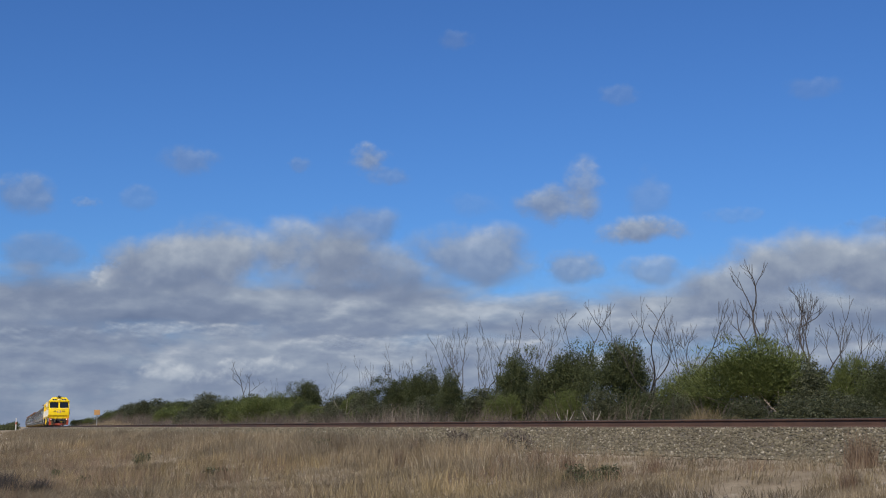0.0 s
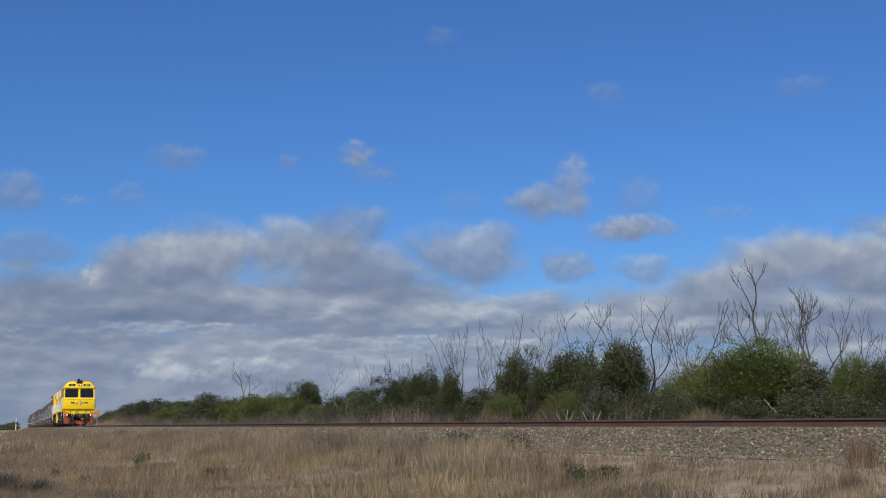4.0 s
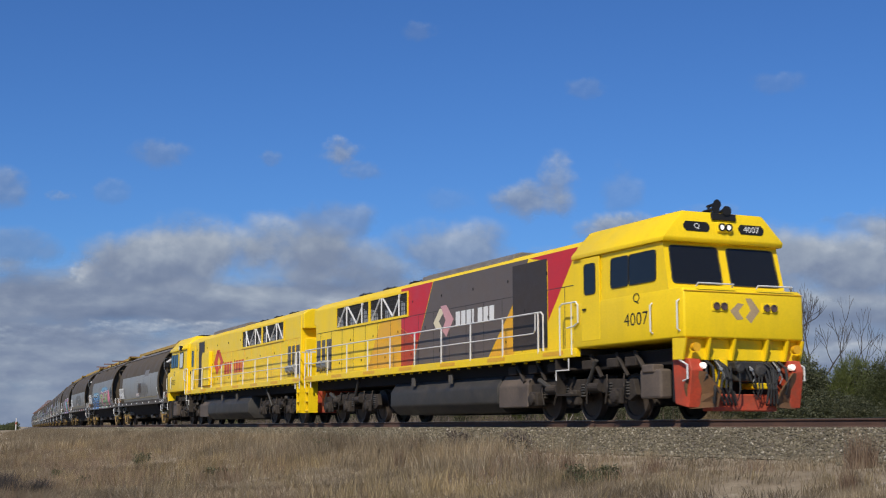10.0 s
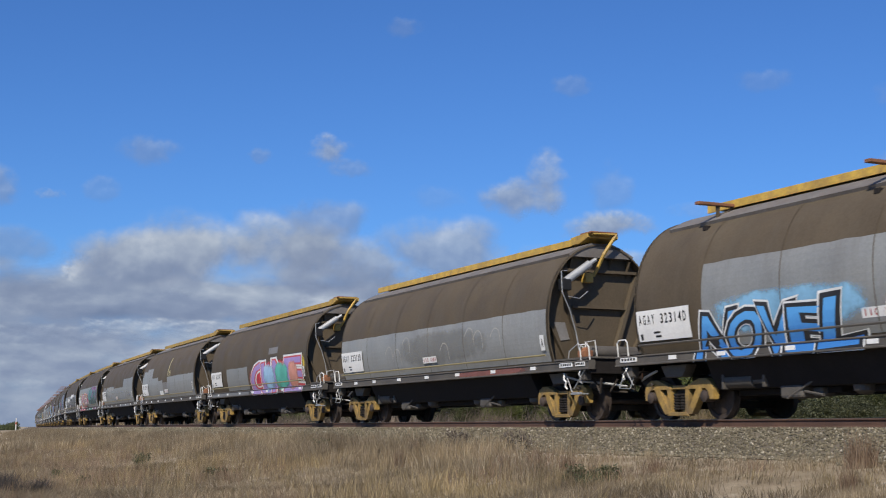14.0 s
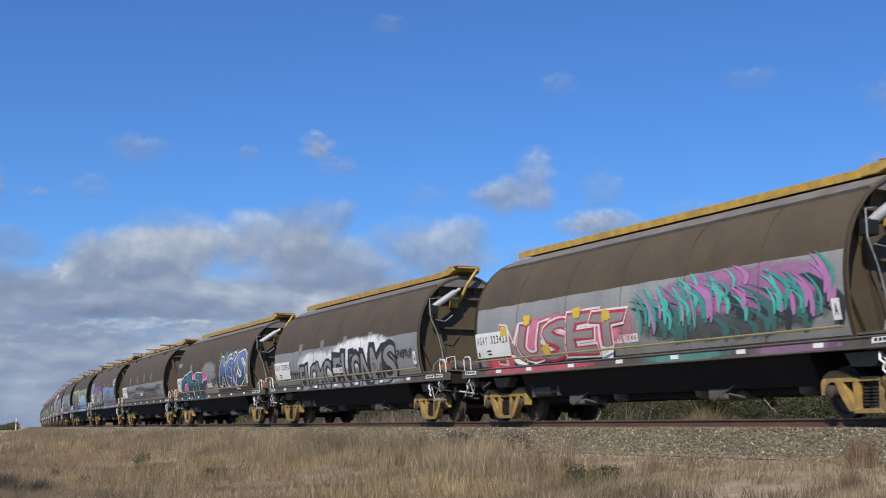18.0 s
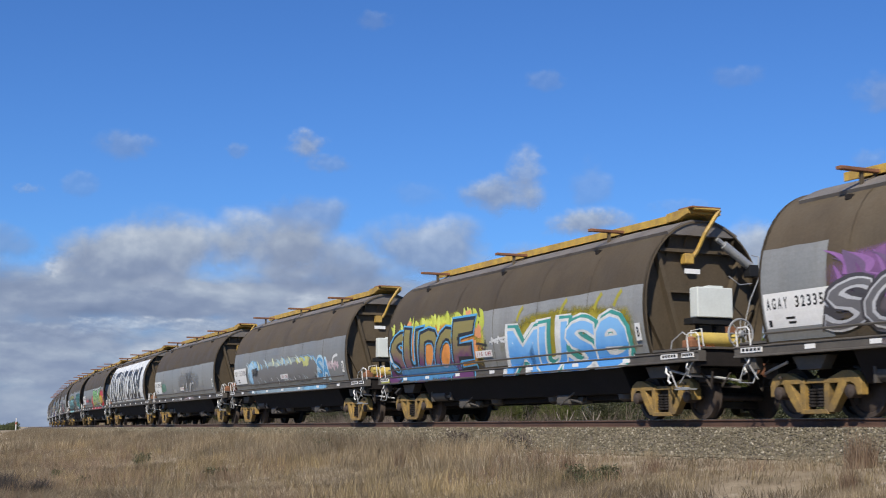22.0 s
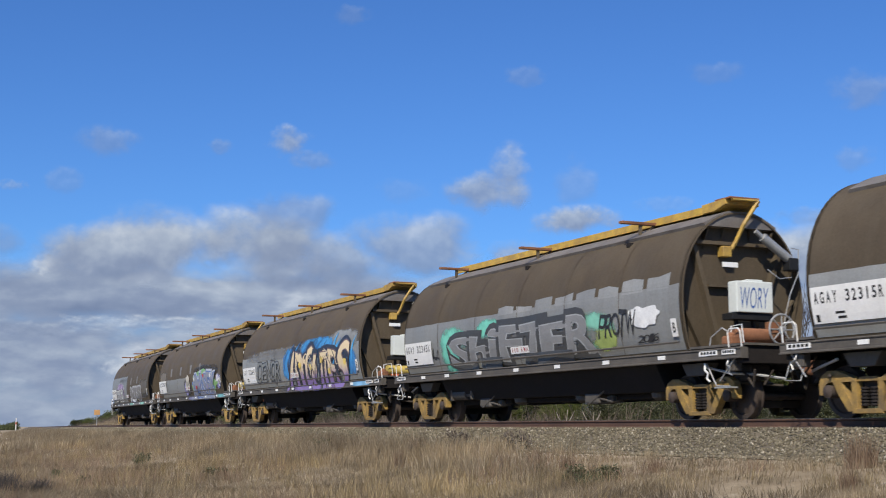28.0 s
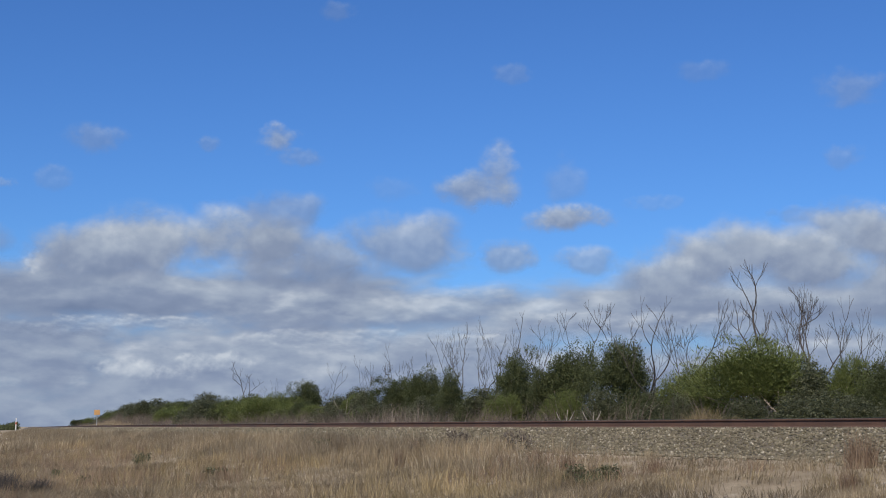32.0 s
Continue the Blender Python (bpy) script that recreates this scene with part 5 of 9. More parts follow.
        for k in range(7):
            x0 = lx + gap + k * tw / 7 if s < 0 else lx + 0.12 - (k + 1) * tw / 7
            z0, z1 = lz - 0.15 * es - (0.0 if red else 0.3), lz + 0.13 * es - (0.0 if red else 0.3)
            bm = nb()
            wd = tw / 7 * (0.78 if k != 3 else 0.3)
            box(bm, x0, x0 + wd, min(y, y + s * 0.003), max(y, y + s * 0.003), z0, z1)
            part("name_block", bm, logo[2], L, "plain block in place of the maker's name")
    # cab
    bm = nb()
    loft(bm, [rect(7.25, 11.34, 1.46, 1.58), rect(7.25, 11.34, 1.46, 2.52), rect(7.25, 11.24, 1.44, 2.60)])
    bmesh.ops.bevel(bm, geom=bm.edges[:], offset=0.05, segments=3, affect="EDGES", profile=0.5)
    part("cab_nose", bm, YELLOW, L, "broad yellow cab nose", smooth=True)
    bm = nb()
    loft(bm, [rect(7.25, 10.84, 1.44, 2.56), rect(7.25, 10.62, 1.42, 3.58)])
    part("cab_body", bm, YELLOW, L, "yellow driving cab", smooth=True)
    bm = nb()
    loft(bm, [rect(7.25, 10.74, 1.49, 3.57), rect(7.25, 10.78, 1.49, 3.66), rect(7.25, 10.72, 1.00, 4.21), rect(7.35, 10.58, 0.92, 4.24)])
    bmesh.ops.bevel(bm, geom=[e for e in bm.edges if e.calc_length() > 0.05], offset=0.02, segments=2, affect="EDGES", profile=0.5)
    part("cab_roof", bm, YELLOW, L, "yellow cab roof with sloping brow", smooth=True)
    bm = box(nb(), 7.5, 9.2, -0.7, 0.7, 4.23, 4.31, 0.03)
    part("air_conditioner", bm, BLACK, L, "low black roof unit")
    bm = box(nb(), 10.90, 10.995, -1.44, 1.44, 2.50, 2.515)
    part("nose_seam", bm, AMBER, L)
    for s in (-1, 1):
        c = []
        for y, z in ((s * 0.12, 2.72), (s * 1.31, 2.72), (s * 1.27, 3.49), (s * 0.12, 3.49)):
            c.append((10.84 - (z - 2.56) / 1.02 * 0.22 + 0.006, y, z))
        window(L, "windscreen", c, (1, 0, 0.2))
        for a, b in ((8.78, 9.42), (9.46, 10.40)) if red else ((9.12, 9.62), (9.66, 10.14), (10.18, 10.62)):
            window(L, "cab_window", [(a, s * 1.443, 2.80), (b, s * 1.443, 2.80), (b, s * 1.428, 3.42), (a, s * 1.428, 3.42)], (0, s, 0))
        if red:
            bm = nb()
            box(bm, 7.62, 8.36, min(s * 1.44, s * 1.465), max(s * 1.44, s * 1.465), 1.72, 3.56, 0.01)
            door = part("cab_door", bm, YELLOW, L, "yellow cab side door")
            window(door, "door_window", [(7.76, s * 1.466, 2.75), (8.20, s * 1.466, 2.75), (8.20, s * 1.466, 3.40), (7.76, s * 1.466, 3.40)], (0, s, 0))
            bm = box(nb(), 7.70, 7.82, min(s * 1.465, s * 1.50), max(s * 1.465, s * 1.50), 2.40, 2.44)
            part("door_handle", bm, BLACK, door)
        else:
            # rear cab: a pale corner pane, the door set back in the hood side, a corner lamp and a filter box
            pane = window(L, "corner_window", [(7.95, s * 1.466, 2.74), (8.62, s * 1.466, 2.74), (8.62, s * 1.452, 3.44), (7.95, s * 1.452, 3.44)], (0, s, 0), 0.05, label="rounded cab window in a black seal, its pale reflection put into the colour")
            # white enamel on the pane stands for its pale reflection
            pane.children[0].data.materials[0] = BOX_WHITE
            bm = box(nb(), 7.88, 8.72, min(s * 1.44, s * 1.468), max(s * 1.44, s * 1.468), 1.70, 2.58, 0.01)
            part("cab_panel", bm, YELLOW, L, "yellow panel under the corner window")
            bm = box(nb(), 6.10, 6.98, min(s * 1.27, s * 1.305), max(s * 1.27, s * 1.305), 1.70, 3.62, 0.012)
            door = part("cab_door", bm, YELLOW, L, "yellow cab side door set back beside the hood")
            window(door, "door_window", [(6.38, s * 1.306, 2.72), (6.74, s * 1.306, 2.72), (6.74, s * 1.306, 3.44), (6.38, s * 1.306, 3.44)], (0, s, 0))
            bm = box(nb(), 6.86, 6.92, min(s * 1.305, s * 1.34), max(s * 1.305, s * 1.34), 2.36, 2.50)
            part("door_handle", bm, BLACK, door)
            bm = box(nb(), 8.10, 8.30, min(s * 1.44, s * 1.60), max(s * 1.44, s * 1.60), 3.56, 3.78, 0.02)
            lamp = part("corner_lamp", bm, BLACK, L, "small black corner lamp with a pale lens")
            bm = box(nb(), 8.12, 8.28, min(s * 1.595, s * 1.615), max(s * 1.595, s * 1.615), 3.60, 3.74, 0.01)
            part("lens", bm, BOX_WHITE, lamp)
            bm = nb()
            prism(bm, [(2.95, 1.72), (4.30, 1.72), (4.30, 3.05), (4.14, 3.24), (2.95, 3.24)], "y", min(s * HOOD, s * (HOOD + 0.16)), max(s * HOOD, s * (HOOD + 0.16)), 0.02)
            part("filter_box", bm, YELLOW, L, "yellow box standing out from the hood side")
        # fleet number and class letter under the side window
        for txt, x0, x1, z0, z1 in (("Q", 9.62, 9.86, 2.37, 2.60), ("4007" if red else "4003", 9.28 if red else 9.55, 10.14 if red else 10.38, 1.93, 2.20)):
            bm = glyphs(txt)
            if s < 0:
                fit_to(bm, x0, x1, z0, z1, lambda x, z: (x, -1.4625, z))
            else:
                fit_to(bm, x0, x1, z0, z1, lambda x, z, a=x0, b=x1: (a + b - x, 1.4625, z))
            part("fleet_number", bm, BLACK, L, "black fleet number")
        for x in (10.30, 11.20):
            bm = pipe(nb(), [(x, s * 1.46, 1.72), (x, s * 1.52, 1.76), (x, s * 1.52, 2.30), (x, s * 1.46, 2.34)], 0.018, 6)
            part("grab_rail", bm, HANDRAIL, L, "white grab rail")
        bm = nb()
        pipe(bm, [(10.98, s * 0.30, 2.60), (11.04, s * 0.30, 2.66), (11.04, s * 1.15, 2.66), (10.98, s * 1.15, 2.60)], 0.016, 6)
        part("window_rail", bm, HANDRAIL, L, "white rail under the windscreen")
        # lamps on the nose
        bm = box(nb(), 10.975, 11.0, min(s * 0.42, s * 0.80), max(s * 0.42, s * 0.80), 2.12, 2.32, 0.008)
        plate = part("lamp_plate", bm, YELLOW, L)
        for y in (0.52, 0.70):
            bm = disc(nb(), (11.0, s * y, 2.22), "x", [(0, 0.075), (0.03, 0.075), (0.03, 0.055), (0.015, 0.05)], 16)
            part("marker_lamp", bm, DULL_LAMP, plate, "dark round marker lamp", smooth=True)
        # number boxes in the brow
        bm = nb()
        def brow(y, z, off=0.0):
            return (10.78 - (z - 3.66) / 0.55 * 0.06 + off, y, z)
        pts = [(0.42, 3.80), (0.36, 3.87), (0.36, 3.93), (0.42, 4.00), (0.94, 4.00), (1.00, 3.93), (1.00, 3.87), (0.94, 3.80)]
        a = [bm.verts.new(brow(s * y, z, 0.012)) for y, z in pts]
        b = [bm.verts.new(brow(s * y, z, -0.03)) for y, z in pts]
        bm.faces.new(a)
        for i in range(len(pts)):
            bm.faces.new((a[i], a[(i + 1) % 8], b[(i + 1) % 8], b[i]))
        nbx = part("number_box", bm, BLACK, L, "black number box with white characters")
        bm = glyphs(("4007" if red else "4003") if s > 0 else "Q")
        w_ = 0.20 if s > 0 else 0.07
        fit_to(bm, -0.68 * -s - w_, -0.68 * -s + w_, 3.84, 3.965, lambda y, z: brow(y, z, 0.016))
        part("characters", bm, WHITE, nbx)
        # ditch lights and lower corner
        bm = disc(nb(), (11.06, s * 1.08, 1.04), "x", [(-0.08, 0.06), (0, 0.065), (0.02, 0.055), (0.02, 0.03)], 16)
        part("ditch_light", bm, DITCH if red else DULL_LAMP, L, "lit round ditch light", smooth=True)
        bm = disc(nb(), (11.0, s * 1.22, 1.40), "x", [(-0.06, 0.08), (0.05, 0.09), (0.05, 0.05)], 14)
        part("horn_cover", bm, AMBER, L, smooth=True)
    for pts in ([(0.02, 0.24), (0.16, 0.24), (0.36, 0.0), (0.14, -0.26), (0.02, -0.14), (0.14, 0.0)], [(-0.02, 0.12), (-0.16, 0.14), (-0.36, -0.02), (-0.20, -0.20), (-0.04, -0.18), (-0.16, -0.02)]):
        bm = prism(nb(), [(a, 2.16 + b) for a, b in pts], "x", 10.982, 10.986)
        part("nose_emblem", bm, paint((0.42, 0.30, 0.17)), L, "faded brown bent-arrow emblem")
    # headlights and horns
    bm = box(nb(), 10.60, 10.80, -0.19, 0.19, 3.80, 4.02, 0.03)
    cl = part("headlight_cluster", bm, YELLOW, L)
    for y in (-0.085, 0.085):
        bm = disc(nb(), (10.802, y, 3.91), "x", [(0, 0.055), (0.015, 0.05), (0.02, 0.02)], 16)
        part("headlight", bm, HEADLIGHT if red else DULL_LAMP, cl, "round headlight", smooth=True)
    for y in (-0.085, 0.085):
        bm = disc(nb(), (10.80, y, 3.91), "x", [(0, 0.082), (0.035, 0.080), (0.035, 0.062), (0.0, 0.058)], 18)
        part("headlight_rim", bm, BLACK, cl, "dark headlight rim", smooth=True)
    # solid block: the notch's shade is put in as black, nothing is cut
    bm = box(nb(), 10.64, 10.775, -0.30, 0.30, 4.06, 4.20, 0.01)
    part("horn_recess", bm, BLACK, L, "black block for the shaded notch under the air horns")
    bm = nb()
    for y, z, ln in ((-0.16, 4.34, 0.42), (0.04, 4.30, 0.50), (0.18, 4.33, 0.36), (-0.06, 4.46, 0.34)):
        disc(bm, (10.30, y, z - 0.04), "x", [(0, 0.025), (ln * 0.6, 0.035), (ln * 0.92, 0.07), (ln, 0.10), (ln, 0.07)], 14)
    box(bm, 10.25, 10.55, -0.24, 0.24, 4.22, 4.26)
    rod(bm, (10.35, -0.06, 4.23), (10.35, -0.06, 4.42), 0.03, 8)
    part("air_horns", bm, BLACK, L, "cluster of dark air horns", smooth=True)
    for x, y in ((9.6, -0.55), (8.8, 0.2)):
        bm = rod(nb(), (x, y, 4.22), (x, y, 4.34), 0.05, 10)
        part("antenna", bm, WHITE, L, "small white roof antenna")
    # lower front: yellow skirt with ribs, orange pilot, coupler, hoses
    bm = box(nb(), 10.55, 10.82, -1.44, 1.44, 1.16, 1.60, 0.015)
    skirt = part("front_skirt", bm, YELLOW, L, "yellow buffer beam with ribs")
    for y in (-1.42, -0.85, -0.25, 0.55, 1.05, 1.42):
        bm = prism(nb(), [(10.80, 1.16), (10.80, 1.58), (11.0, 1.58), (10.88, 1.16)], "y", y - 0.02, y + 0.02)
        part("rib", bm, YELLOW, skirt)
    for s in (-1, 1):
        bm = nb()
        prism(bm, [(10.45, 1.18), (10.95, 1.18), (11.05, 0.95), (10.92, 0.22), (10.50, 0.30)], "y", min(s * 1.08, s * 1.36), max(s * 1.08, s * 1.36), 0.02)
        part("pilot_corner", bm, VERMILION if red else GRIME, L, "scuffed orange red pilot corner" if red else "grimy pilot corner")
        bm = nb()
        pts = [(10.97, s * 1.38, 0.95), (11.10, s * 1.05, 0.92), (11.12, s * 0.72, 0.55), (10.98, s * 0.70, 0.24), (10.90, s * 1.30, 0.20), (10.90, s * 1.40, 0.60)]
        a_, b_ = [bm.verts.new(p) for p in pts], [bm.verts.new((p[0] - 0.05, p[1], p[2])) for p in pts]
        bm.faces.new(a_)
        bm.faces.new(b_[::-1])
        for i in range(6):
            bm.faces.new((a_[i], b_[i], b_[(i + 1) % 6], a_[(i + 1) % 6]))
        part("pilot_plate", bm, RUST_ORANGE if red else GRIME, L, "worn rusty pilot plate" if red else "grimy pilot plate")
        bm = nb()
        for k in range(4):
            y = s * (0.38 + 0.09 * k)
            pipe(bm, [(10.85, y, 1.14), (11.02, y + s * 0.03, 0.95), (11.08, y + s * 0.08 - 0.03 * k, 0.6), (11.02, y + 0.06, 0.32), (10.95, y + 0.12, 0.28)], 0.024, 6)
        part("air_hoses", bm, RUBBER, L, "bunch of hanging black air hoses")
        bm = nb()
        pipe(bm, [(10.75, s * 1.42, 1.16), (11.0, s * 1.42, 1.05), (11.0, s * 1.42, 0.78), (10.85, s * 1.42, 0.74)], 0.02, 6)
        part("step_rail", bm, HANDRAIL, L)
    # added slab: the shaded hollow behind the pilot is put in as black
    bm = box(nb(), 10.30, 10.52, -1.28, 1.28, 0.34, 1.20, 0.02)
    part("pilot_back", bm, BLACK, L, "added black plate for the shade behind the pilot")
    bm = nb()
    box(bm, 10.52, 10.95, -0.55, -0.42, 0.62, 1.16, 0.02)
    box(bm, 10.52, 11.0, 0.22, 0.62, 0.60, 0.72, 0.02)
    part("coupler_guide", bm, YELLOW, L, "dirty yellow coupler guide")
    bm = nb()
    box(bm, 10.75, 11.02, -0.30, 0.42, 0.98, 1.14, 0.03)
    disc(bm, (11.02, 0.28, 0.96), "x", [(-0.1, 0.12), (0.04, 0.13), (0.06, 0.08)], 12)
    disc(bm, (11.02, -0.2, 1.0), "x", [(-0.1, 0.09), (0.04, 0.10), (0.06, 0.06)], 12)
    part("multiple_unit_sockets", bm, TANK, L, "grimy jumper sockets")
    bm = nb()
    rng = random.Random(31)
    for k in range(14):
        y = -0.95 + 1.9 * k / 13 + rng.uniform(-0.05, 0.05)
        drop = rng.uniform(0.25, 0.75)
        side_ = rng.uniform(-0.25, 0.25)
        pipe(bm, [(10.80, y, 1.16), (11.03, y + side_ * 0.2, 1.02), (11.08, y + side_ * 0.6, 1.05 - drop * 0.7), (11.03, y + side_, 1.05 - drop), (10.96, y + side_ * 1.4, 1.10 - drop * 0.8)], rng.choice((0.016, 0.024, 0.03)), 6)
    part("hanging_hoses", bm, RUBBER, L, "tangle of black hoses below the buffer beam")
    bm = nb()
    for y in (0.72, -0.68, 0.05):
        pipe(bm, [(10.9, y, 1.14), (11.06, y, 1.0), (11.05, y + 0.1, 0.82), (11.0, y + 0.06, 0.70)], 0.014, 6)
        disc(bm, (11.05, y, 0.98), "x", [(0, 0.035), (0.03, 0.035)], 8)
    part("hose_fittings", bm, GREY_PIPE, L, "pale hose fittings and taps")
    bm = box(nb(), 10.6, 10.9, -0.8, 0.8, 0.16, 0.50, 0.03)
    part("pilot_blade", bm, VERMILION if red else GRIME, L, "faded red pilot blade" if red else "grimy pilot blade")
    bm = nb()
    box(bm, 10.7, 11.15, -0.12, 0.12, 0.80, 1.02, 0.02)
    box(bm, 11.0, 11.30, -0.22, 0.22, 0.74, 1.08, 0.06)
    part("coupler", bm, TANK, L, "heavy knuckle coupler")
    bm = nb()
    box(bm, -11.05, -10.7, -0.12, 0.12, 0.80, 1.02, 0.02)
    box(bm, -11.2, -10.95, -0.22, 0.22, 0.74, 1.08, 0.06)
    part("coupler", bm, TANK, L, "heavy knuckle coupler")
    # rear steps and end platform
    bm = box(nb(), -10.34, -10.02, -0.85, 0.85, 0.35, 1.40, 0.02)
    part("rear_pilot", bm, VERMILION, L, "scuffed orange red end plate")
    for s in (-1, 1):
        bm = nb()
        for x0 in (-10.40, -10.08):
            prism(bm, [(x0, 0.35), (x0 + 0.04, 0.35), (x0 + 0.04, 1.58), (x0, 1.58)], "y", min(s * 1.12, s * 1.46), max(s * 1.12, s * 1.46))
        for z in (0.40, 0.72, 1.04, 1.34):
            box(bm, -10.40, -10.05, min(s * 1.12, s * 1.46), max(s * 1.12, s * 1.46), z, z + 0.035)
        part("steps", bm, YELLOW, L, "yellow end steps")
        bm = nb()
        pipe(bm, [(-10.40, s * 1.47, 1.2), (-10.40, s * 1.47, 2.42), (-10.33, s * 1.47, 2.5), (-9.90, s * 1.45, 2.5), (-9.85, s * 1.45, 2.4), (-9.85, s * 1.45, 1.2)], 0.022, 6)
        pipe(bm, [(-10.40, s * 1.47, 2.05), (-9.85, s * 1.45, 2.05)], 0.018, 6)
        pipe(bm, [(-10.41, s * 1.40, 2.48), (-10.41, s * 0.4, 2.48), (-10.41, s * 0.38, 1.6)], 0.02, 6)
        part("end_railing", bm, HANDRAIL, L, "white end railing")
        # side handrail
        bm = nb()
        pipe(bm, [(-10.05, s * 1.47, 1.60), (-10.05, s * 1.47, 2.40), (-9.98, s * 1.47, 2.50), (5.85, s * 1.47, 2.52), (5.95, s * 1.47, 2.45), (5.95, s * 1.47, 1.60)], 0.020, 6)
        pipe(bm, [(-10.05, s * 1.47, 2.02), (5.50, s * 1.47, 2.04), (5.58, s * 1.47, 2.10), (5.58, s * 1.47, 2.50)], 0.016, 6)
        hr = part("side_handrail", bm, HANDRAIL, L, "white painted tubular handrail")
        for k in range(9):
            bm = rod(nb(), (-8.2 + k * 1.74, s * 1.47, 1.55), (-8.2 + k * 1.74, s * 1.47, 2.52), 0.022, 6)
            part("post", bm, HANDRAIL, hr)
        bm = nb()
        pipe(bm, [(6.75, s * 1.50, 1.45), (6.75, s * 1.50, 2.55), (6.85, s * 1.50, 2.62), (7.45, s * 1.50, 2.62), (7.52, s * 1.50, 2.55), (7.52, s * 1.50, 2.15), (7.35, s * 1.50, 2.08), (7.05, s * 1.50, 2.06)], 0.020, 6)
        pipe(bm, [(7.25, s * 1.50, 1.45), (7.25, s * 1.50, 2.62)], 0.016, 6)
        part("door_rail", bm, HANDRAIL, L, "white rail beside the cab door")
        bm = nb()
        box(bm, 6.45, 7.1, min(s * 1.15, s * 1.45), max(s * 1.15, s * 1.45), 1.12, 1.17)
        box(bm, 6.45, 7.1, min(s * 1.15, s * 1.45), max(s * 1.15, s * 1.45), 0.55, 0.59)
        box(bm, 6.45, 6.50, min(s * 1.15, s * 1.45), max(s * 1.15, s * 1.45), 0.55, 1.4)
        part("cab_steps", bm, GRIME, L)
        bm = nb()
        pipe(bm, [(6.5, s * 1.46, 0.9), (6.5, s * 1.46, 1.12), (7.05, s * 1.46, 1.12), (7.05, s * 1.46, 1.38)], 0.016, 6)
        part("step_edge", bm, HANDRAIL, L)
    # fuel tank and boxes
    bm = nb()
    prism(bm, [(-1.15, 1.12), (-1.32, 0.85), (-1.32, 0.45), (-1.05, 0.20), (1.05, 0.20), (1.32, 0.45), (1.32, 0.85), (1.15, 1.12)], "x", -3.3, 3.4, 0.05)
    part("fuel_tank", bm, TANK, L, "long dark grimy fuel tank", smooth=True)
    bm = nb()
    prism(bm, [(-1.10, 1.12), (-1.30, 0.85), (-1.30, 0.32), (1.30, 0.32), (1.30, 0.85), (1.10, 1.12)], "x", 3.45, 4.9, 0.03)
    part("battery_box", bm, RUST_BROWN, L, "brown grimy equipment box")
    for x in (-1.6, 0.8):
        for s in (-1, 1):
            bm = box(nb(), x - 0.09, x + 0.09, min(s * 1.30, s * 1.36), max(s * 1.30, s * 1.36), 1.0, 1.25, 0.01)
            part("tank_strap", bm, SILL_GREY, L)
    for s in (-1, 1):
        bm = nb()
        box(bm, 9.62, 10.35, min(s * 1.05, s * 1.34), max(s * 1.05, s * 1.34), 0.42, 1.02, 0.05)
        box(bm, 9.75, 10.15, min(s * 1.10, s * 1.38), max(s * 1.10, s * 1.38), 0.95, 1.12, 0.03)
        part("sand_box", bm, RUST_BROWN, L, "dusty brown sand box ahead of the bogie")
        for x, r in ((4.2, 0.05), (5.2, 0.04), (6.1, 0.06), (7.6, 0.05), (8.6, 0.04), (9.3, 0.05)):
            part("bogie_stay", rod(nb(), (x, s * 1.22, 1.42), (x + 0.5, s * 1.26, 0.92), r, 6), GRIME, L)
            bm = box(nb(), x - 0.3, x + 0.1, min(s * 1.0, s * 1.28), max(s * 1.0, s * 1.28), 1.12, 1.32, 0.02)
            part("equipment_box", bm, GRIME, L, "small grimy box over the bogie")
    b = loco_bogie(L, 7.25, None)
    loco_bogie(L, -7.25, b)
    first = None
    for x in (9.10, 7.25, 5.40, -5.40, -7.25, -9.10):
        first = add_wheelset("wheelset", L, x, 0.50, first)
    ahead = ("nose_seam", "window_rail", "lamp_plate", "nose_emblem", "ditch_light", "horn_cover", "front_skirt", "pilot_", "air_hoses", "step_rail", "coupler_guide", "multiple_unit", "hanging_hoses", "hose_fittings")
    for c in L.children:
        if not c.name.startswith(("bogie.", "wheelset")) and c.name != "bogie":
            c.scale.x = LOCO_STRETCH
        if c.name.startswith(ahead):
            c.location.x += NOSE_AHEAD
    return L


def surface_bay():
    if "bay" not in _once:
        _once["bay"] = surface("bay_shadow_grey", (0.10, 0.095, 0.09), 0.7, vary=0.2, bump=0.1)
    return _once["bay"]


RUST_ORANGE = surface("rusty_orange_plate", (0.17, 0.085, 0.035), 0.8, vary=0.35, bump=0.2, dirt=(0.14, 0.08, 0.05), dirt_amount=0.35)
RUST_BROWN = surface("brown_box_paint", (0.105, 0.080, 0.062), 0.7, vary=0.25, bump=0.2)
vehicles = []      # (vehicle, place along the train, half bogie spacing, facing)
lead = build_loco("lead_locomotive", "grey", "yellow diesel locomotive with dark grey and red hood panels, headlights lit")
vehicles.append((lead, 3.0, 7.25, 1))
second = build_loco("second_locomotive", "plain", "all-yellow diesel locomotive with red emblem, running cab to the rear")
vehicles.append((second, -19.46, 7.25, -1))
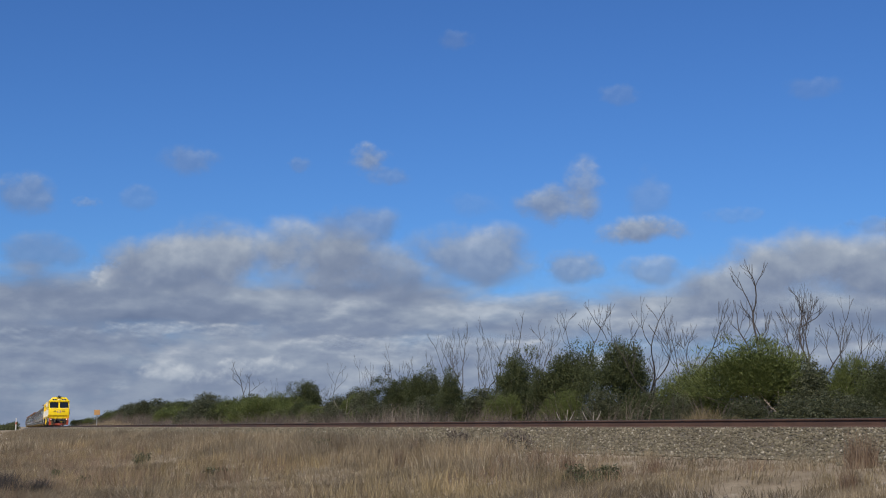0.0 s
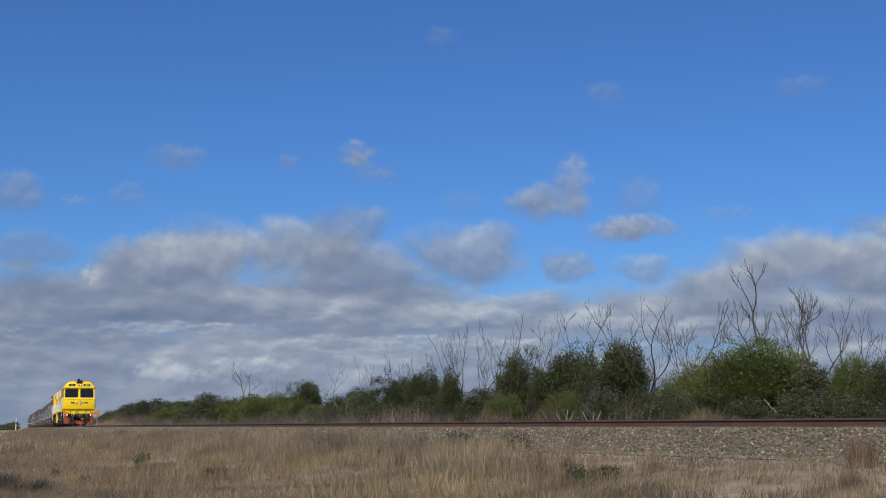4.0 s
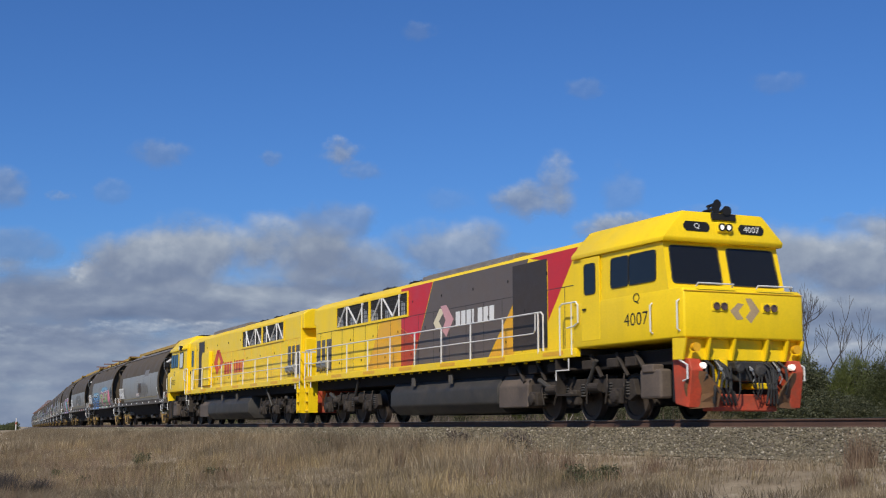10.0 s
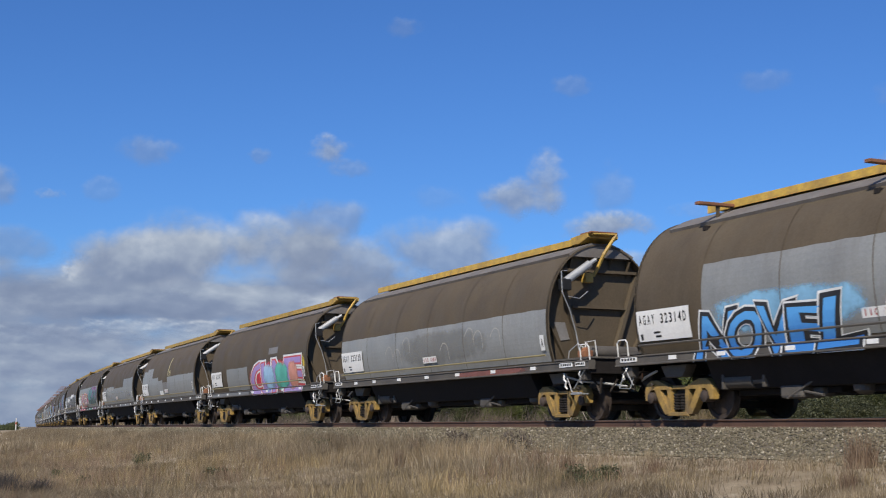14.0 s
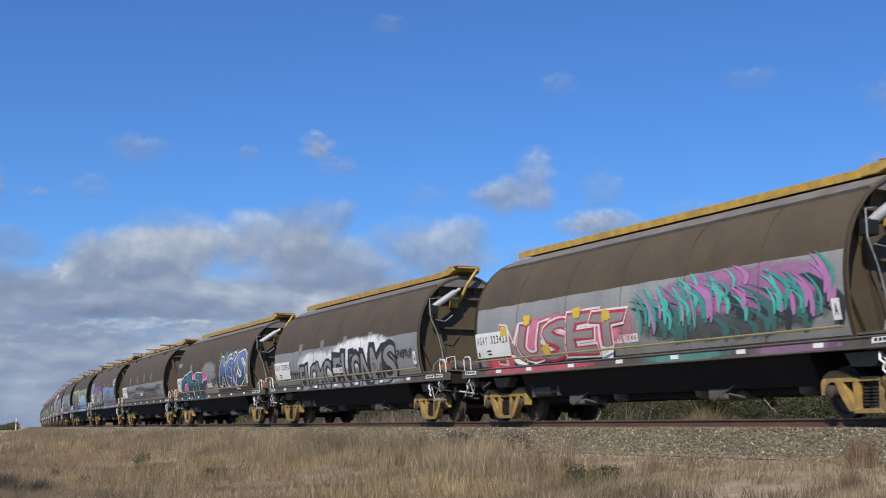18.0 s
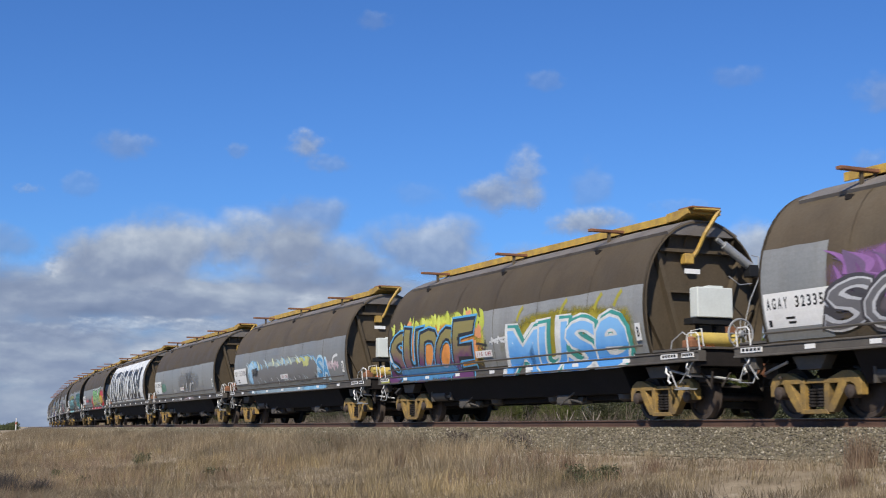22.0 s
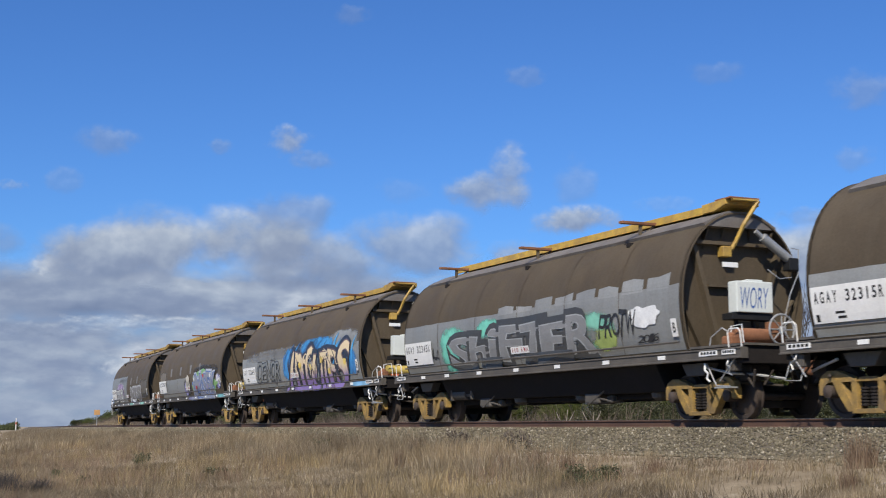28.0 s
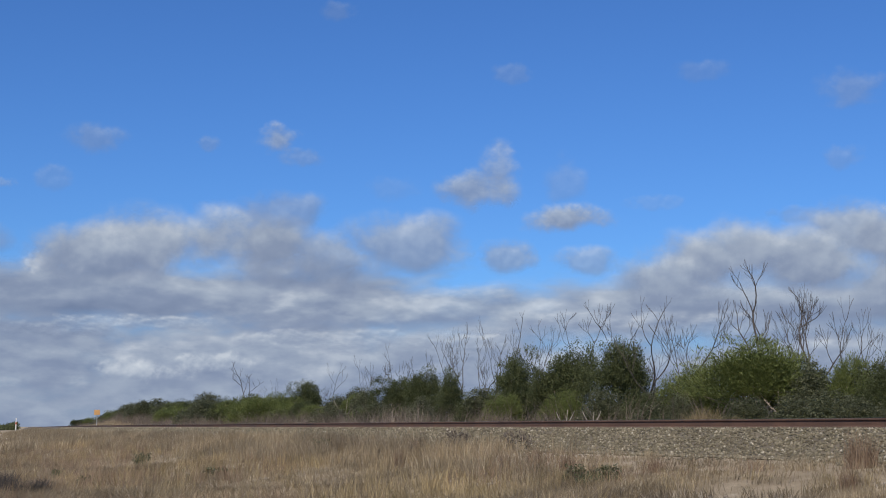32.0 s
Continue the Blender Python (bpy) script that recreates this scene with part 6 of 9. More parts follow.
# ---- the grain wagons, from the locomotives to the tail ----
def wagon_end_box(w, tag, yellow):
    bm = box(nb(), 6.62, 6.90, -0.55, 0.33, 2.08, 2.70, 0.02)
    b = part("equipment_box", bm, BOX_WHITE, w, "white steel equipment box")
    bm = nb()
    box(bm, 6.66, 6.86, -0.24, 0.12, 2.70, 2.74, 0.01)
    part("box_lid", bm, BOX_WHITE, b)
    bm = nb()
    box(bm, 6.5, 6.85, -0.62, 0.36, 1.94, 2.07, 0.01)
    rod(bm, (6.65, -0.4, 1.95), (6.75, -0.4, 1.4), 0.05, 8)
    rod(bm, (6.65, 0.0, 1.95), (6.75, 0.0, 1.4), 0.04, 8)
    part("box_bracket", bm, BLACK, b)
    if tag:
        bm = nb()
        bm.free()
        bm = fit_to(glyphs("WORY", -0.01, 0.2), -0.46, 0.22, 2.16, 2.58, lambda y, z: (6.906, y, z))
        part("tag", bm, paint((0.05, 0.12, 0.36)), b, "blue scrawled tag")
    bm = nb()
    rod(bm, (7.1, -0.85, 1.60), (7.1, 0.35, 1.60), 0.15, 16)
    part("air_tank", bm, paint((0.52, 0.38, 0.09)) if yellow else RUST, w, "pale yellow air tank" if yellow else "rusty red air tank", smooth=True)
    bm = box(nb(), 6.95, 7.2, -0.75, -0.35, 1.38, 1.47, 0.01)
    part("marker_block", bm, paint((0.60, 0.12, 0.03)), w)
    bm = box(nb(), FRONT + 0.02, FRONT + 0.05, -0.52, -0.15, 3.02, 3.12)
    part("end_label", bm, WHITE, w, "small white label")


G = WAGON_GREY
LILAC, PINKS, TEAL, BLUE, NAVY = (0.26, 0.16, 0.32), (0.68, 0.16, 0.30), (0.03, 0.26, 0.22), (0.09, 0.30, 0.66), (0.02, 0.035, 0.09)
INK, PALE, SKYB, LIME, GOLD = (0.02, 0.02, 0.022), (0.68, 0.68, 0.66), (0.25, 0.52, 0.76), (0.36, 0.55, 0.12), (0.62, 0.44, 0.05)
CRIMSON, CREAM, OLIVE, SMOKE, MINT = (0.50, 0.04, 0.06), (0.66, 0.52, 0.28), (0.28, 0.22, 0.02), (0.20, 0.195, 0.19), (0.12, 0.45, 0.34)
# roof bars, end box, number, grey band (x0, x1, top), label
WAGONS = [
    (0, 0, "AGAY 32347X", (-6.1, 6.15, 2.78), "brown barrel hopper wagon with grey lower band and scuffed patch"),
    (1, 1, "AGAY 32314D", (-5.09, 6.30, 2.96), "hopper wagon with blue and green-pink graffiti on its grey band"),
    (0, 0, "AGAY 32312B", (-7.30, 6.30, 2.58), "hopper wagon with plain dusty grey band"),
    (0, 0, "AGAY 32318T", (-4.7, -1.4, 2.26), "brown hopper wagon with small pink and blue graffiti"),
    (0, 0, "AGAY 32312K", (-7.25, 6.30, 2.12), "brown hopper wagon with patched grey band"),
    (0, 0, "AGAY 32350C", (-6.9, 6.30, 2.30), "brown hopper wagon with stepped grey patches"),
    (0, 0, "AGAY 32342J", (-7.2, 6.30, 2.80), "hopper wagon with pink and teal graffiti along the side"),
    (0, 0, "AGAY 32339S", (-7.3, 6.30, 2.52), "hopper wagon with black bubble graffiti over white spray"),
    (0, 0, "AGAY 32308B", (-3.0, 0.9, 2.0), "brown hopper wagon with dark teal and blue-white graffiti"),
    (1, 1, "AGAY 32331P", (-7.2, 6.30, 2.26), "brown hopper wagon with thin black tags on grey"),
    (1, 1, "AGAY 32335U", (-7.3, -5.6, 3.0), "brown hopper wagon with purple and blue-red graffiti"),
    (1, 1, "AGAY 32316W", (-1.2, 6.30, 2.78), "hopper wagon with yellow-purple and sky blue graffiti"),
    (1, 1, "AGAY 31318N", (-7.3, 6.30, 2.80), "grey-banded hopper wagon with painted-over blue graffiti"),
    (1, 1, "AGAY 32306N", (-7.3, 6.30, 2.72), "hopper wagon with plain grey band and faint marks"),
    (1, 1, "AGAY 32326L", (-7.2, 6.15, 2.70), "hopper wagon with white mural panel of tall black letters"),
    (1, 1, "AGAY 32320E", (-7.2, 6.15, 2.60), "hopper wagon with red and green graffiti"),
    (1, 1, "AGAY 32333K", (-5.6, 6.30, 2.70), "hopper wagon with two teal graffiti on grey"),
    (1, 1, "AGAY 32315R", (-7.3, 6.30, 2.44), "brown hopper wagon with stepped grey and thin pink-black tags"),
    (1, 1, "AGAY 32345X", (-7.3, 6.30, 2.66), "hopper wagon with mint and grey graffiti, white blot"),
    (1, 1, "AGAY 32334T", (-7.3, 6.30, 2.55), "hopper wagon with cream letters on blue graffiti"),
    (1, 1, "AGAY 32307W", (-6.7, -0.6, 2.20), "brown hopper wagon with blue and green graffiti"),
    (1, 1, "AGAY 32346Y", (-7.3, -1.35, 2.90), "last hopper wagon, brown with white-outlined grey graffiti"),
]
TOUCH_UPS = {7: (-4.45, -2.15, 0.13, 2.38), 9: (-4.62, -2.10, 0.17, 2.45), 10: (-4.0, -1.7, 0.58, 2.92), 17: (2.45,), 20: (-4.45, -2.2, 0.07, 2.0), 21: (0.12, 2.38), 8: (-4.4,)}
plain_wagon = build_wagon("hopper_wagon", False)
barred_wagon = build_wagon("hopper_wagon", True)
used = set()
WHITE_FLAKE = paint((0.42, 0.42, 0.40))


def make_wagon(k):
    bars, has_box, code, band, label = WAGONS[k]
    base = barred_wagon if bars else plain_wagon
    at = -40.51 - PITCH_W * k
    w = copy_thing(base, pose(0, 0, 0)) if base in used else base
    used.add(base)
    vehicles.append((w, at, 6.4, 1))
    return w, label


made_wagons = []
for _k in range(22):
    made_wagons.append(make_wagon(_k))
for _k, (w, label) in enumerate(made_wagons):
    w["label"] = label
    rng = random.Random(100 + _k)
    bars, has_box, code, (b0, b1, top), _ = WAGONS[_k]
    part("painted_band", sheet_patch(b0, b1, 1.36, top, 0.003, ragged=0.012, rng=rng), G, w, "dusty grey painted band")
    part("painted_band", sheet_patch(b0, b1, 1.42, top, 0.003, side=1), G, w, "dusty grey painted band")
    number_board(w, code, proud=0.0045 if _k in (8, 10, 11, 14, 19) else 0.037)
    lx = -0.85 if _k not in (10, 11, 14, 21) else -1.5
    proud = 0.005 if _k in (1, 3, 6, 10, 14, 15, 16) else 0.036
    bm = sheet_patch(lx, lx + 0.92, 1.61, 1.78, proud)
    lb = part("speed_label", bm, WHITE, w, "small white speed label with red characters")
    part("stencil", stencil("110 KMH", lx + 0.03, lx + 0.89, 1.64, 1.75, on_barrel(proud + 0.002)), LABEL_RED, lb)
    if has_box:
        wagon_end_box(w, _k == 18, _k in (9, 10, 11, 12, 19, 20))
    bm = sheet_patch(6.0, 6.20, 1.62, 1.98, 0.036)
    lb = part("end_letter_plate", bm, WHITE, w, "white plate with one black letter")
    part("stencil", stencil("A" if _k in (0, 2, 5, 6, 7, 8) else "B", 6.03, 6.17, 1.70, 1.90, on_barrel(0.040)), BLACK, lb)
    for x0, x1 in ((-7.95, -7.35), (6.9, 7.45), (7.6, 8.0)):
        plate = part("sill_plate", box(nb(), x0, x1, -1.470, -1.4545, 1.19, 1.29), WHITE, w, "white lettered strip on the sill")
        bm = nb()
        for q in range(5):
            xa = x0 + (x1 - x0) * (0.08 + 0.18 * q)
            box(bm, xa, xa + (x1 - x0) * 0.12, -1.474, -1.470, 1.215, 1.265)
        part("small_print", bm, BLACK, plate)
    for x in TOUCH_UPS.get(_k, ()):
        part("touch_up_patch", sheet_patch(x, x + 0.36, 2.36, 2.76, 0.005, ragged=0.015, rng=rng), PATCH_GREY, w, "pale grey touch-up patch")
    if _k == 0:
        part("scuff", sheet_patch(-0.15, 0.85, 1.80, 2.34, 0.005, ragged=0.03, rng=rng), paint((0.095, 0.070, 0.052)), w, "dark brown scuffed paint")
        mist(w, -0.9, 3.4, 1.5, 2.4, (0.13, 0.11, 0.095), 0.3)
        part("touch_up_patch", sheet_patch(1.9, 3.2, 2.66, 3.0, 0.005), PATCH_GREY, w, "pale grey touch-up patch")
    if _k == 1:
        mist(w, -5.0, -0.4, 1.5, 2.35, SKYB, 0.7)
        mist(w, -0.3, 4.8, 1.7, 2.62, SKYB, 0.55)
        sprayed(w, "NOVEL", -5.15, -0.85, 1.12, 2.02, [(0.12, PALE), (0.08, INK), (0.0, fade_paint((0.05, 0.22, 0.58), (0.10, 0.36, 0.74), 1.2, 2.0))], 11, "bright blue graffiti letters edged in black", wild=0.8)
        mist(w, -0.5, 5.4, 1.10, 2.30, (0.72, 0.26, 0.38), 1.0, 0.008)
        mist(w, 3.4, 5.2, 1.40, 2.35, (0.76, 0.24, 0.36), 1.0, 0.010)
        sprayed(w, "CHiK", -0.05, 4.4, 1.12, 2.22, [(0.15, PALE), (0.10, (0.30, 0.02, 0.13)), (0.0, fade_paint((0.16, 0.36, 0.18), (0.36, 0.52, 0.26), 1.2, 2.2))], 12, "green and pink bubble letters", wild=0.7, fat=0.07)
        for x, z in ((0.35, 1.8), (1.1, 1.6), (2.2, 1.9), (2.9, 1.65), (0.7, 1.2), (3.4, 1.2)):
            blot(w, "graffiti", x, x + 0.30, z, z + 0.24, (0.46, 0.60, 0.12), rng, eps=0.034)
        mist(w, 5.2, 6.3, 1.5, 2.5, (0.12, 0.13, 0.13), 0.5)
        spikes(w, 5.4, 6.1, 2.0, 2.3, INK, 13, 0.04, 5)
        spikes(w, 5.4, 6.2, 1.75, 2.0, INK, 14, 0.04, 6, "black scrawled tag")
        spikes(w, 5.5, 6.1, 1.52, 1.72, INK, 15, 0.04, 5)
        bm = nb()
        bm.faces.new([bm.verts.new((6.116, y, z)) for y, z in ((-0.92, 3.40), (-0.36, 1.44), (0.36, 1.44), (0.92, 3.40))])
        part("painted_field", bm, G, w, "pale grey painted end sheet")
    if _k == 2:
        for x, z in ((-3.6, 2.0), (-3.0, 1.9), (-2.3, 2.2), (1.9, 2.2), (2.4, 2.1), (0.3, 1.9), (3.4, 2.1)):
            bm = nb()
            ribbon(bm, smooth_line([(x, z), (x + 0.25, z + 0.2), (x + 0.5, z + 0.1), (x + 0.55, z - 0.25)], 4), 0.03, on_side(0.006))
            part("scratch", bm, paint((0.36, 0.34, 0.30)), w)
        mist(w, -3.0, 3.5, 1.5, 2.5, (0.18, 0.17, 0.15), 0.3)
        mist(w, 1.0, 5.6, 1.10, 1.30, (0.26, 0.10, 0.08), 0.7)
        bm = nb()
        bm.faces.new([bm.verts.new((6.096, y, z)) for y, z in ((-1.28, 2.62), (-1.16, 2.76), (-0.92, 2.5), (-0.74, 1.90), (-0.98, 1.86))])
        part("painted_field", bm, PATCH_GREY, w, "grey touch-up on the end sheet")
    if _k == 3:
        mist(w, -1.4, 6.35, 1.10, 2.4, (0.55, 0.04, 0.06), 1.0)
        mist(w, 4.6, 6.3, 1.7, 2.5, (0.72, 0.52, 0.06), 0.9, 0.008)
        sprayed(w, "CUNE", -0.7, 5.6, 1.12, 2.42, [(0.16, INK), (0.13, PALE), (0.06, (0.50, 0.06, 0.07)), (0.0, (0.34, 0.24, 0.50))], 31, "pink, purple and blue bubble letters", fat=0.09, overlap=0.3)
        for x0, x1, c in ((0.9, 2.5, (0.34, 0.56, 0.76)), (2.4, 4.3, (0.10, 0.46, 0.36)), (4.2, 5.4, (0.66, 0.30, 0.22))):
            mist(w, x0, x1, 1.14, 2.3, c, 0.85, 0.040)
        part("touch_up_patch", sheet_patch(1.6, 2.8, 2.60, 2.84, 0.005), PATCH_GREY, w)
        sill_paint(w, -7.2, -1.2, (0.16, 0.155, 0.15))
    if _k == 4:
        for x0, x1, zz in ((-7.25, -6.9, 2.6), (-6.9, -5.9, 2.86), (-5.9, -4.3, 3.0), (-4.3, -2.6, 2.46), (-2.6, -1.4, 2.28), (-0.15, 6.30, 2.40)):
            part("painted_band", sheet_patch(x0, x1, 2.10, zz, 0.0035, ragged=0.02, rng=rng), G, w, "stepped grey painted patch")
        part("touch_up_patch", sheet_patch(-1.35, -0.2, 1.62, 2.16, 0.006), PATCH_GREY, w)
        part("load_label", sheet_patch(-2.27, -1.37, 1.52, 1.74, 0.008), WHITE, w, "worn white label")
        bm = nb()
        for q in range(9):
            for sd in (-1, 1):
                zc = 2.50 + 0.085 * q
                xc = 0.03 + 0.03 * q
                ribbon(bm, smooth_line([(xc, zc), (xc + sd * 0.07, zc + 0.09), (xc + sd * 0.05, zc + 0.17)], 2), 0.05, on_side(0.006 + 0.0003 * q))
        ribbon(bm, [(-0.02, 2.42), (0.15, 2.9), (0.34, 3.36)], 0.03, on_side(0.010))
        part("wheat_ear_emblem", bm, paint((0.48, 0.40, 0.17)), w, "faded straw-coloured wheat ear emblem")
        bm = nb()
        ribbon(bm, smooth_line([(0.34, 2.42), (0.40, 2.62), (0.58, 2.66), (0.66, 2.42)], 4), 0.11, on_side(0.007))
        part("wheat_ear_emblem", bm, paint((0.48, 0.40, 0.17)), w)
    if _k == 5:
        for x0, x1, zz in ((-5.1, -2.6, 2.42), (2.47, 6.30, 2.78)):
            part("painted_band", sheet_patch(x0, x1, 2.26, zz, 0.0035, ragged=0.02, rng=rng), G, w, "stepped grey painted patch")
        mist(w, -5.2, -1.0, 2.1, 2.5, (0.40, 0.41, 0.40), 0.6)
        mist(w, -4.6, 5.8, 1.5, 2.1, (0.34, 0.35, 0.35), 0.5)
        part("touch_up_patch", sheet_patch(-6.6, -5.6, 2.24, 2.46, 0.005), PATCH_GREY, w)
        sill_paint(w, 1.0, 5.2, (0.17, 0.165, 0.16))
    if _k == 6:
        mist(w, -7.0, -5.2, 1.10, 2.1, (0.66, 0.10, 0.14), 1.0)
        mist(w, -5.6, 0.2, 1.42, 2.5, (0.66, 0.20, 0.30), 0.9)
        sprayed(w, "NUSET", -6.0, -0.5, 1.44, 2.30, [(0.10, PALE), (0.06, (0.45, 0.03, 0.06)), (0.0, (0.26, 0.245, 0.24))], 61, "grey graffiti letters edged in pink and red", wild=0.9)
        for x, z in ((-5.9, 2.05), (-4.7, 2.25), (-3.9, 1.5), (-2.4, 2.25), (-1.2, 2.1)):
            blot(w, "graffiti", x, x + 0.36, z, z + 0.26, GOLD, rng, eps=0.04)
        mist(w, -0.2, 6.3, 1.42, 2.5, (0.075, 0.085, 0.085), 1.0)
        mist(w, 0.6, 6.3, 1.9, 2.85, (0.36, 0.16, 0.32), 0.75, 0.008)
        arcs(w, 0.2, 6.2, 1.45, 2.5, 46, [(0.03, 0.04, 0.045), (0.05, 0.15, 0.14)], 62, 0.26, 0.010, 0.8)
        arcs(w, 0.2, 6.2, 1.7, 2.85, 60, [(0.08, 0.44, 0.36), (0.42, 0.18, 0.38), (0.05, 0.28, 0.24)], 63, 0.16, 0.019, 0.6, "teal, pink and black flame graffiti")
        mist(w, -7.1, -1.0, 1.10, 1.30, (0.42, 0.10, 0.12), 0.9, 0.010)
        mist(w, 0.2, 3.4, 1.10, 1.30, (0.10, 0.26, 0.22), 0.8, 0.010)
        mist(w, 3.6, 6.3, 1.10, 1.30, (0.26, 0.15, 0.24), 0.8, 0.010)
    if _k == 7:
        mist(w, -4.8, -0.2, 1.44, 2.5, (0.66, 0.66, 0.65), 0.95)
        mist(w, -1.4, 5.0, 1.6, 2.72, (0.70, 0.70, 0.69), 1.0)
        spikes(w, -6.6, -4.6, 1.5, 1.9, INK, 71, 0.045, 9)
        sprayed(w, "FLOMC", -4.4, -1.1, 1.14, 2.05, [(0.09, INK), (0.0, (0.24, 0.235, 0.23))], 72, "", wild=1.0)
        sprayed(w, "PUONMS", -0.8, 4.6, 1.14, 2.22, [(0.14, INK, (-0.05, 0.04)), (0.07, INK), (0.0, (0.25, 0.245, 0.235))], 73, "grey block letters edged in black", wild=0.8, fat=0.08)
        blot(w, "graffiti", 4.7, 6.2, 1.42, 1.72, (0.25, 0.245, 0.235), rng, eps=0.01)
        sprayed(w, "2Werks", 4.7, 5.9, 1.86, 2.10, [(0.0, INK)], 74, "black tag", fat=0.0)
        mist(w, -4.5, 6.2, 1.10, 1.30, (0.30, 0.295, 0.285), 0.9, 0.006)
    if _k == 8:
        mist(w, -6.9, -0.3, 1.40, 2.42, (0.56, 0.13, 0.36), 1.0)
        sprayed(w, "Chik", -6.1, -0.9, 1.10, 2.34, [(0.13, PALE), (0.09, (0.012, 0.03, 0.04)), (0.0, fade_paint((0.012, 0.035, 0.05), (0.03, 0.17, 0.19), 1.3, 2.6))], 81, "dark teal letters edged in white", wild=0.7, fat=0.08)
        for x0, x1, z0, z1 in ((-7.2, -6.2, 2.7, 2.95), (-2.4, 1.0, 1.5, 2.85), (5.2, 6.35, 1.5, 3.0)):
            mist(w, x0, x1, z0, z1, (0.24, 0.235, 0.22), 0.9, 0.0045)
        mist(w, 1.2, 6.0, 1.5, 2.7, (0.07, 0.07, 0.062), 0.95, 0.007)
        mist(w, 1.4, 5.8, 2.2, 3.15, (0.13, 0.13, 0.12), 0.8, 0.008)
        arcs(w, 1.4, 5.9, 1.55, 3.1, 26, [(0.42, 0.52, 0.06), (0.30, 0.40, 0.05)], 82, 0.10, 0.010, 0.7)
        sprayed(w, "MeKS", 1.7, 5.7, 1.60, 2.86, [(0.11, PALE), (0.05, (0.025, 0.04, 0.10)), (0.0, fade_paint((0.03, 0.055, 0.15), (0.11, 0.16, 0.33), 1.6, 2.9))], 83, "navy blue letters edged in white", wild=0.9, fat=0.07, lean=0.5, overlap=0.3)
        spikes(w, -0.1, 1.2, 1.6, 2.05, INK, 84, 0.045, 6)
        mist(w, -0.6, -0.2, 1.10, 1.30, (0.5, 0.04, 0.07), 1.0, 0.012)
    if _k == 9:
        for i, (a, b, z0, z1) in enumerate(((-6.6, -5.8, 1.55, 1.9), (-5.5, -2.8, 1.66, 2.05), (-2.4, -1.2, 1.80, 2.2), (-1.0, 0.2, 1.80, 2.2), (0.3, 1.5, 1.74, 2.06), (1.7, 3.0, 1.70, 2.05), (3.1, 4.0, 1.66, 2.05), (4.2, 5.5, 1.74, 2.24))):
            spikes(w, a, b, z0, z1, INK, 90 + i, 0.040, 7, "thin black scrawled tag")
        mist(w, -5.0, 5.8, 1.42, 1.8, (0.15, 0.13, 0.11), 0.5)
    if _k == 10:
        mist(w, -5.8, 0.4, 1.40, 2.7, (0.12, 0.10, 0.115), 0.9)
        mist(w, -5.8, -0.2, 1.9, 2.85, (0.24, 0.11, 0.27), 0.75, 0.008)
        arcs(w, -5.3, -0.4, 1.9, 2.85, 24, [(0.28, 0.13, 0.32), (0.16, 0.10, 0.18)], 101, 0.24, 0.010, 0.5)
        sprayed(w, "SOMeS", -5.6, -0.5, 1.46, 2.34, [(0.10, (0.06, 0.055, 0.06)), (0.03, (0.50, 0.50, 0.51)), (-0.01, (0.14, 0.135, 0.14))], 102, "grey letters with white and purple edges", wild=1.0, eps=0.016, fat=0.06)
        mist(w, -4.8, -0.8, 1.10, 1.30, (0.14, 0.12, 0.13), 0.9)
        mist(w, 0.0, 1.2, 1.10, 2.1, (0.56, 0.04, 0.06), 0.95)
        mist(w, 5.4, 6.38, 1.10, 2.2, (0.56, 0.03, 0.05), 1.0)
        for x in (1.4, 2.2, 3.3, 4.7):
            blot(w, "graffiti", x, x + 0.75, 2.15, 2.44, (0.58, 0.03, 0.05), rng, eps=0.006)
        sprayed(w, "MieSi", 0.45, 5.9, 1.12, 2.26, [(0.24, PALE), (0.17, (0.08, 0.23, 0.50), (0.10, 0.04)), (0.05, (0.03, 0.07, 0.16)), (0.0, (0.215, 0.215, 0.22))], 103, "blue and grey graffiti edged in white and red", wild=0.5, fat=0.09, eps=0.014)
        mist(w, 4.6, 5.9, 1.7, 2.4, (0.22, 0.44, 0.66), 0.7, 0.044)
        mist(w, 2.1, 3.0, 1.7, 2.3, (0.26, 0.20, 0.36), 0.7, 0.044)
        for q in range(3):
            spikes(w, 5.1 + 0.1 * q, 6.1, 2.78 - 0.15 * q, 2.90 - 0.15 * q, PALE, 104 + q, 0.035, 6)
        for x, z in ((4.85, 2.5), (6.1, 2.85), (5.9, 2.3)):
            blot(w, "graffiti", x, x + 0.2, z, z + 0.28, (0.05, 0.13, 0.42), rng)
        sill_paint(w, 6.3, 7.6, (0.48, 0.03, 0.05))
    if _k == 11:
        mist(w, -7.36, -0.7, 1.10, 3.0, (0.52, 0.56, 0.07), 1.0)
        arcs(w, -7.0, -0.9, 2.3, 3.0, 40, [(0.56, 0.60, 0.10), (0.46, 0.50, 0.06)], 111, 0.22, 0.008, 0.2)
        mist(w, -7.2, -0.9, 1.10, 2.7, (0.68, 0.26, 0.06), 1.0, 0.010)
        for x, z, r in ((-1.9, 1.6, 0.5), (-1.5, 2.1, 0.4), (-6.0, 2.45, 0.4), (-2.2, 2.5, 0.4)):
            blot(w, "graffiti", x, x + r, z, z + r, (0.72, 0.30, 0.12), rng, eps=0.013)
        sprayed(w, "SuDOE", -7.1, -1.7, 1.12, 2.56, [(0.13, (0.10, 0.36, 0.62)), (0.08, INK), (0.0, fade_paint((0.13, 0.035, 0.12), (0.24, 0.20, 0.06), 1.2, 2.5))], 112, "dark letters on yellow and orange", wild=0.8, fat=0.07, eps=0.018)
        mist(w, -7.0, -2.2, 1.10, 1.6, (0.10, 0.34, 0.62), 0.65, 0.044)
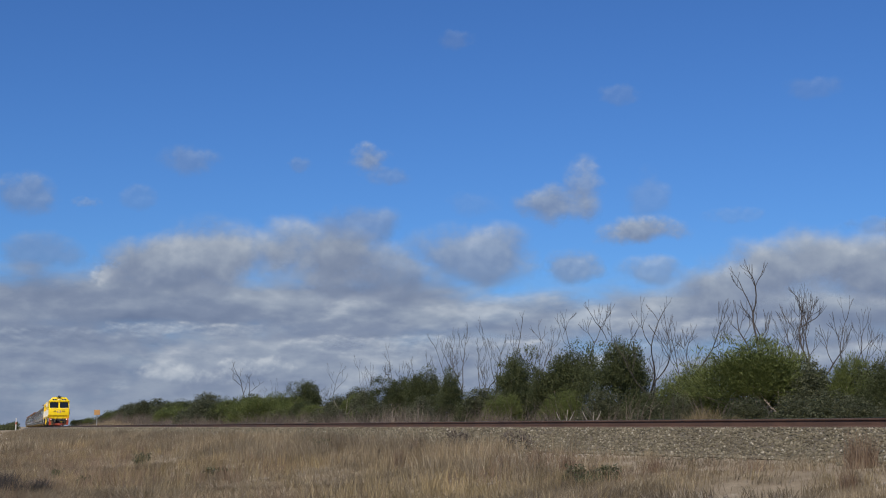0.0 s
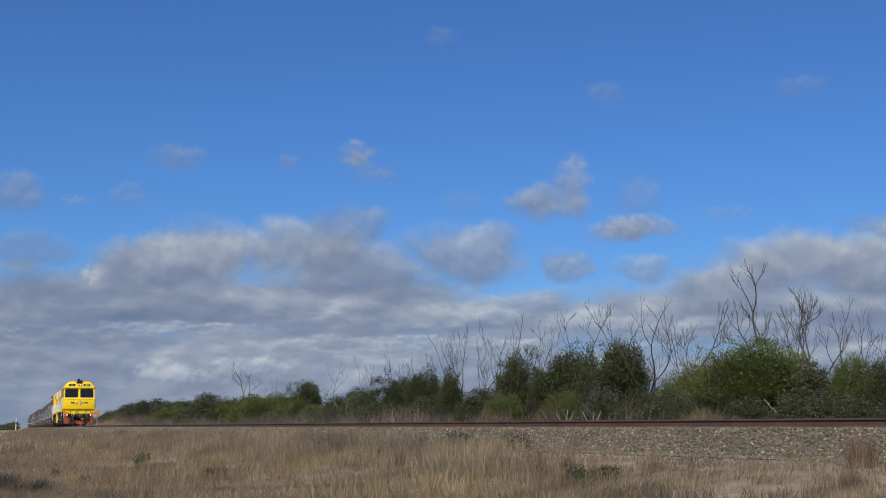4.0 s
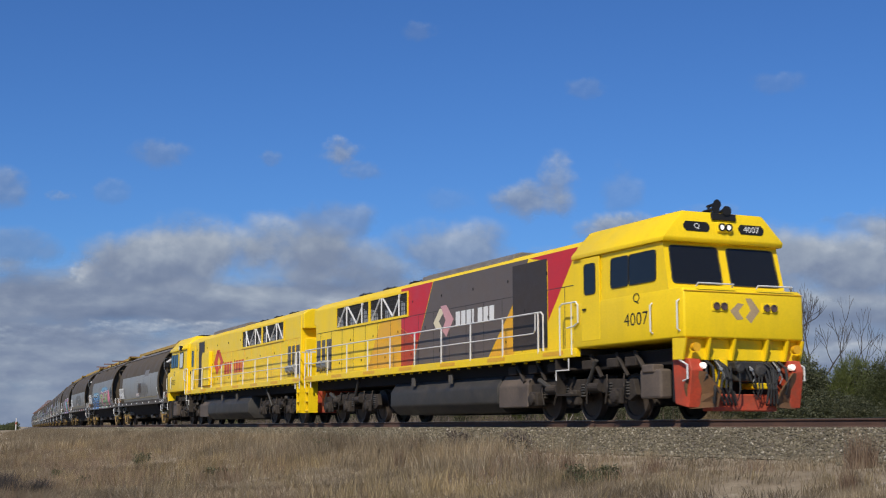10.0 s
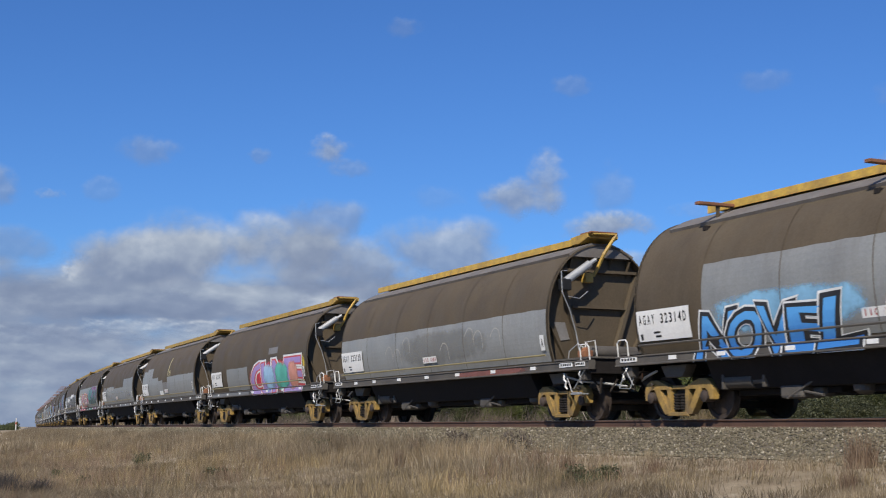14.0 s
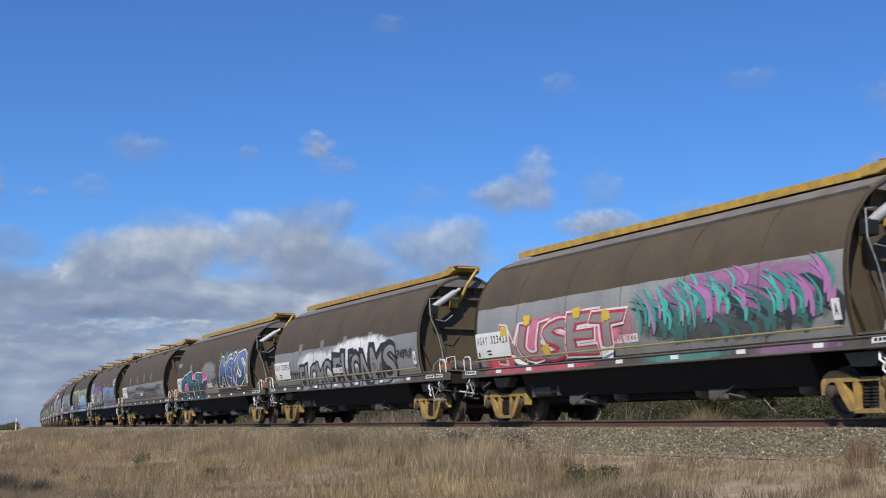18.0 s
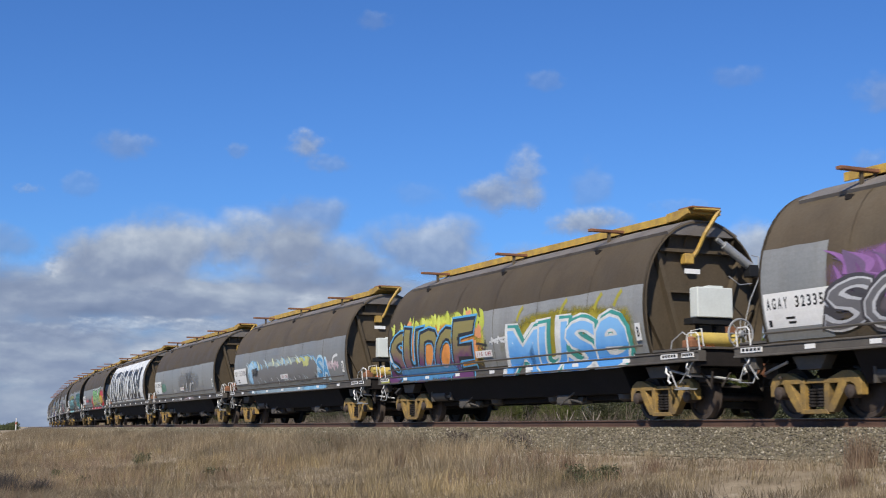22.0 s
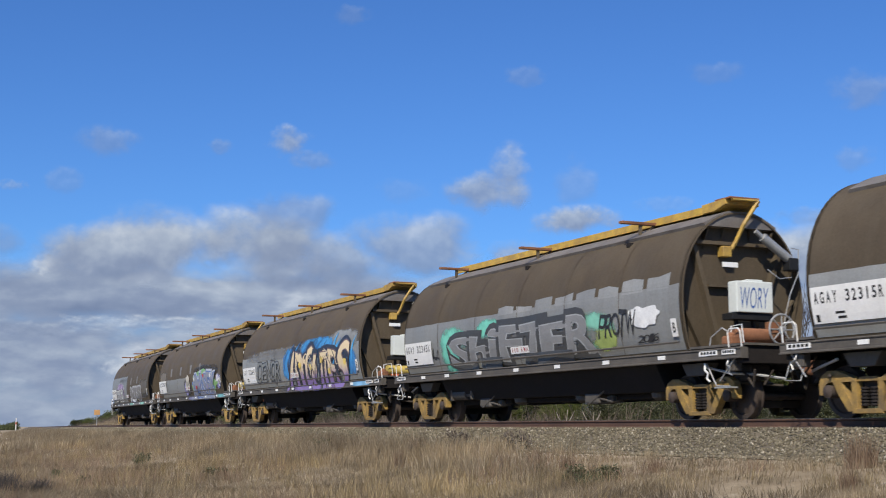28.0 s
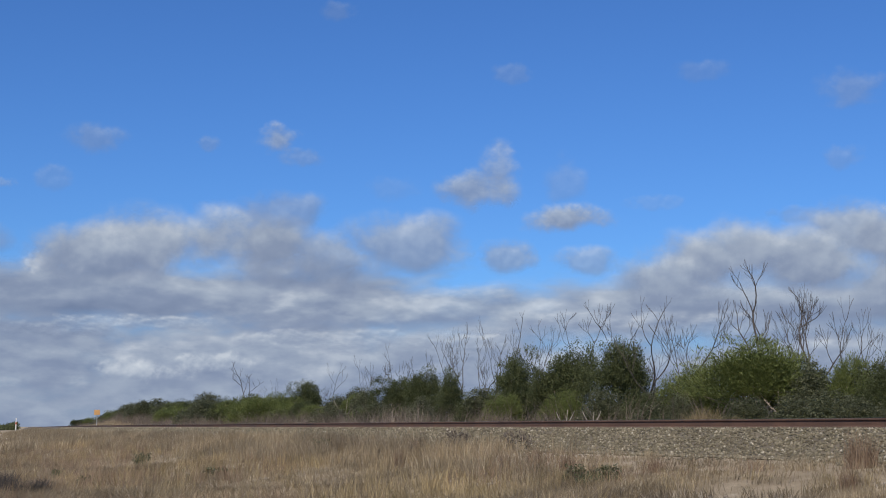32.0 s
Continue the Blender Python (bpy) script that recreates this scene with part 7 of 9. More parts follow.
        spikes(w, -1.9, -1.0, 1.75, 2.05, INK, 113, 0.05, 5)
        mist(w, -0.3, 6.3, 1.10, 2.62, (0.30, 0.25, 0.02), 1.0)
        mist(w, 0.0, 6.0, 1.3, 2.52, (0.30, 0.25, 0.02), 1.0, 0.008)
        for x in (0.8, 2.9, 4.4, 5.2):
            bm = nb()
            ribbon(bm, smooth_line([(x, 2.4), (x + 0.15, 2.6), (x + 0.3, 2.72)], 3), 0.10, on_side(0.009))
            part("graffiti", bm, paint((0.36, 0.32, 0.03)), w)
        sprayed(w, "MUSe", 0.3, 5.6, 1.10, 2.24, [(0.18, PALE), (0.14, (0.05, 0.30, 0.26), (0.10, 0.0)), (0.07, PALE), (0.0, fade_paint((0.10, 0.34, 0.74), (0.22, 0.48, 0.80), 1.2, 2.2))], 114, "sky blue bubble letters edged in white", wild=0.5, fat=0.09, overlap=0.05, eps=0.016)
        spikes(w, -0.6, 0.1, 1.88, 2.08, PALE, 115, 0.05, 4)
        sill_paint(w, -7.9, -7.3, (0.45, 0.45, 0.06))
    if _k == 12:
        mist(w, -5.4, -3.6, 1.42, 2.5, (0.30, 0.50, 0.66), 1.0)
        mist(w, -4.0, 3.0, 1.7, 2.4, (0.46, 0.54, 0.52), 0.7)
        mist(w, 0.2, 3.8, 1.42, 2.4, (0.28, 0.48, 0.66), 0.9)
        mist(w, 0.8, 3.2, 1.9, 2.35, (0.60, 0.60, 0.22), 0.8, 0.008)
        arcs(w, -5.2, 3.2, 1.9, 2.45, 34, [(0.50, 0.60, 0.64), (0.26, 0.46, 0.64), (0.60, 0.62, 0.40)], 121, 0.16, 0.010, 0.5)
        for q in range(11):
            x = -4.7 + 0.72 * q
            blot(w, "graffiti", x, x + 0.95, 1.43 + 0.10 * rng.random(), 2.0 + 0.25 * rng.random(), (0.175, 0.17, 0.165), rng, eps=0.019 + 0.0006 * q, label="painted-over grey graffiti with pale blue edges")
        arcs(w, -4.2, 3.4, 1.44, 1.75, 26, [PALE, (0.04, 0.04, 0.04), (0.5, 0.6, 0.64)], 122, 0.07, 0.028, 0.3)
        sprayed(w, "2olk", -4.5, -3.7, 1.86, 2.16, [(0.0, INK)], 123, "", fat=0.01, eps=0.03)
        sprayed(w, "SA", 3.5, 4.6, 1.5, 2.15, [(0.09, (0.44, 0.60, 0.70)), (0.0, (0.08, 0.30, 0.55))], 124, "blue letters", wild=1.0)
        spikes(w, 4.3, 5.5, 1.7, 2.1, (0.58, 0.44, 0.46), 125, 0.06, 8)
        bm = nb()
        ribbon(bm, smooth_line([(5.0, 1.9), (5.2, 2.15), (5.6, 2.2)], 4), 0.09, on_side(0.012))
        part("graffiti", bm, paint(PALE), w)
        mist(w, -5.8, 4.8, 1.10, 1.30, (0.30, 0.40, 0.46), 0.85, 0.01)
        mist(w, 1.6, 4.6, 1.10, 1.30, SKYB, 0.8, 0.012)
    if _k == 13:
        mist(w, -5.9, -4.3, 1.6, 2.1, (0.14, 0.36, 0.22), 0.5)
        mist(w, -1.6, 3.6, 1.5, 2.5, (0.19, 0.185, 0.18), 0.35)
        spikes(w, 0.7, 1.5, 1.8, 2.6, (0.09, 0.085, 0.08), 131, 0.04, 5, "faint dark scrawl")
        spikes(w, 0.9, 1.6, 1.7, 2.3, (0.10, 0.09, 0.085), 132, 0.04, 6)
        sprayed(w, "UUr", -0.2, 2.2, 1.48, 1.96, [(0.0, (0.38, 0.375, 0.36))], 133, "faint pale tag", fat=-0.01)
        bm = nb()
        ribbon(bm, smooth_line([(2.3, 1.7), (2.5, 1.86), (2.7, 1.7)], 4), 0.05, on_side(0.008))
        part("graffiti", bm, paint((0.15, 0.14, 0.13)), w)
        spikes(w, -2.2, -0.6, 1.14, 1.30, (0.40, 0.39, 0.38), 134, 0.03, 8)
        spikes(w, 0.2, 2.2, 1.14, 1.30, (0.40, 0.30, 0.30), 135, 0.03, 8)
        part("load_label", sheet_patch(-2.6, -1.9, 1.56, 1.72, 0.012), paint((0.36, 0.355, 0.34)), w)
    if _k == 14:
        part("mural_panel", sheet_patch(-7.30, 5.95, 1.42, 3.66, 0.006), paint((0.70, 0.70, 0.68)), w, "white painted mural panel")
        ink = paint((0.035, 0.032, 0.032))
        sprayed(w, "I", -6.90, -6.50, 1.47, 3.38, [(0.0, ink)], 140, "tall black mural letters", lean=0.08, wild=0.25, fat=0.0, overlap=-0.08)
        sprayed(w, "NSTANT", -6.22, -0.55, 1.47, 3.38, [(0.0, ink)], 141, "tall black mural letters", lean=0.08, wild=0.25, fat=0.06, overlap=-0.08)
        sprayed(w, "CRUSH!", -0.35, 5.0, 1.50, 3.36, [(0.0, ink)], 142, "tall black mural letters", lean=0.10, wild=0.25, fat=0.06, overlap=-0.08)
        arcs(w, -6.6, 5.0, 1.6, 3.3, 34, [(0.62, 0.62, 0.60)], 143, 0.04, 0.030, -0.3)
    if _k == 15:
        mist(w, -1.8, 1.0, 1.10, 2.2, (0.52, 0.05, 0.06), 1.0)
        mist(w, 3.4, 6.36, 1.10, 2.5, (0.54, 0.04, 0.05), 1.0)
        mist(w, 3.4, 5.6, 1.42, 2.1, (0.70, 0.46, 0.06), 0.8, 0.009)
        sprayed(w, "BENK", -0.2, 4.4, 1.42, 2.48, [(0.15, PALE), (0.10, (0.05, 0.15, 0.05)), (0.0, fade_paint((0.44, 0.44, 0.10), (0.20, 0.44, 0.14), 1.4, 2.3))], 151, "red and green graffiti letters", wild=0.9, fat=0.08, overlap=0.3)
        spikes(w, -5.4, -3.8, 1.62, 2.0, (0.50, 0.10, 0.12), 152, 0.09, 5)
        spikes(w, -3.8, -2.2, 1.62, 2.0, (0.08, 0.07, 0.07), 153, 0.07, 6)
        mist(w, -1.6, 6.3, 1.10, 1.30, (0.42, 0.05, 0.06), 0.9, 0.01)
        bm = nb()
        bm.faces.new([bm.verts.new((6.116, y, z)) for y, z in ((-1.40, 2.3), (-1.12, 3.30), (-0.46, 1.46), (-1.32, 1.46))])
        part("painted_field", bm, G, w, "pale grey painted end sheet")
    if _k == 16:
        for x in range(14):
            xa = -5.5 + 0.85 * x
            part("painted_band", sheet_patch(xa, xa + 0.45 + 0.3 * rng.random(), 2.60, 2.70 + 0.14 * rng.random(), 0.0036, ragged=0.03, rng=rng), G, w)
        mist(w, -5.5, 0.6, 1.3, 2.5, (0.06, 0.07, 0.065), 1.0)
        mist(w, -5.2, 0.4, 1.9, 2.62, (0.34, 0.36, 0.14), 0.6, 0.008)
        sprayed(w, "BOFIS", -5.1, -0.3, 1.42, 2.16, [(0.09, INK), (0.0, fade_paint((0.09, 0.28, 0.28), (0.18, 0.42, 0.42), 1.4, 2.2))], 161, "teal graffiti letters edged in black", wild=0.8, fat=0.09, overlap=0.3)
        mist(w, -5.0, 0.6, 1.10, 1.30, (0.20, 0.46, 0.46), 1.0, 0.01)
        mist(w, 0.2, 2.4, 1.5, 2.3, (0.15, 0.13, 0.11), 0.8)
        sprayed(w, "TUS", 2.75, 6.1, 1.44, 2.52, [(0.20, (0.50, 0.50, 0.50)), (0.17, (0.02, 0.10, 0.095)), (0.06, (0.012, 0.04, 0.04)), (0.0, fade_paint((0.02, 0.26, 0.22), (0.03, 0.14, 0.13), 1.5, 2.6))], 162, "dark teal block letters edged in white", wild=0.7, fat=0.13, overlap=0.35)
        spikes(w, -7.1, -6.0, 2.3, 2.6, (0.06, 0.06, 0.06), 163, 0.04, 5)
    if _k == 17:
        for x0, x1, zz in ((-4.5, 0.48, 2.78), (3.7, 6.30, 2.84)):
            part("painted_band", sheet_patch(x0, x1, 2.40, zz, 0.0035, ragged=0.02, rng=rng), G, w, "stepped grey painted patch")
        mist(w, -4.5, 0.4, 2.3, 2.8, (0.34, 0.34, 0.33), 0.6)
        mist(w, 3.8, 6.2, 2.3, 2.7, (0.42, 0.42, 0.41), 0.7)
        mist(w, -4.6, -3.4, 1.10, 1.9, (0.68, 0.18, 0.26), 0.9)
        mist(w, -1.4, 0.3, 1.10, 2.2, (0.68, 0.20, 0.28), 0.9)
        for x in (-3.5, -2.2):
            spikes(w, x, x + 0.4, 2.1, 2.35, (0.68, 0.16, 0.24), int(170 - x), 0.05, 2)
        sprayed(w, "KYZR", -4.1, -0.6, 1.12, 2.14, [(0.10, INK), (0.05, (0.34, 0.34, 0.33)), (0.0, (0.10, 0.10, 0.10))], 171, "black and grey tag letters", wild=1.0, fat=0.02, overlap=0.2)
        spikes(w, -0.2, 1.2, 1.55, 2.2, (0.36, 0.36, 0.35), 172, 0.06, 5)
        sprayed(w, "iRODS", 1.5, 4.2, 1.60, 2.06, [(0.02, INK)], 173, "black scrawled tag", wild=1.0, fat=0.0)
        sprayed(w, "RAPPY", -0.6, 0.3, 2.0, 2.14, [(0.0, INK)], 174, "", wild=0.5, fat=0.0)
    if _k == 18:
        for x in range(8):
            xa = -1.5 + 0.95 * x
            part("painted_band", sheet_patch(xa, xa + 0.8, 2.60, 2.70 + 0.02 * x + 0.10 * rng.random(), 0.0036, ragged=0.04, rng=rng), G, w)
        mist(w, -5.0, -3.2, 1.2, 2.55, (0.16, 0.52, 0.40), 1.0)
        mist(w, -2.8, -1.2, 1.9, 2.6, (0.16, 0.52, 0.40), 1.0)
        mist(w, 1.3, 4.0, 1.44, 2.4, (0.20, 0.50, 0.38), 0.9)
        mist(w, 2.9, 4.0, 1.44, 2.0, (0.36, 0.44, 0.12), 0.8, 0.008)
        mist(w, -4.4, 3.6, 1.44, 2.2, (0.17, 0.165, 0.16), 0.9, 0.010)
        sprayed(w, "ShiFTER", -4.2, 3.1, 1.44, 2.22, [(0.14, (0.05, 0.05, 0.05), (-0.05, 0.04)), (0.03, (0.32, 0.33, 0.33)), (0.0, (0.21, 0.21, 0.21))], 181, "grey letters with mint green edges", wild=0.9, fat=0.07, eps=0.016, lift=0.1)
        sprayed(w, "PROTW", 3.3, 4.7, 1.74, 2.30, [(0.0, INK)], 182, "", wild=0.9, fat=0.0)
        blot(w, "graffiti", 4.5, 5.6, 1.88, 2.32, (0.74, 0.74, 0.73), rng, eps=0.022, label="white painted blot")
        sprayed(w, "2016", 4.75, 5.5, 1.56, 1.74, [(0.0, INK)], 183, "", wild=0.6, fat=0.0)
        spikes(w, -6.2, -5.2, 1.5, 2.2, INK, 184, 0.045, 4)
    if _k == 19:
        mist(w, 3.0, 6.35, 2.3, 3.05, (0.24, 0.245, 0.24), 0.95, 0.0045)
        mist(w, -7.2, 2.5, 2.3, 2.8, (0.23, 0.23, 0.225), 0.6, 0.0045)
        sprayed(w, "DENOR", -5.1, -2.1, 1.56, 2.36, [(0.035, INK), (0.0, (0.20, 0.205, 0.20))], 191, "black outlined letters", wild=0.9, fat=0.02)
        mist(w, -1.9, 0.2, 1.42, 2.75, (0.05, 0.26, 0.58), 0.95)
        mist(w, 0.0, 4.2, 2.2, 2.95, (0.06, 0.28, 0.58), 0.85)
        mist(w, 4.2, 6.2, 1.42, 2.4, (0.05, 0.24, 0.55), 0.9)
        arcs(w, -1.8, 6.2, 1.5, 2.95, 40, [(0.06, 0.32, 0.64), (0.03, 0.05, 0.09), (0.03, 0.12, 0.30)], 192, 0.20, 0.010, -0.7)
        sprayed(w, "AmOUTPS", -0.9, 5.2, 1.12, 2.52, [(0.14, (0.025, 0.03, 0.05), (-0.05, 0.04)), (0.05, (0.16, 0.10, 0.10)), (0.0, fade_paint((0.25, 0.17, 0.42), (0.70, 0.56, 0.34), 1.3, 2.1))], 193, "cream and violet graffiti letters with blue shadow", wild=1.0, fat=0.10, overlap=0.45, lean=0.3, eps=0.018)
        for x, z in ((0.2, 1.9), (1.4, 1.8), (2.6, 2.0), (3.3, 1.6), (4.9, 1.85)):
            blot(w, "graffiti", x, x + 0.28, z, z + 0.22, (0.72, 0.54, 0.12), rng, eps=0.046)
        arcs(w, -0.5, 5.0, 1.6, 2.5, 22, [(0.78, 0.66, 0.50), (0.06, 0.05, 0.08)], 194, 0.06, 0.048, 0.5)
        mist(w, -0.8, 4.8, 1.10, 1.30, (0.24, 0.17, 0.40), 0.9, 0.03)
        mist(w, 5.4, 7.4, 1.10, 1.30, SKYB, 0.8, 0.03)
    if _k == 20:
        mist(w, -1.3, 0.4, 1.3, 2.2, (0.05, 0.05, 0.07), 0.9)
        mist(w, -1.2, -0.4, 1.3, 2.0, (0.28, 0.26, 0.52), 0.9, 0.008)
        mist(w, 0.6, 6.1, 2.0, 2.7, (0.04, 0.04, 0.045), 0.6)
        blot(w, "graffiti", 0.55, 5.5, 1.35, 2.44, (0.20, 0.40, 0.14), rng, eps=0.009)
        blot(w, "graffiti", 0.75, 5.2, 1.36, 2.30, (0.10, 0.20, 0.46), rng, eps=0.012)
        sprayed(w, "AMUSEK", 0.7, 5.2, 1.14, 2.30, [(0.10, (0.46, 0.48, 0.54), (0.03, 0.03)), (0.05, (0.07, 0.14, 0.36)), (0.0, (0.25, 0.26, 0.31))], 201, "blue grey graffiti with green edges", wild=0.9, fat=0.10, overlap=0.5, eps=0.016)
        for x, z, c in ((1.4, 1.6, (0.5, 0.03, 0.05)), (2.9, 2.1, (0.5, 0.03, 0.05)), (2.1, 1.7, (0.26, 0.25, 0.50)), (3.6, 1.6, (0.26, 0.25, 0.50)), (4.3, 2.05, PALE), (1.0, 2.0, PALE)):
            blot(w, "graffiti", x, x + 0.30, z, z + 0.16, c, rng, eps=0.040)
        mist(w, 5.4, 6.3, 1.5, 2.2, (0.26, 0.25, 0.50), 0.95)
        spikes(w, 5.5, 6.2, 1.7, 2.2, PALE, 202, 0.06, 3)
        blot(w, "graffiti", -0.75, 0.12, 1.56, 2.30, (0.56, 0.52, 0.44), rng, eps=0.03, label="pale oval blot")
        bm = nb()
        ribbon(bm, smooth_line([(-0.55, 1.7), (-0.4, 2.0), (-0.25, 1.75), (-0.1, 2.0), (0.0, 1.7)], 4), 0.05, on_side(0.036))
        part("graffiti", bm, paint(INK), w)
        mist(w, -0.6, 6.0, 1.10, 1.30, (0.20, 0.20, 0.34), 0.8, 0.01)
        mist(w, 5.4, 7.4, 1.10, 1.30, (0.20, 0.50, 0.54), 0.8, 0.01)
        mist(w, -7.2, -5.4, 2.1, 2.7, (0.20, 0.175, 0.14), 0.8)
    if _k == 21:
        mist(w, -5.4, -2.2, 1.44, 2.6, (0.36, 0.26, 0.42), 0.85)
        arcs(w, -5.2, -2.4, 1.9, 2.5, 16, [PALE, (0.40, 0.30, 0.46)], 211, 0.10, 0.010, -0.4)
        sprayed(w, "DK8", -5.7, -2.8, 1.44, 2.10, [(0.09, (0.06, 0.06, 0.06)), (0.05, PALE), (0.0, (0.27, 0.27, 0.27))], 212, "grey bubble letters edged in white and black", wild=0.9, fat=0.09, overlap=0.25)
        spikes(w, -4.2, -1.6, 2.55, 2.85, (0.12, 0.12, 0.12), 213, 0.05, 8)
        sprayed(w, "NTS", 0.15, 3.9, 1.44, 2.14, [(0.13, (0.50, 0.50, 0.50)), (0.09, PATCH_GREY), (0.07, (0.50, 0.50, 0.50)), (0.045, PATCH_GREY)], 214, "flat grey letters with white outlines", wild=0.6, fat=0.12, overlap=0.1)
        mist(w, 3.0, 6.3, 1.6, 2.6, (0.15, 0.135, 0.11), 0.7, 0.004)
        spikes(w, 4.3, 5.8, 1.5, 1.72, (0.03, 0.03, 0.03), 215, 0.04, 9)
        for x in range(4):
            bm = nb()
            xa = -0.9 + 2.3 * x
            ribbon(bm, [(xa, 2.0), (xa + 0.02, 2.5), (xa + 0.05, 2.9)], 0.03, on_side(0.005))
            part("scratch", bm, paint((0.30, 0.28, 0.24)), w)
        mist(w, 0.0, 1.4, 1.10, 1.30, (0.22, 0.46, 0.38), 0.9, 0.01)
        mist(w, 3.6, 5.2, 1.10, 1.30, (0.26, 0.52, 0.44), 1.0, 0.01)
        mist(w, -5.6, 6.0, 1.10, 1.30, (0.22, 0.215, 0.21), 0.7, 0.006)


# ---- plants ----
LEAF_LIGHT = island("light_green_leaves", [(0, (0.074, 0.088, 0.019)), (0.5, (0.112, 0.136, 0.030)), (1, (0.150, 0.172, 0.046))], 0.7, 0.3)
LEAF_DARK = island("dark_green_leaves", [(0, (0.036, 0.044, 0.012)), (0.5, (0.056, 0.068, 0.018)), (1, (0.084, 0.096, 0.030))], 0.7, 0.25)
LEAF_GREY = island("grey_green_leaves", [(0, (0.044, 0.050, 0.021)), (0.5, (0.076, 0.083, 0.036)), (0.93, (0.112, 0.118, 0.056)), (1, (0.19, 0.19, 0.11))], 0.6, 0.25)
TWIG = surface("grey_dead_wood", (0.048, 0.040, 0.035), 0.9, vary=0.4, coarse=1.2, bump=0.3)
STEM = surface("pale_bush_stem", (0.27, 0.225, 0.175), 0.9, vary=0.35, coarse=3, bump=0.3)
PALE_WOOD = surface("bleached_wood", (0.27, 0.235, 0.19), 0.9, vary=0.25, coarse=3, bump=0.3)
STRAW = island("dry_straw", patches=True, stops=[(0, (0.13, 0.098, 0.060)), (0.3, (0.185, 0.142, 0.088)), (0.65, (0.245, 0.192, 0.122)), (0.9, (0.31, 0.255, 0.17)), (1, (0.42, 0.36, 0.26))], rough=0.8, translucent=0.25)
GOLDEN = island("golden_straw", patches=True, stops=[(0, (0.15, 0.110, 0.052)), (0.5, (0.27, 0.205, 0.104)), (1, (0.42, 0.335, 0.19))], rough=0.8, translucent=0.3)
REDDISH = island("reddish_straw", [(0, (0.105, 0.068, 0.042)), (0.5, (0.19, 0.125, 0.080)), (1, (0.29, 0.205, 0.135))], 0.85, 0.2)
BRUSH = island("dead_brush", [(0, (0.06, 0.047, 0.037)), (0.5, (0.115, 0.090, 0.070)), (1, (0.20, 0.16, 0.125))], 0.9, 0.1)


def leaves(rng, centres, radius, per, size, slim):
    """Small leaf blades strewn round clump centres, as quads."""
    k = len(centres)
    n = k * per
    c = np.repeat(centres, per, 0)
    d = rng.normal(size=(n, 3))
    d /= np.linalg.norm(d, axis=1)[:, None]
    p = c + d * (rng.random((n, 1)) ** 0.45) * np.repeat(radius, per)[:, None]
    a = rng.normal(size=(n, 3)) + np.array([0, 0, 0.5])
    a /= np.linalg.norm(a, axis=1)[:, None]
    b = np.cross(a, rng.normal(size=(n, 3)))
    b /= np.linalg.norm(b, axis=1)[:, None]
    ln = size * rng.uniform(0.6, 1.3, (n, 1))
    a, b = a * ln, b * ln * slim
    v = np.stack([p - a, p + b * 0.9, p + a, p - b * 0.9], 1).reshape(-1, 3)
    return v, np.arange(n * 4).reshape(-1, 4)


def bush_meshes(seed, kind):
    """A bush one metre high and 0.8 m wide: pale stems under a lobed crown of fine sprays."""
    rng = np.random.default_rng(seed)
    n = (1150, 900, 560)[kind]
    low = (0.22, 0.14, 0.02)[kind]
    k = (11, 8, 9)[kind]
    # lobes share out a dome; each is a small dome of its own
    la, lr = rng.uniform(0, 6.283, k), np.sqrt(rng.random(k)) * (0.30, 0.25, 0.30)[kind]
    lobes = np.stack([np.cos(la) * lr, np.sin(la) * lr, low + (0.90 - low) * (1 - (lr / 0.46) ** 3) * rng.uniform(0.45, 0.80, k)], 1)
    lobes[0] = (0, 0, 0.70)
    size = rng.uniform(0.15, 0.23, k)
    own = rng.integers(k, size=n)
    d = rng.normal(size=(n, 3))
    d /= np.linalg.norm(d, axis=1)[:, None]
    d[:, 2] = np.where(d[:, 2] < -0.25, -0.5 * d[:, 2], d[:, 2])
    r = np.where(rng.random(n) < 0.86, rng.uniform(0.72, 1.05, n), rng.random(n) ** 0.5)[:, None]
    c = lobes[own] + d * r * size[own][:, None] * np.array([1.0, 1.0, 1.15])
    c[:, 2] = np.clip(low + (c[:, 2] - c[:, 2].min()) / (c[:, 2].max() - c[:, 2].min()) * (0.97 - low), 0.02, 1)
    per = (34, 36, 40)[kind]
    m = n * per
    out = np.repeat(d, per, 0)
    p = np.repeat(c, per, 0) + rng.normal(size=(m, 3)) * (0.026, 0.024, 0.030)[kind]
    a = out * (0.75, 0.5, 0.2)[kind] + np.array([0, 0, (0.7, 0.4, 0.2)[kind]]) + rng.normal(size=(m, 3)) * (0.42, 0.55, 0.8)[kind]
    a /= np.linalg.norm(a, axis=1)[:, None]
    b = np.cross(a, rng.normal(size=(m, 3)))
    b /= np.linalg.norm(b, axis=1)[:, None]
    ln = (0.0165, 0.0115, 0.0130)[kind] * rng.uniform(0.6, 1.3, (m, 1))
    a, b = a * ln, b * ln * (0.16, 0.34, 0.50)[kind]
    v = np.stack([p - a, p + b, p + a, p - b], 1).reshape(-1, 3)
    f = np.arange(m * 4).reshape(-1, 4)
    bm = nb()
    for _ in range((26, 16, 8)[kind]):
        q = Vector(c[rng.integers(n)]) * 0.9
        w = (0.26, 0.14, 0.2)[kind]
        b0 = Vector((rng.uniform(-w, w), rng.uniform(-w, w), 0))
        mid = b0.lerp(q, 0.55) + Vector((rng.uniform(-0.04, 0.04), rng.uniform(-0.04, 0.04), 0.02))
        rod(bm, b0, mid, 0.0085, 5, 0.006)
        rod(bm, mid, q, 0.006, 4, 0.002)
    return v, f, bm


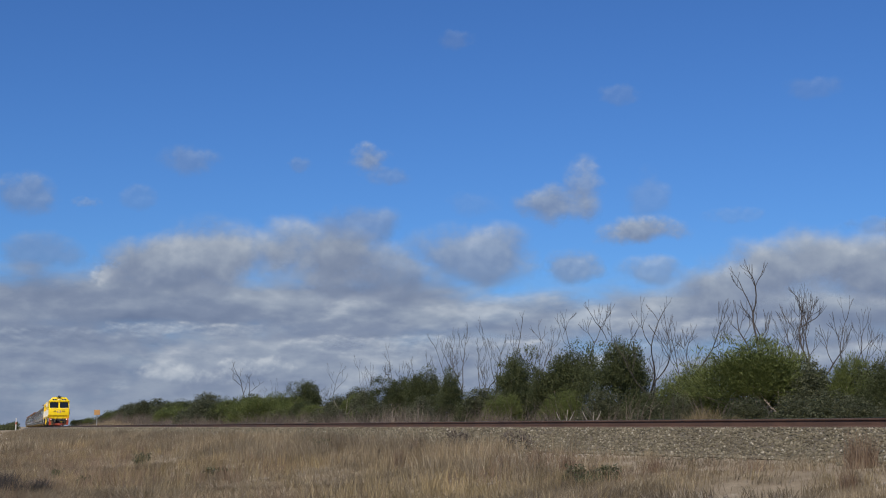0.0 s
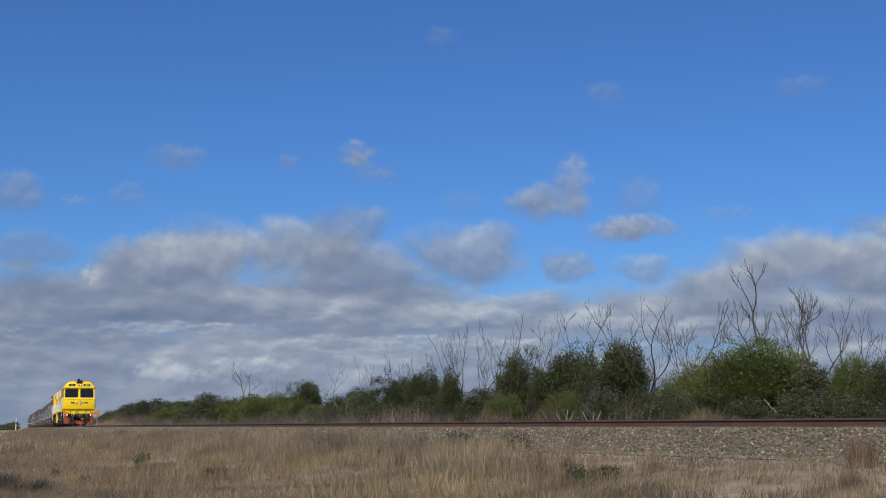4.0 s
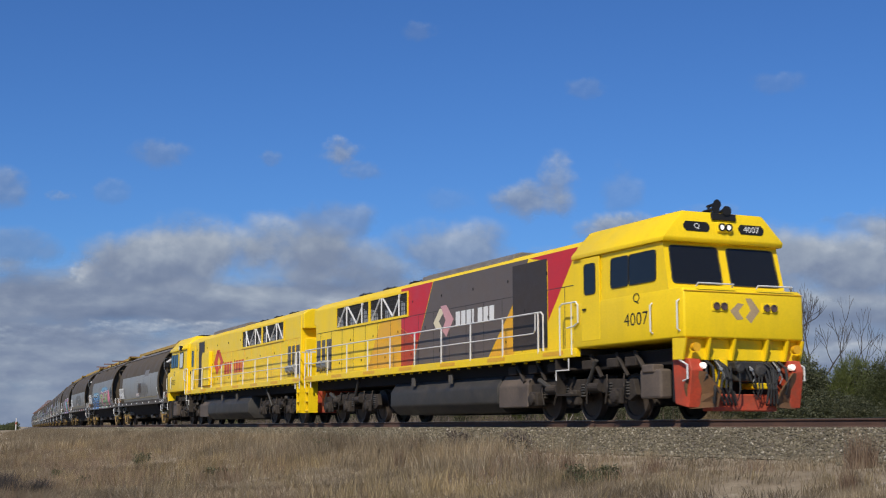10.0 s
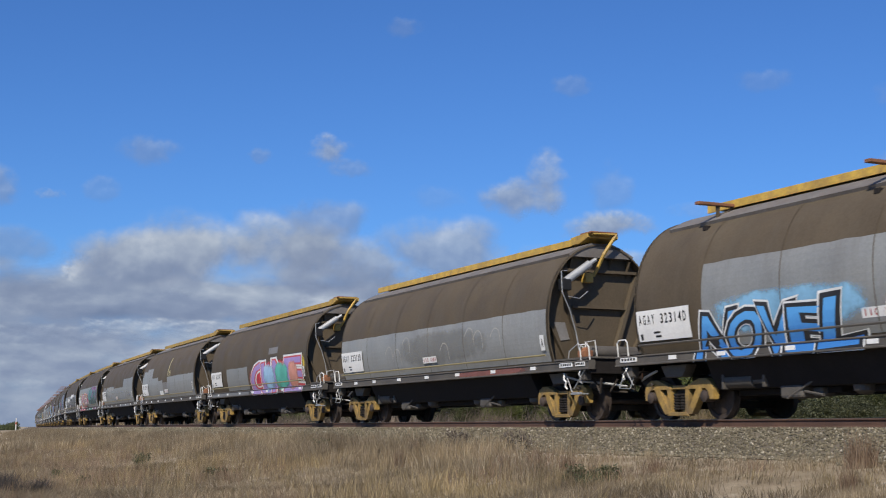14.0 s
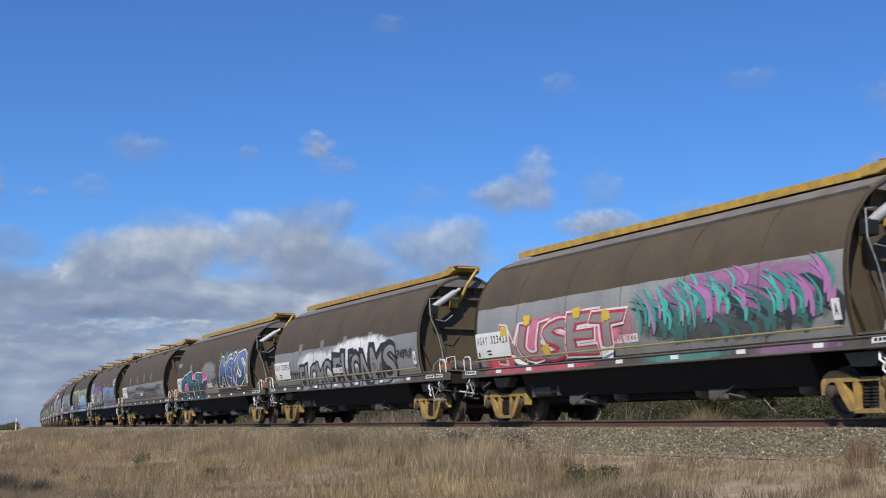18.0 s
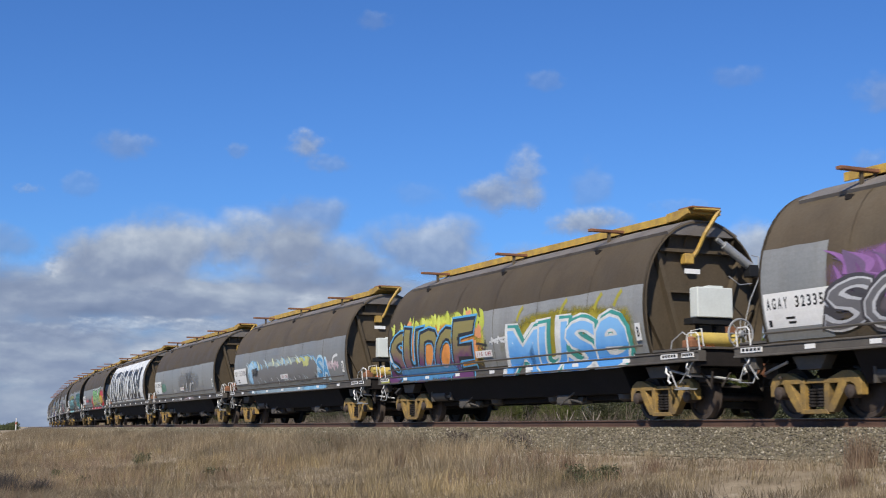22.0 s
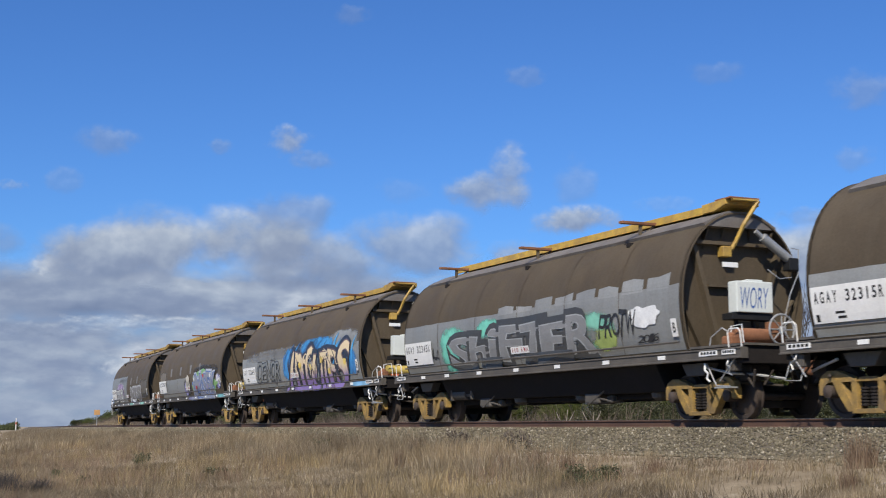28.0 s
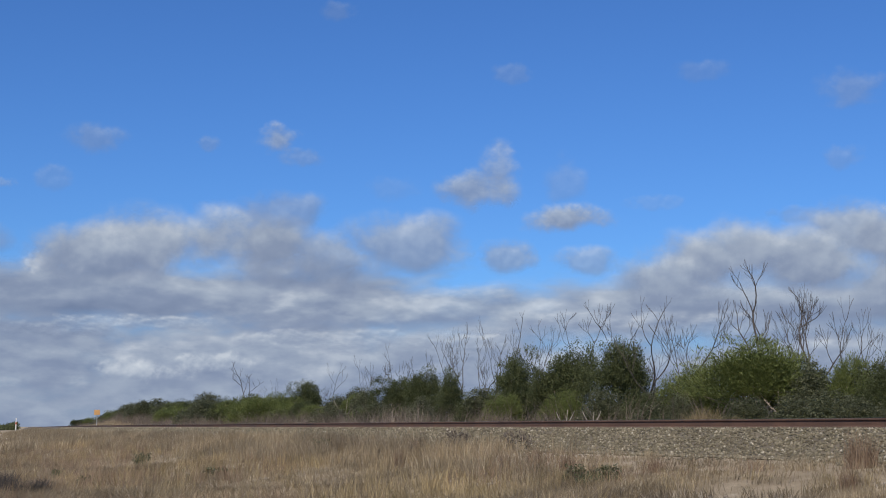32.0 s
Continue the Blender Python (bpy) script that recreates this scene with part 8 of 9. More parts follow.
BUSH_KINDS = []
for kind, (mat, lab, cat) in enumerate(((LEAF_LIGHT, "broad feathery light green bush with thin stems", "bush"), (LEAF_DARK, "dense dark green rounded bush", "bush"), (LEAF_GREY, "low grey-green shrub with broad leaves", "shrub"))):
    for seed in (1, 2, 3):
        v, f, bm = bush_meshes(10 * kind + seed, kind)
        BUSH_KINDS.append((kind, v, f, bm, mat, lab, cat))
_bush_proto = {}
WIDE = (2.5, 3.1, 2.7)


def plant(i, s, l, h, half, kind):
    rng = random.Random(i * 7 + 3)
    x, y, a = on_track(s, l)
    z = float(ground_z(x, y)[0])
    k = kind * 3 + i % 3
    kind_, v, f, bm, mat, lab, cat = BUSH_KINDS[k]
    ob = thing("shrub" if kind == 2 else "bush", Matrix.Translation((float(x), float(y), z - 0.04)) @ Matrix.Rotation(rng.uniform(0, 6.28), 4, "Z") @ Matrix.Diagonal((half * WIDE[kind], half * WIDE[kind], h, 1)), lab, cat, "bushes beyond the line")
    if k not in _bush_proto:
        t = part("woody_base", bm, STEM, ob)
        c = arrays("crown", v, f, mat, ob)
        _bush_proto[k] = (t, c)
    else:
        t, c = _bush_proto[k]
        share("woody_base", t, ob, Matrix())
        share("crown", c, ob, Matrix())


BUSHES = [
    (-1.9, -13, 3.67, 2.67, 0), (-14.4, -15, 4.55, 1.5, 1), (-18.8, -15, 4.75, 1.42, 1), (-27.6, -16, 4.87, 1.44, 1), (-20.3, -14, 3.43, 0.92, 1),
    (-6.1, -13, 2.88, 1.28, 0), (0.9, -13, 2.69, 1.03, 2), (1.8, -14, 2.99, 0.96, 0), (4.5, -13, 2.94, 0.87, 1), (5.3, -10, 1.71, 1.16, 2),
    (1.6, -10, 1.53, 0.81, 2), (7.2, -9.5, 1.49, 0.78, 2), (3.5, -10, 1.58, 0.86, 2), (-2.5, -10, 1.71, 0.7, 2), (-43.1, -17, 4.65, 1.3, 1),
    (-39.0, -17, 4.37, 1.04, 1), (-46.3, -16, 4.02, 1.56, 1), (-49.2, -15, 3.16, 1.53, 2), (-25.6, -13, 2.53, 1.3, 1), (-77.0, -18, 4.8, 1.68, 1),
    (-60.2, -16, 3.03, 1.71, 2), (-58.4, -17, 3.08, 1.68, 0), (-78.1, -16, 3.13, 1.59, 1), (-95.1, -17, 3.36, 1.92, 0), (-113.8, -17, 3.47, 2.3, 1),
    (-150.5, -19, 4.69, 2.84, 2), (-170.6, -18, 3.98, 2.95, 1), (-206.0, -18, 4.74, 4.04, 2), (-254.6, -18, 5.3, 4.34, 1), (-301.0, -18, 5.19, 3.62, 1),
    (-20.4, -12, 2.12, 1.07, 0), (-13.1, -13, 2.21, 0.96, 2), (-16.1, -13, 2.29, 1.01, 0), (-10.7, -14, 2.16, 0.93, 1), (-327.8, -16, 3.89, 2.4, 1),
    (-397.4, -16, 3.97, 2.49, 0), (-400.0, -14, 3.44, 2.5, 1), (-400.0, -12, 3.08, 2.14, 1),
]
for i, row in enumerate(BUSHES):
    plant(i, *row)
_r = random.Random(77)
for i in range(110):
    s_ = 24 - 2.6 * i + _r.uniform(-2, 2)
    far = s_ < -60
    plant(i + 100, s_, _r.uniform(-19, -11.5), _r.uniform(1.4, 2.7) + (0.9 if far else 0), _r.uniform(1.0, 1.6) * (1.7 if far else 1.0), _r.choice((0, 1, 2, 2)))


def limb(bm, rng, p, d, length, r, depth):
    """A crooked bare limb that forks wide and then climbs again."""
    n = max(3, int(length / 0.24))
    turn = Vector((rng.uniform(-0.20, 0.20), rng.uniform(-0.2, 0.2), 0))
    for i in range(n):
        q = p + d * (length / n)
        r2 = max(0.0085, r * 0.95)
        rod(bm, p, q, r, 6 if depth > 2 else 4, r2)
        p, r = q, r2
        turn = (turn + Vector((rng.uniform(-1, 1), rng.uniform(-1, 1), rng.uniform(-0.2, 0.2))) * (0.28 if depth == 3 else 0.42)) * 0.62
        d = (d + turn + Vector((0, 0, 0.09))).normalized()
        if depth and i == n // 2 and rng.random() < 0.42:
            side = rng.choice((-1, 1))
            e = (d + Vector((side * rng.uniform(0.5, 1.2), rng.uniform(-0.6, 0.6), rng.uniform(-0.1, 0.3)))).normalized()
            limb(bm, rng, p, e, length * rng.uniform(0.4, 0.7), r * 0.6, depth - 1)
    if depth:
        k = 2 if depth > 1 or rng.random() < 0.6 else 3
        way = rng.choice((-1, 1))
        for j in range(k):
            side = way * (rng.uniform(0.05, 0.35), -rng.uniform(0.55, 1.15), rng.uniform(0.6, 1.0))[j]
            e = (d + Vector((side, rng.uniform(-0.6, 0.6), rng.uniform(-0.1, 0.25)))).normalized()
            limb(bm, rng, p, e, length * (rng.uniform(0.55, 0.80) if j == 0 else rng.uniform(0.32, 0.62)), r * (0.85 if j == 0 else 0.62), depth - 1)
    else:
        for j in range(rng.choice((2, 3, 4))):
            q, e = p, (d + Vector((rng.uniform(-0.9, 0.9), rng.uniform(-0.6, 0.6), rng.uniform(0.0, 0.5)))).normalized()
            for _ in range(3):
                q2 = q + e * rng.uniform(0.08, 0.16)
                rod(bm, q, q2, 0.0075, 3, 0.006)
                q, e = q2, (e + Vector((rng.uniform(-0.4, 0.4), 0, 0.15))).normalized()


def dead_tree(i, s, l, h, half, kind):
    rng = random.Random(410 + i)
    x, y, a = on_track(s, l)
    z = float(ground_z(x, y)[0])
    ob = thing("dead_tree", pose(float(x), float(y), z - 0.05), "bare grey dead tree with thin forked limbs", "dead tree", "dead trees beyond the line")
    trunks = []
    for k in range((1, 1, 2)[kind]):
        bm = nb()
        d = Vector((rng.uniform(-0.16, 0.16), rng.uniform(-0.1, 0.1), 1)).normalized()
        limb(bm, rng, Vector((rng.uniform(-0.3, 0.3) * k, 0, 0)), d, 2.0, 0.070 if kind == 0 else 0.052, 3)
        trunks.append(bm)
    top = max(v.co.z for bm in trunks for v in bm.verts)
    wide = max(abs(v.co.x) for bm in trunks for v in bm.verts)
    fz = h / top
    fx = min(1.5, max(0.6, half * 1.25 / (wide * fz))) * fz
    for bm in trunks:
        for v in bm.verts:
            v.co = (v.co.x * fx, v.co.y * fx, v.co.z * fz)
        part("trunk", bm, TWIG, ob, "bare forked grey trunk")


DEAD = [
    (-3.9, -15, 6.91, 1.04, 0), (-2.9, -15, 5.46, 0.82, 1), (-6.8, -15, 5.36, 0.88, 1), (-1.1, -15, 5.69, 0.89, 0), (-3.7, -16, 5.99, 0.46, 2),
    (-14.6, -16, 6.3, 0.8, 0), (-18.9, -16, 6.4, 0.75, 2), (-18.4, -17, 6.4, 0.8, 1), (-11.9, -16, 5.94, 0.67, 1), (-8.7, -15, 4.62, 0.68, 2),
    (-11.6, -15, 4.58, 0.6, 1), (-32.3, -18, 7.32, 1.29, 0), (-34.9, -18, 7.13, 0.8, 1), (-29.8, -18, 6.69, 0.75, 2), (-39.2, -18, 7.18, 0.97, 0),
    (-34.5, -17, 5.92, 0.85, 2), (-50.3, -18, 6.42, 0.94, 1), (-48.0, -18, 5.83, 0.84, 0), (-60.2, -18, 6.05, 1.12, 2), (-72.1, -19, 6.17, 0.95, 1),
    (-59.9, -19, 5.62, 0.86, 0), (-125.0, -20, 8.29, 2.47, 0), (-107.1, -20, 5.82, 1.11, 2), (0.8, -15, 5.03, 0.57, 1), (1.6, -15, 4.58, 0.56, 2),
    (-43.2, -18, 6.67, 0.95, 2),
]
for i, row in enumerate(DEAD):
    dead_tree(i, *row)


def clumpy(x, y, scale, seed):
    """Soft patches between nought and one."""
    out = np.zeros(len(x))
    rng = np.random.default_rng(seed)
    for k in range(5):
        a, ph, f = rng.uniform(0, 6.28), rng.uniform(0, 6.28, 2), scale * (1.0 + 0.55 * k)
        out += np.sin((x * np.cos(a) + y * np.sin(a)) * f + ph[0]) * np.sin((y * np.cos(a) - x * np.sin(a)) * f * 0.8 + ph[1]) / (1 + 0.5 * k)
    return np.clip(0.5 + out * 0.38, 0, 1)


def tufts(name, x, y, z, height, spread, blades, width, material, label, category, seed, lean=0.35):
    """Tufts of thin blades, each bent once, as one mesh."""
    rng = np.random.default_rng(seed)
    n = len(x)
    m = n * blades
    X, Y, Z = (np.repeat(v, blades) for v in (x, y, z))
    H = np.repeat(height, blades) * rng.uniform(0.45, 1.1, m)
    sp = np.repeat(spread, blades)
    ang, rr = rng.uniform(0, 6.283, m), np.sqrt(rng.random(m)) * sp
    bx, by = X + rr * np.cos(ang), Y + rr * np.sin(ang)
    la = 6.283 * 1.6 * clumpy(X, Y, 0.8, seed + 3) + rng.normal(size=m) * 0.7
    lm = lean * rng.random(m) * H + 0.06 * H
    wa = rng.uniform(-0.9, 0.9, m)
    w = width * rng.uniform(0.6, 1.3, m)
    wx, wy = np.cos(wa) * w / 2, np.sin(wa) * w / 2
    mx, my, mz = bx + np.cos(la) * lm * 0.35, by + np.sin(la) * lm * 0.35, Z + H * 0.6
    tx, ty, tz = bx + np.cos(la) * lm, by + np.sin(la) * lm, Z + H
    v = np.stack([np.stack([bx - wx, by - wy, Z - 0.02], 1), np.stack([bx + wx, by + wy, Z - 0.02], 1), np.stack([mx + wx * 0.7, my + wy * 0.7, mz], 1), np.stack([mx - wx * 0.7, my - wy * 0.7, mz], 1), np.stack([tx, ty, tz], 1)], 1).reshape(-1, 3)
    o = (np.arange(m) * 5)[:, None]
    f = np.concatenate([o + np.array([[0, 1, 2]]), o + np.array([[0, 2, 3]]), o + np.array([[3, 2, 4]])], 0)
    tagged(arrays(name, v, f, material), label, category, kind="stuff")


def strew(seed, n, y0, y1, power=1.0):
    """Points in the wedge of open field before the line."""
    rng = np.random.default_rng(seed)
    y = y0 + (y1 - y0) * rng.random(n) ** power
    x = rng.uniform(-0.40, 0.40, n) * y + rng.uniform(-2, 2, n)
    s, l = side_of_track(x, y)
    return x, y, s, l, rng


def sand(x, y, l):
    """Where pale bare sand shows: a broken strip along the foot of the stones and a few spots in the field."""
    strip = np.clip(1 - np.abs(l - 3.35 - 0.25 * np.sin(x * 1.1)) / 0.45, 0, 1) * np.clip((x + 0.2) / 1.5, 0, 1) * (clumpy(x, y, 1.6, 93) > 0.36)
    spots = np.zeros(len(x))
    for cx, cy, rx, ry in ((3.45, 18.6, 0.55, 0.26), (2.7, 18.9, 0.35, 0.2), (1.55, 18.3, 0.40, 0.25), (-6.2, 33.0, 1.8, 1.2)):
        spots = np.maximum(spots, np.clip(1.6 - np.hypot((x - cx) / rx, (y - cy) / ry), 0, 1) * (0.55 + 0.6 * clumpy(x, y, 3.0, 94)))
    return np.maximum(strip, spots)


def low_ground(x, l):
    """Grass stays short near the stones on the open side."""
    return 1 - 0.48 * np.clip((x - 1.2) / 1.0, 0, 1) * np.clip((6.4 - l) / 1.2, 0, 1)


def make_grass():
    # near field: a low thin mat, then taller leaning tufts in patches; pale sand stays bare near the line
    x, y, s, l, rng = strew(21, 46000, 13, 60, 1.15)
    bare = clumpy(x, y, 1.1, 91) * np.clip((x + 1.0) / 3, 0, 1) * np.clip((9 - l) / 3, 0, 1)
    keep = (l > 3.1) & (np.abs(x) < 0.36 * y + 1) & (rng.random(len(x)) < 0.20 + 0.95 * clumpy(x, y, 0.75, 4) ** 1.3) & (bare < 0.86) & ~((sand(x, y, l) > 0.4) & (rng.random(len(x)) < 0.93)) & ((l > 4.5) | (rng.random(len(x)) < np.interp(x, [-3, 2], [0.9, 0.30])))
    x, y, l = x[keep], y[keep], l[keep]
    patch = clumpy(x, y, 0.30, 8)
    h = (0.10 + 0.24 * patch) * np.interp(l, [3.0, 6, 12], [0.55, 0.7, 1.0]) * low_ground(x, l)
    tufts("dry_grass", x, y, ground_z(x, y), h, 0.10 + 0.14 * rng.random(len(x)), 13, 0.008, STRAW, "thick dry straw-coloured grass with bare patches", "dry grass", 22, 1.0)
    x, y, s, l, rng = strew(23, 9000, 14, 60, 1.1)
    keep = (l > 4.4) & (np.abs(x) < 0.36 * y + 1) & (rng.random(len(x)) < (0.05 + 1.0 * np.clip(clumpy(x, y, 0.42, 14) - 0.45, 0, 1)) * np.interp(x, [0, 4], [1, 0.45]))
    x, y, l = x[keep], y[keep], l[keep]
    tufts("tall_dry_grass", x, y, ground_z(x, y), (0.26 + 0.30 * rng.random(len(x))) * np.interp(l, [4, 8], [0.75, 1.0]) * low_ground(x, l), 0.10 + 0.18 * rng.random(len(x)), 18, 0.007, GOLDEN, "taller golden dry grass tufts", "dry grass", 24, 0.75)
    x, y, s, l, rng = strew(25, 3600, 14, 60, 1.1)
    keep = (l > 4.0) & (clumpy(x, y, 0.36, 19) > np.interp(x, [0, 4], [0.55, 0.72]))
    x, y, l = x[keep], y[keep], l[keep]
    tufts("reddish_stalks", x, y, ground_z(x, y), (0.28 + 0.38 * rng.random(len(x))) * low_ground(x, l), 0.14 + 0.18 * rng.random(len(x)), 12, 0.006, REDDISH, "thin reddish brown dry stalks", "dry stalks", 26, 0.6)
    # high grass that hides the stone bed where the line goes off
    rng = np.random.default_rng(71)
    s, l = rng.uniform(-150, 18, 9000), 3.0 + 3.4 * rng.random(9000) ** 1.3
    x, y, _ = on_track(s, l)
    keep = rng.random(len(x)) < np.interp(x, [-7, -1.0, 1.6, 2.6], [1.0, 0.85, 0.55, 0.0]) * (0.30 + 0.9 * clumpy(x, y, 0.6, 37))
    x, y = x[keep], y[keep]
    tufts("tall_dry_grass", x, y, ground_z(x, y), 0.34 + 0.24 * rng.random(len(x)), 0.16 + 0.2 * rng.random(len(x)), 16, 0.010, STRAW, "tall dry grass beside the stone bed", "dry grass", 72, 0.6)
    # short dry grass and weeds along the toe of the stones
    rng = np.random.default_rng(73)
    s, l = rng.uniform(-60, 26, 2600), 2.72 + 1.5 * rng.random(2600) ** 1.2
    x, y, _ = on_track(s, l)
    keep = (clumpy(x, y, 1.3, 17) > 0.55 - 0.2 * (l - 2.7)) & ~((sand(x, y, l) > 0.4) & (rng.random(len(x)) < 0.85))
    x, y = x[keep], y[keep]
    tufts("short_dry_grass", x, y, ground_z(x, y), 0.06 + 0.13 * rng.random(len(x)), 0.10 + 0.12 * rng.random(len(x)), 12, 0.007, STRAW, "short dry grass at the foot of the stone bed", "dry grass", 74, 1.0)
    # far field to the left
    x, y, s, l, rng = strew(31, 15000, 60, 260, 1.6)
    keep = (l > 3.6) & (rng.random(len(x)) < 0.35 + 0.65 * clumpy(x, y, 0.25, 5))
    x, y, l = x[keep], y[keep], l[keep]
    tufts("dry_grass", x, y, ground_z(x, y), 0.30 + 0.22 * rng.random(len(x)), 0.25 + 0.3 * rng.random(len(x)), 9, 0.035, STRAW, "dry straw-coloured grass in the distance", "dry grass", 32)
    # beyond the line
    rng = np.random.default_rng(51)
    s, l = rng.uniform(-300, 30, 5200), -rng.uniform(3.6, 17, 5200)
    x, y, _ = on_track(s, l)
    tufts("dry_grass", x, y, ground_z(x, y), 0.40 + 0.40 * rng.random(len(x)), 0.3 + 0.2 * rng.random(len(x)), 12, 0.016, STRAW, "dry grass beyond the railway", "dry grass", 52, 0.6)
    rng = np.random.default_rng(61)
    s, l = rng.uniform(-330, 30, 3000), -rng.uniform(9, 15, 3000)
    x, y, _ = on_track(s, l)
    keep = (s < -24) | (rng.random(len(x)) < 0.22)
    x, y = x[keep], y[keep]
    tufts("dead_scrub", x, y, ground_z(x, y), 0.8 + 1.2 * rng.random(len(x)), 0.5 + 0.5 * rng.random(len(x)), 18, 0.022, BRUSH, "tangled brown dead scrub under the bushes", "dead scrub", 62, 0.8)


make_grass()


def weed(i, x, y, h, half, mat, lab):
    rng = np.random.default_rng(700 + i)
    ob = thing("weed", pose(x, y, float(ground_z(x, y)[0]) - 0.02), lab, "weed", "weeds in the field")
    n = 26
    c = np.stack([rng.uniform(-half, half, n) * 0.8, rng.uniform(-half, half, n) * 0.6, rng.uniform(0.2, 1.0, n) * h], 1)
    v, f = leaves(rng, c, np.full(n, half * 0.32), 22, 0.032, 0.4)
    v[:, 2] = np.maximum(v[:, 2], 0.01)
    bm = nb()
    for k in range(9):
        q = Vector(c[rng.integers(n)])
        rod(bm, (rng.uniform(-0.05, 0.05), rng.uniform(-0.05, 0.05), 0), q, 0.008, 4, 0.004)
    part("woody_base", bm, STEM, ob)
    arrays("leaves", v, f, mat, ob)


for i, (x, y, h, half, dark) in enumerate(((-8.71, 39.24, 0.45, 0.28, 1), (-5.21, 31.07, 0.22, 0.30, 1), (-9.26, 32.81, 0.26, 0.22, 1), (-7.62, 28.92, 0.22, 0.20, 1), (1.99, 21.0, 0.32, 0.22, 1), (2.45, 20.6, 0.30, 0.26, 1), (2.2, 20.5, 0.18, 0.26, 1), (0.3, 31.5, 0.5, 0.35, 0), (1.6, 29.5, 0.4, 0.4, 0), (7.6, 26.5, 0.55, 0.3, 0), (-8.6, 25.0, 0.5, 0.5, 0), (-3.2, 36.0, 0.35, 0.3, 1))):
    weed(i, x, y, h, half, (BRUSH, LEAF_GREY, LEAF_DARK)[dark], ("dry brown twiggy weed in the grass", "small grey-green weed in dry grass", "small leafy green weed in dry grass")[dark])


def twigs(rng, n, half, h, width, arch):
    """Thin stalks that rise from one root and arch outwards, as flat strips in three steps."""
    root = rng.normal(size=(n, 2)) * half * 0.30
    ang = rng.uniform(0, 6.283, n)
    reach = rng.random(n) * half * arch
    top = h * rng.uniform(0.45, 1.0, n)
    w = width * rng.uniform(0.6, 1.3, n)
    wa = rng.uniform(-1.0, 1.0, n)
    side = np.stack([np.cos(wa), np.sin(wa), 0 * wa], 1) * w[:, None] / 2
    rows = []
    for u in (0.0, 0.4, 0.75, 1.0):
        q = np.stack([root[:, 0] + np.cos(ang) * reach * u ** 1.8, root[:, 1] + np.sin(ang) * reach * u ** 1.8, top * (u if arch < 1.2 else 1 - (1 - u) ** 1.7)], 1)
        q += rng.normal(size=(n, 3)) * 0.02 * half * (u > 0)
        rows += [q - side * (1.1 - u), q + side * (1.1 - u)]
    v = np.stack(rows, 1).reshape(-1, 3)
    o = (np.arange(n) * 8)[:, None]
    return v, np.concatenate([o + np.array([[2 * k, 2 * k + 1, 2 * k + 3, 2 * k + 2]]) for k in range(3)], 0)


def stalk_clump(i, name, x, y, h, half, n, mat, arch, width, label, category, group):
    rng = np.random.default_rng(900 + i)
    v, f = twigs(rng, n, half, h, width, arch)
    ob = arrays(name, v, f, mat)
    ob.matrix_basis = pose(x, y, float(ground_z(x, y)[0]) - 0.02)
    tagged(ob, label, category, group)


for i, (x, y, h, half) in enumerate(((5.74, 18.9, 0.62, 0.22), (5.95, 19.0, 0.55, 0.20), (1.15, 24.9, 0.42, 0.40), (1.75, 25.2, 0.38, 0.34), (2.15, 23.4, 0.40, 0.22), (5.0, 16.7, 0.36, 0.2), (-0.6, 31.0, 0.45, 0.35), (3.35, 21.4, 0.30, 0.25), (-0.9, 27.5, 0.50, 0.16))):
    stalk_clump(i, "dry_weed", x, y, h, half, 130, REDDISH, 0.9, 0.009, "upright reddish brown dry weed by the stone bed", "weed", "weeds in the field")
for i, (x, y, h, half) in enumerate(((-7.75, 24.3, 0.55, 0.34), (-7.35, 24.5, 0.42, 0.26), (-8.0, 24.9, 0.60, 0.36), (-7.55, 25.4, 0.42, 0.30))):
    stalk_clump(20 + i, "dark_weed", x, y, h, half, 420, TWIG, 0.9, 0.014, "dark dried bush low in the grass", "weed", "weeds in the field")
for i, (s_, l_, h, half) in enumerate(((-12.4, -10.0, 1.15, 1.1), (-11.4, -9.6, 0.8, 0.8), (-17.8, -10.6, 1.1, 1.0), (-9.8, -10.5, 0.8, 0.9), (-36, -12, 1.5, 1.6), (-44, -11.5, 1.5, 1.7), (-53, -12, 1.5, 1.8), (-62, -12, 1.7, 1.9), (-72, -12, 1.8, 2.0), (1.0, -9.0, 0.7, 0.8))):
    x, y, _ = on_track(s_, l_)
    stalk_clump(40 + i, "dead_bush", float(x), float(y), h, half, 420, BRUSH, 1.4, 0.020, "bleached dead bush of thin arching twigs", "dead bush", "dead bushes beyond the line")
for i, (s_, l_, h, half) in enumerate(((0.5, -9.0, 1.25, 0.75), (1.5, -9.2, 1.0, 0.6), (-0.5, -9.3, 1.0, 0.6), (-18.5, -10.5, 1.0, 0.8), (-30.0, -10.5, 0.9, 0.8))):
    x, y, _ = on_track(s_, l_)
    stalk_clump(60 + i, "tall_grass_clump", float(x), float(y), h, half, 520, GOLDEN, 1.0, 0.016, "tall pale straw grass clump before the bushes", "grass clump", "grass clumps beyond the line")


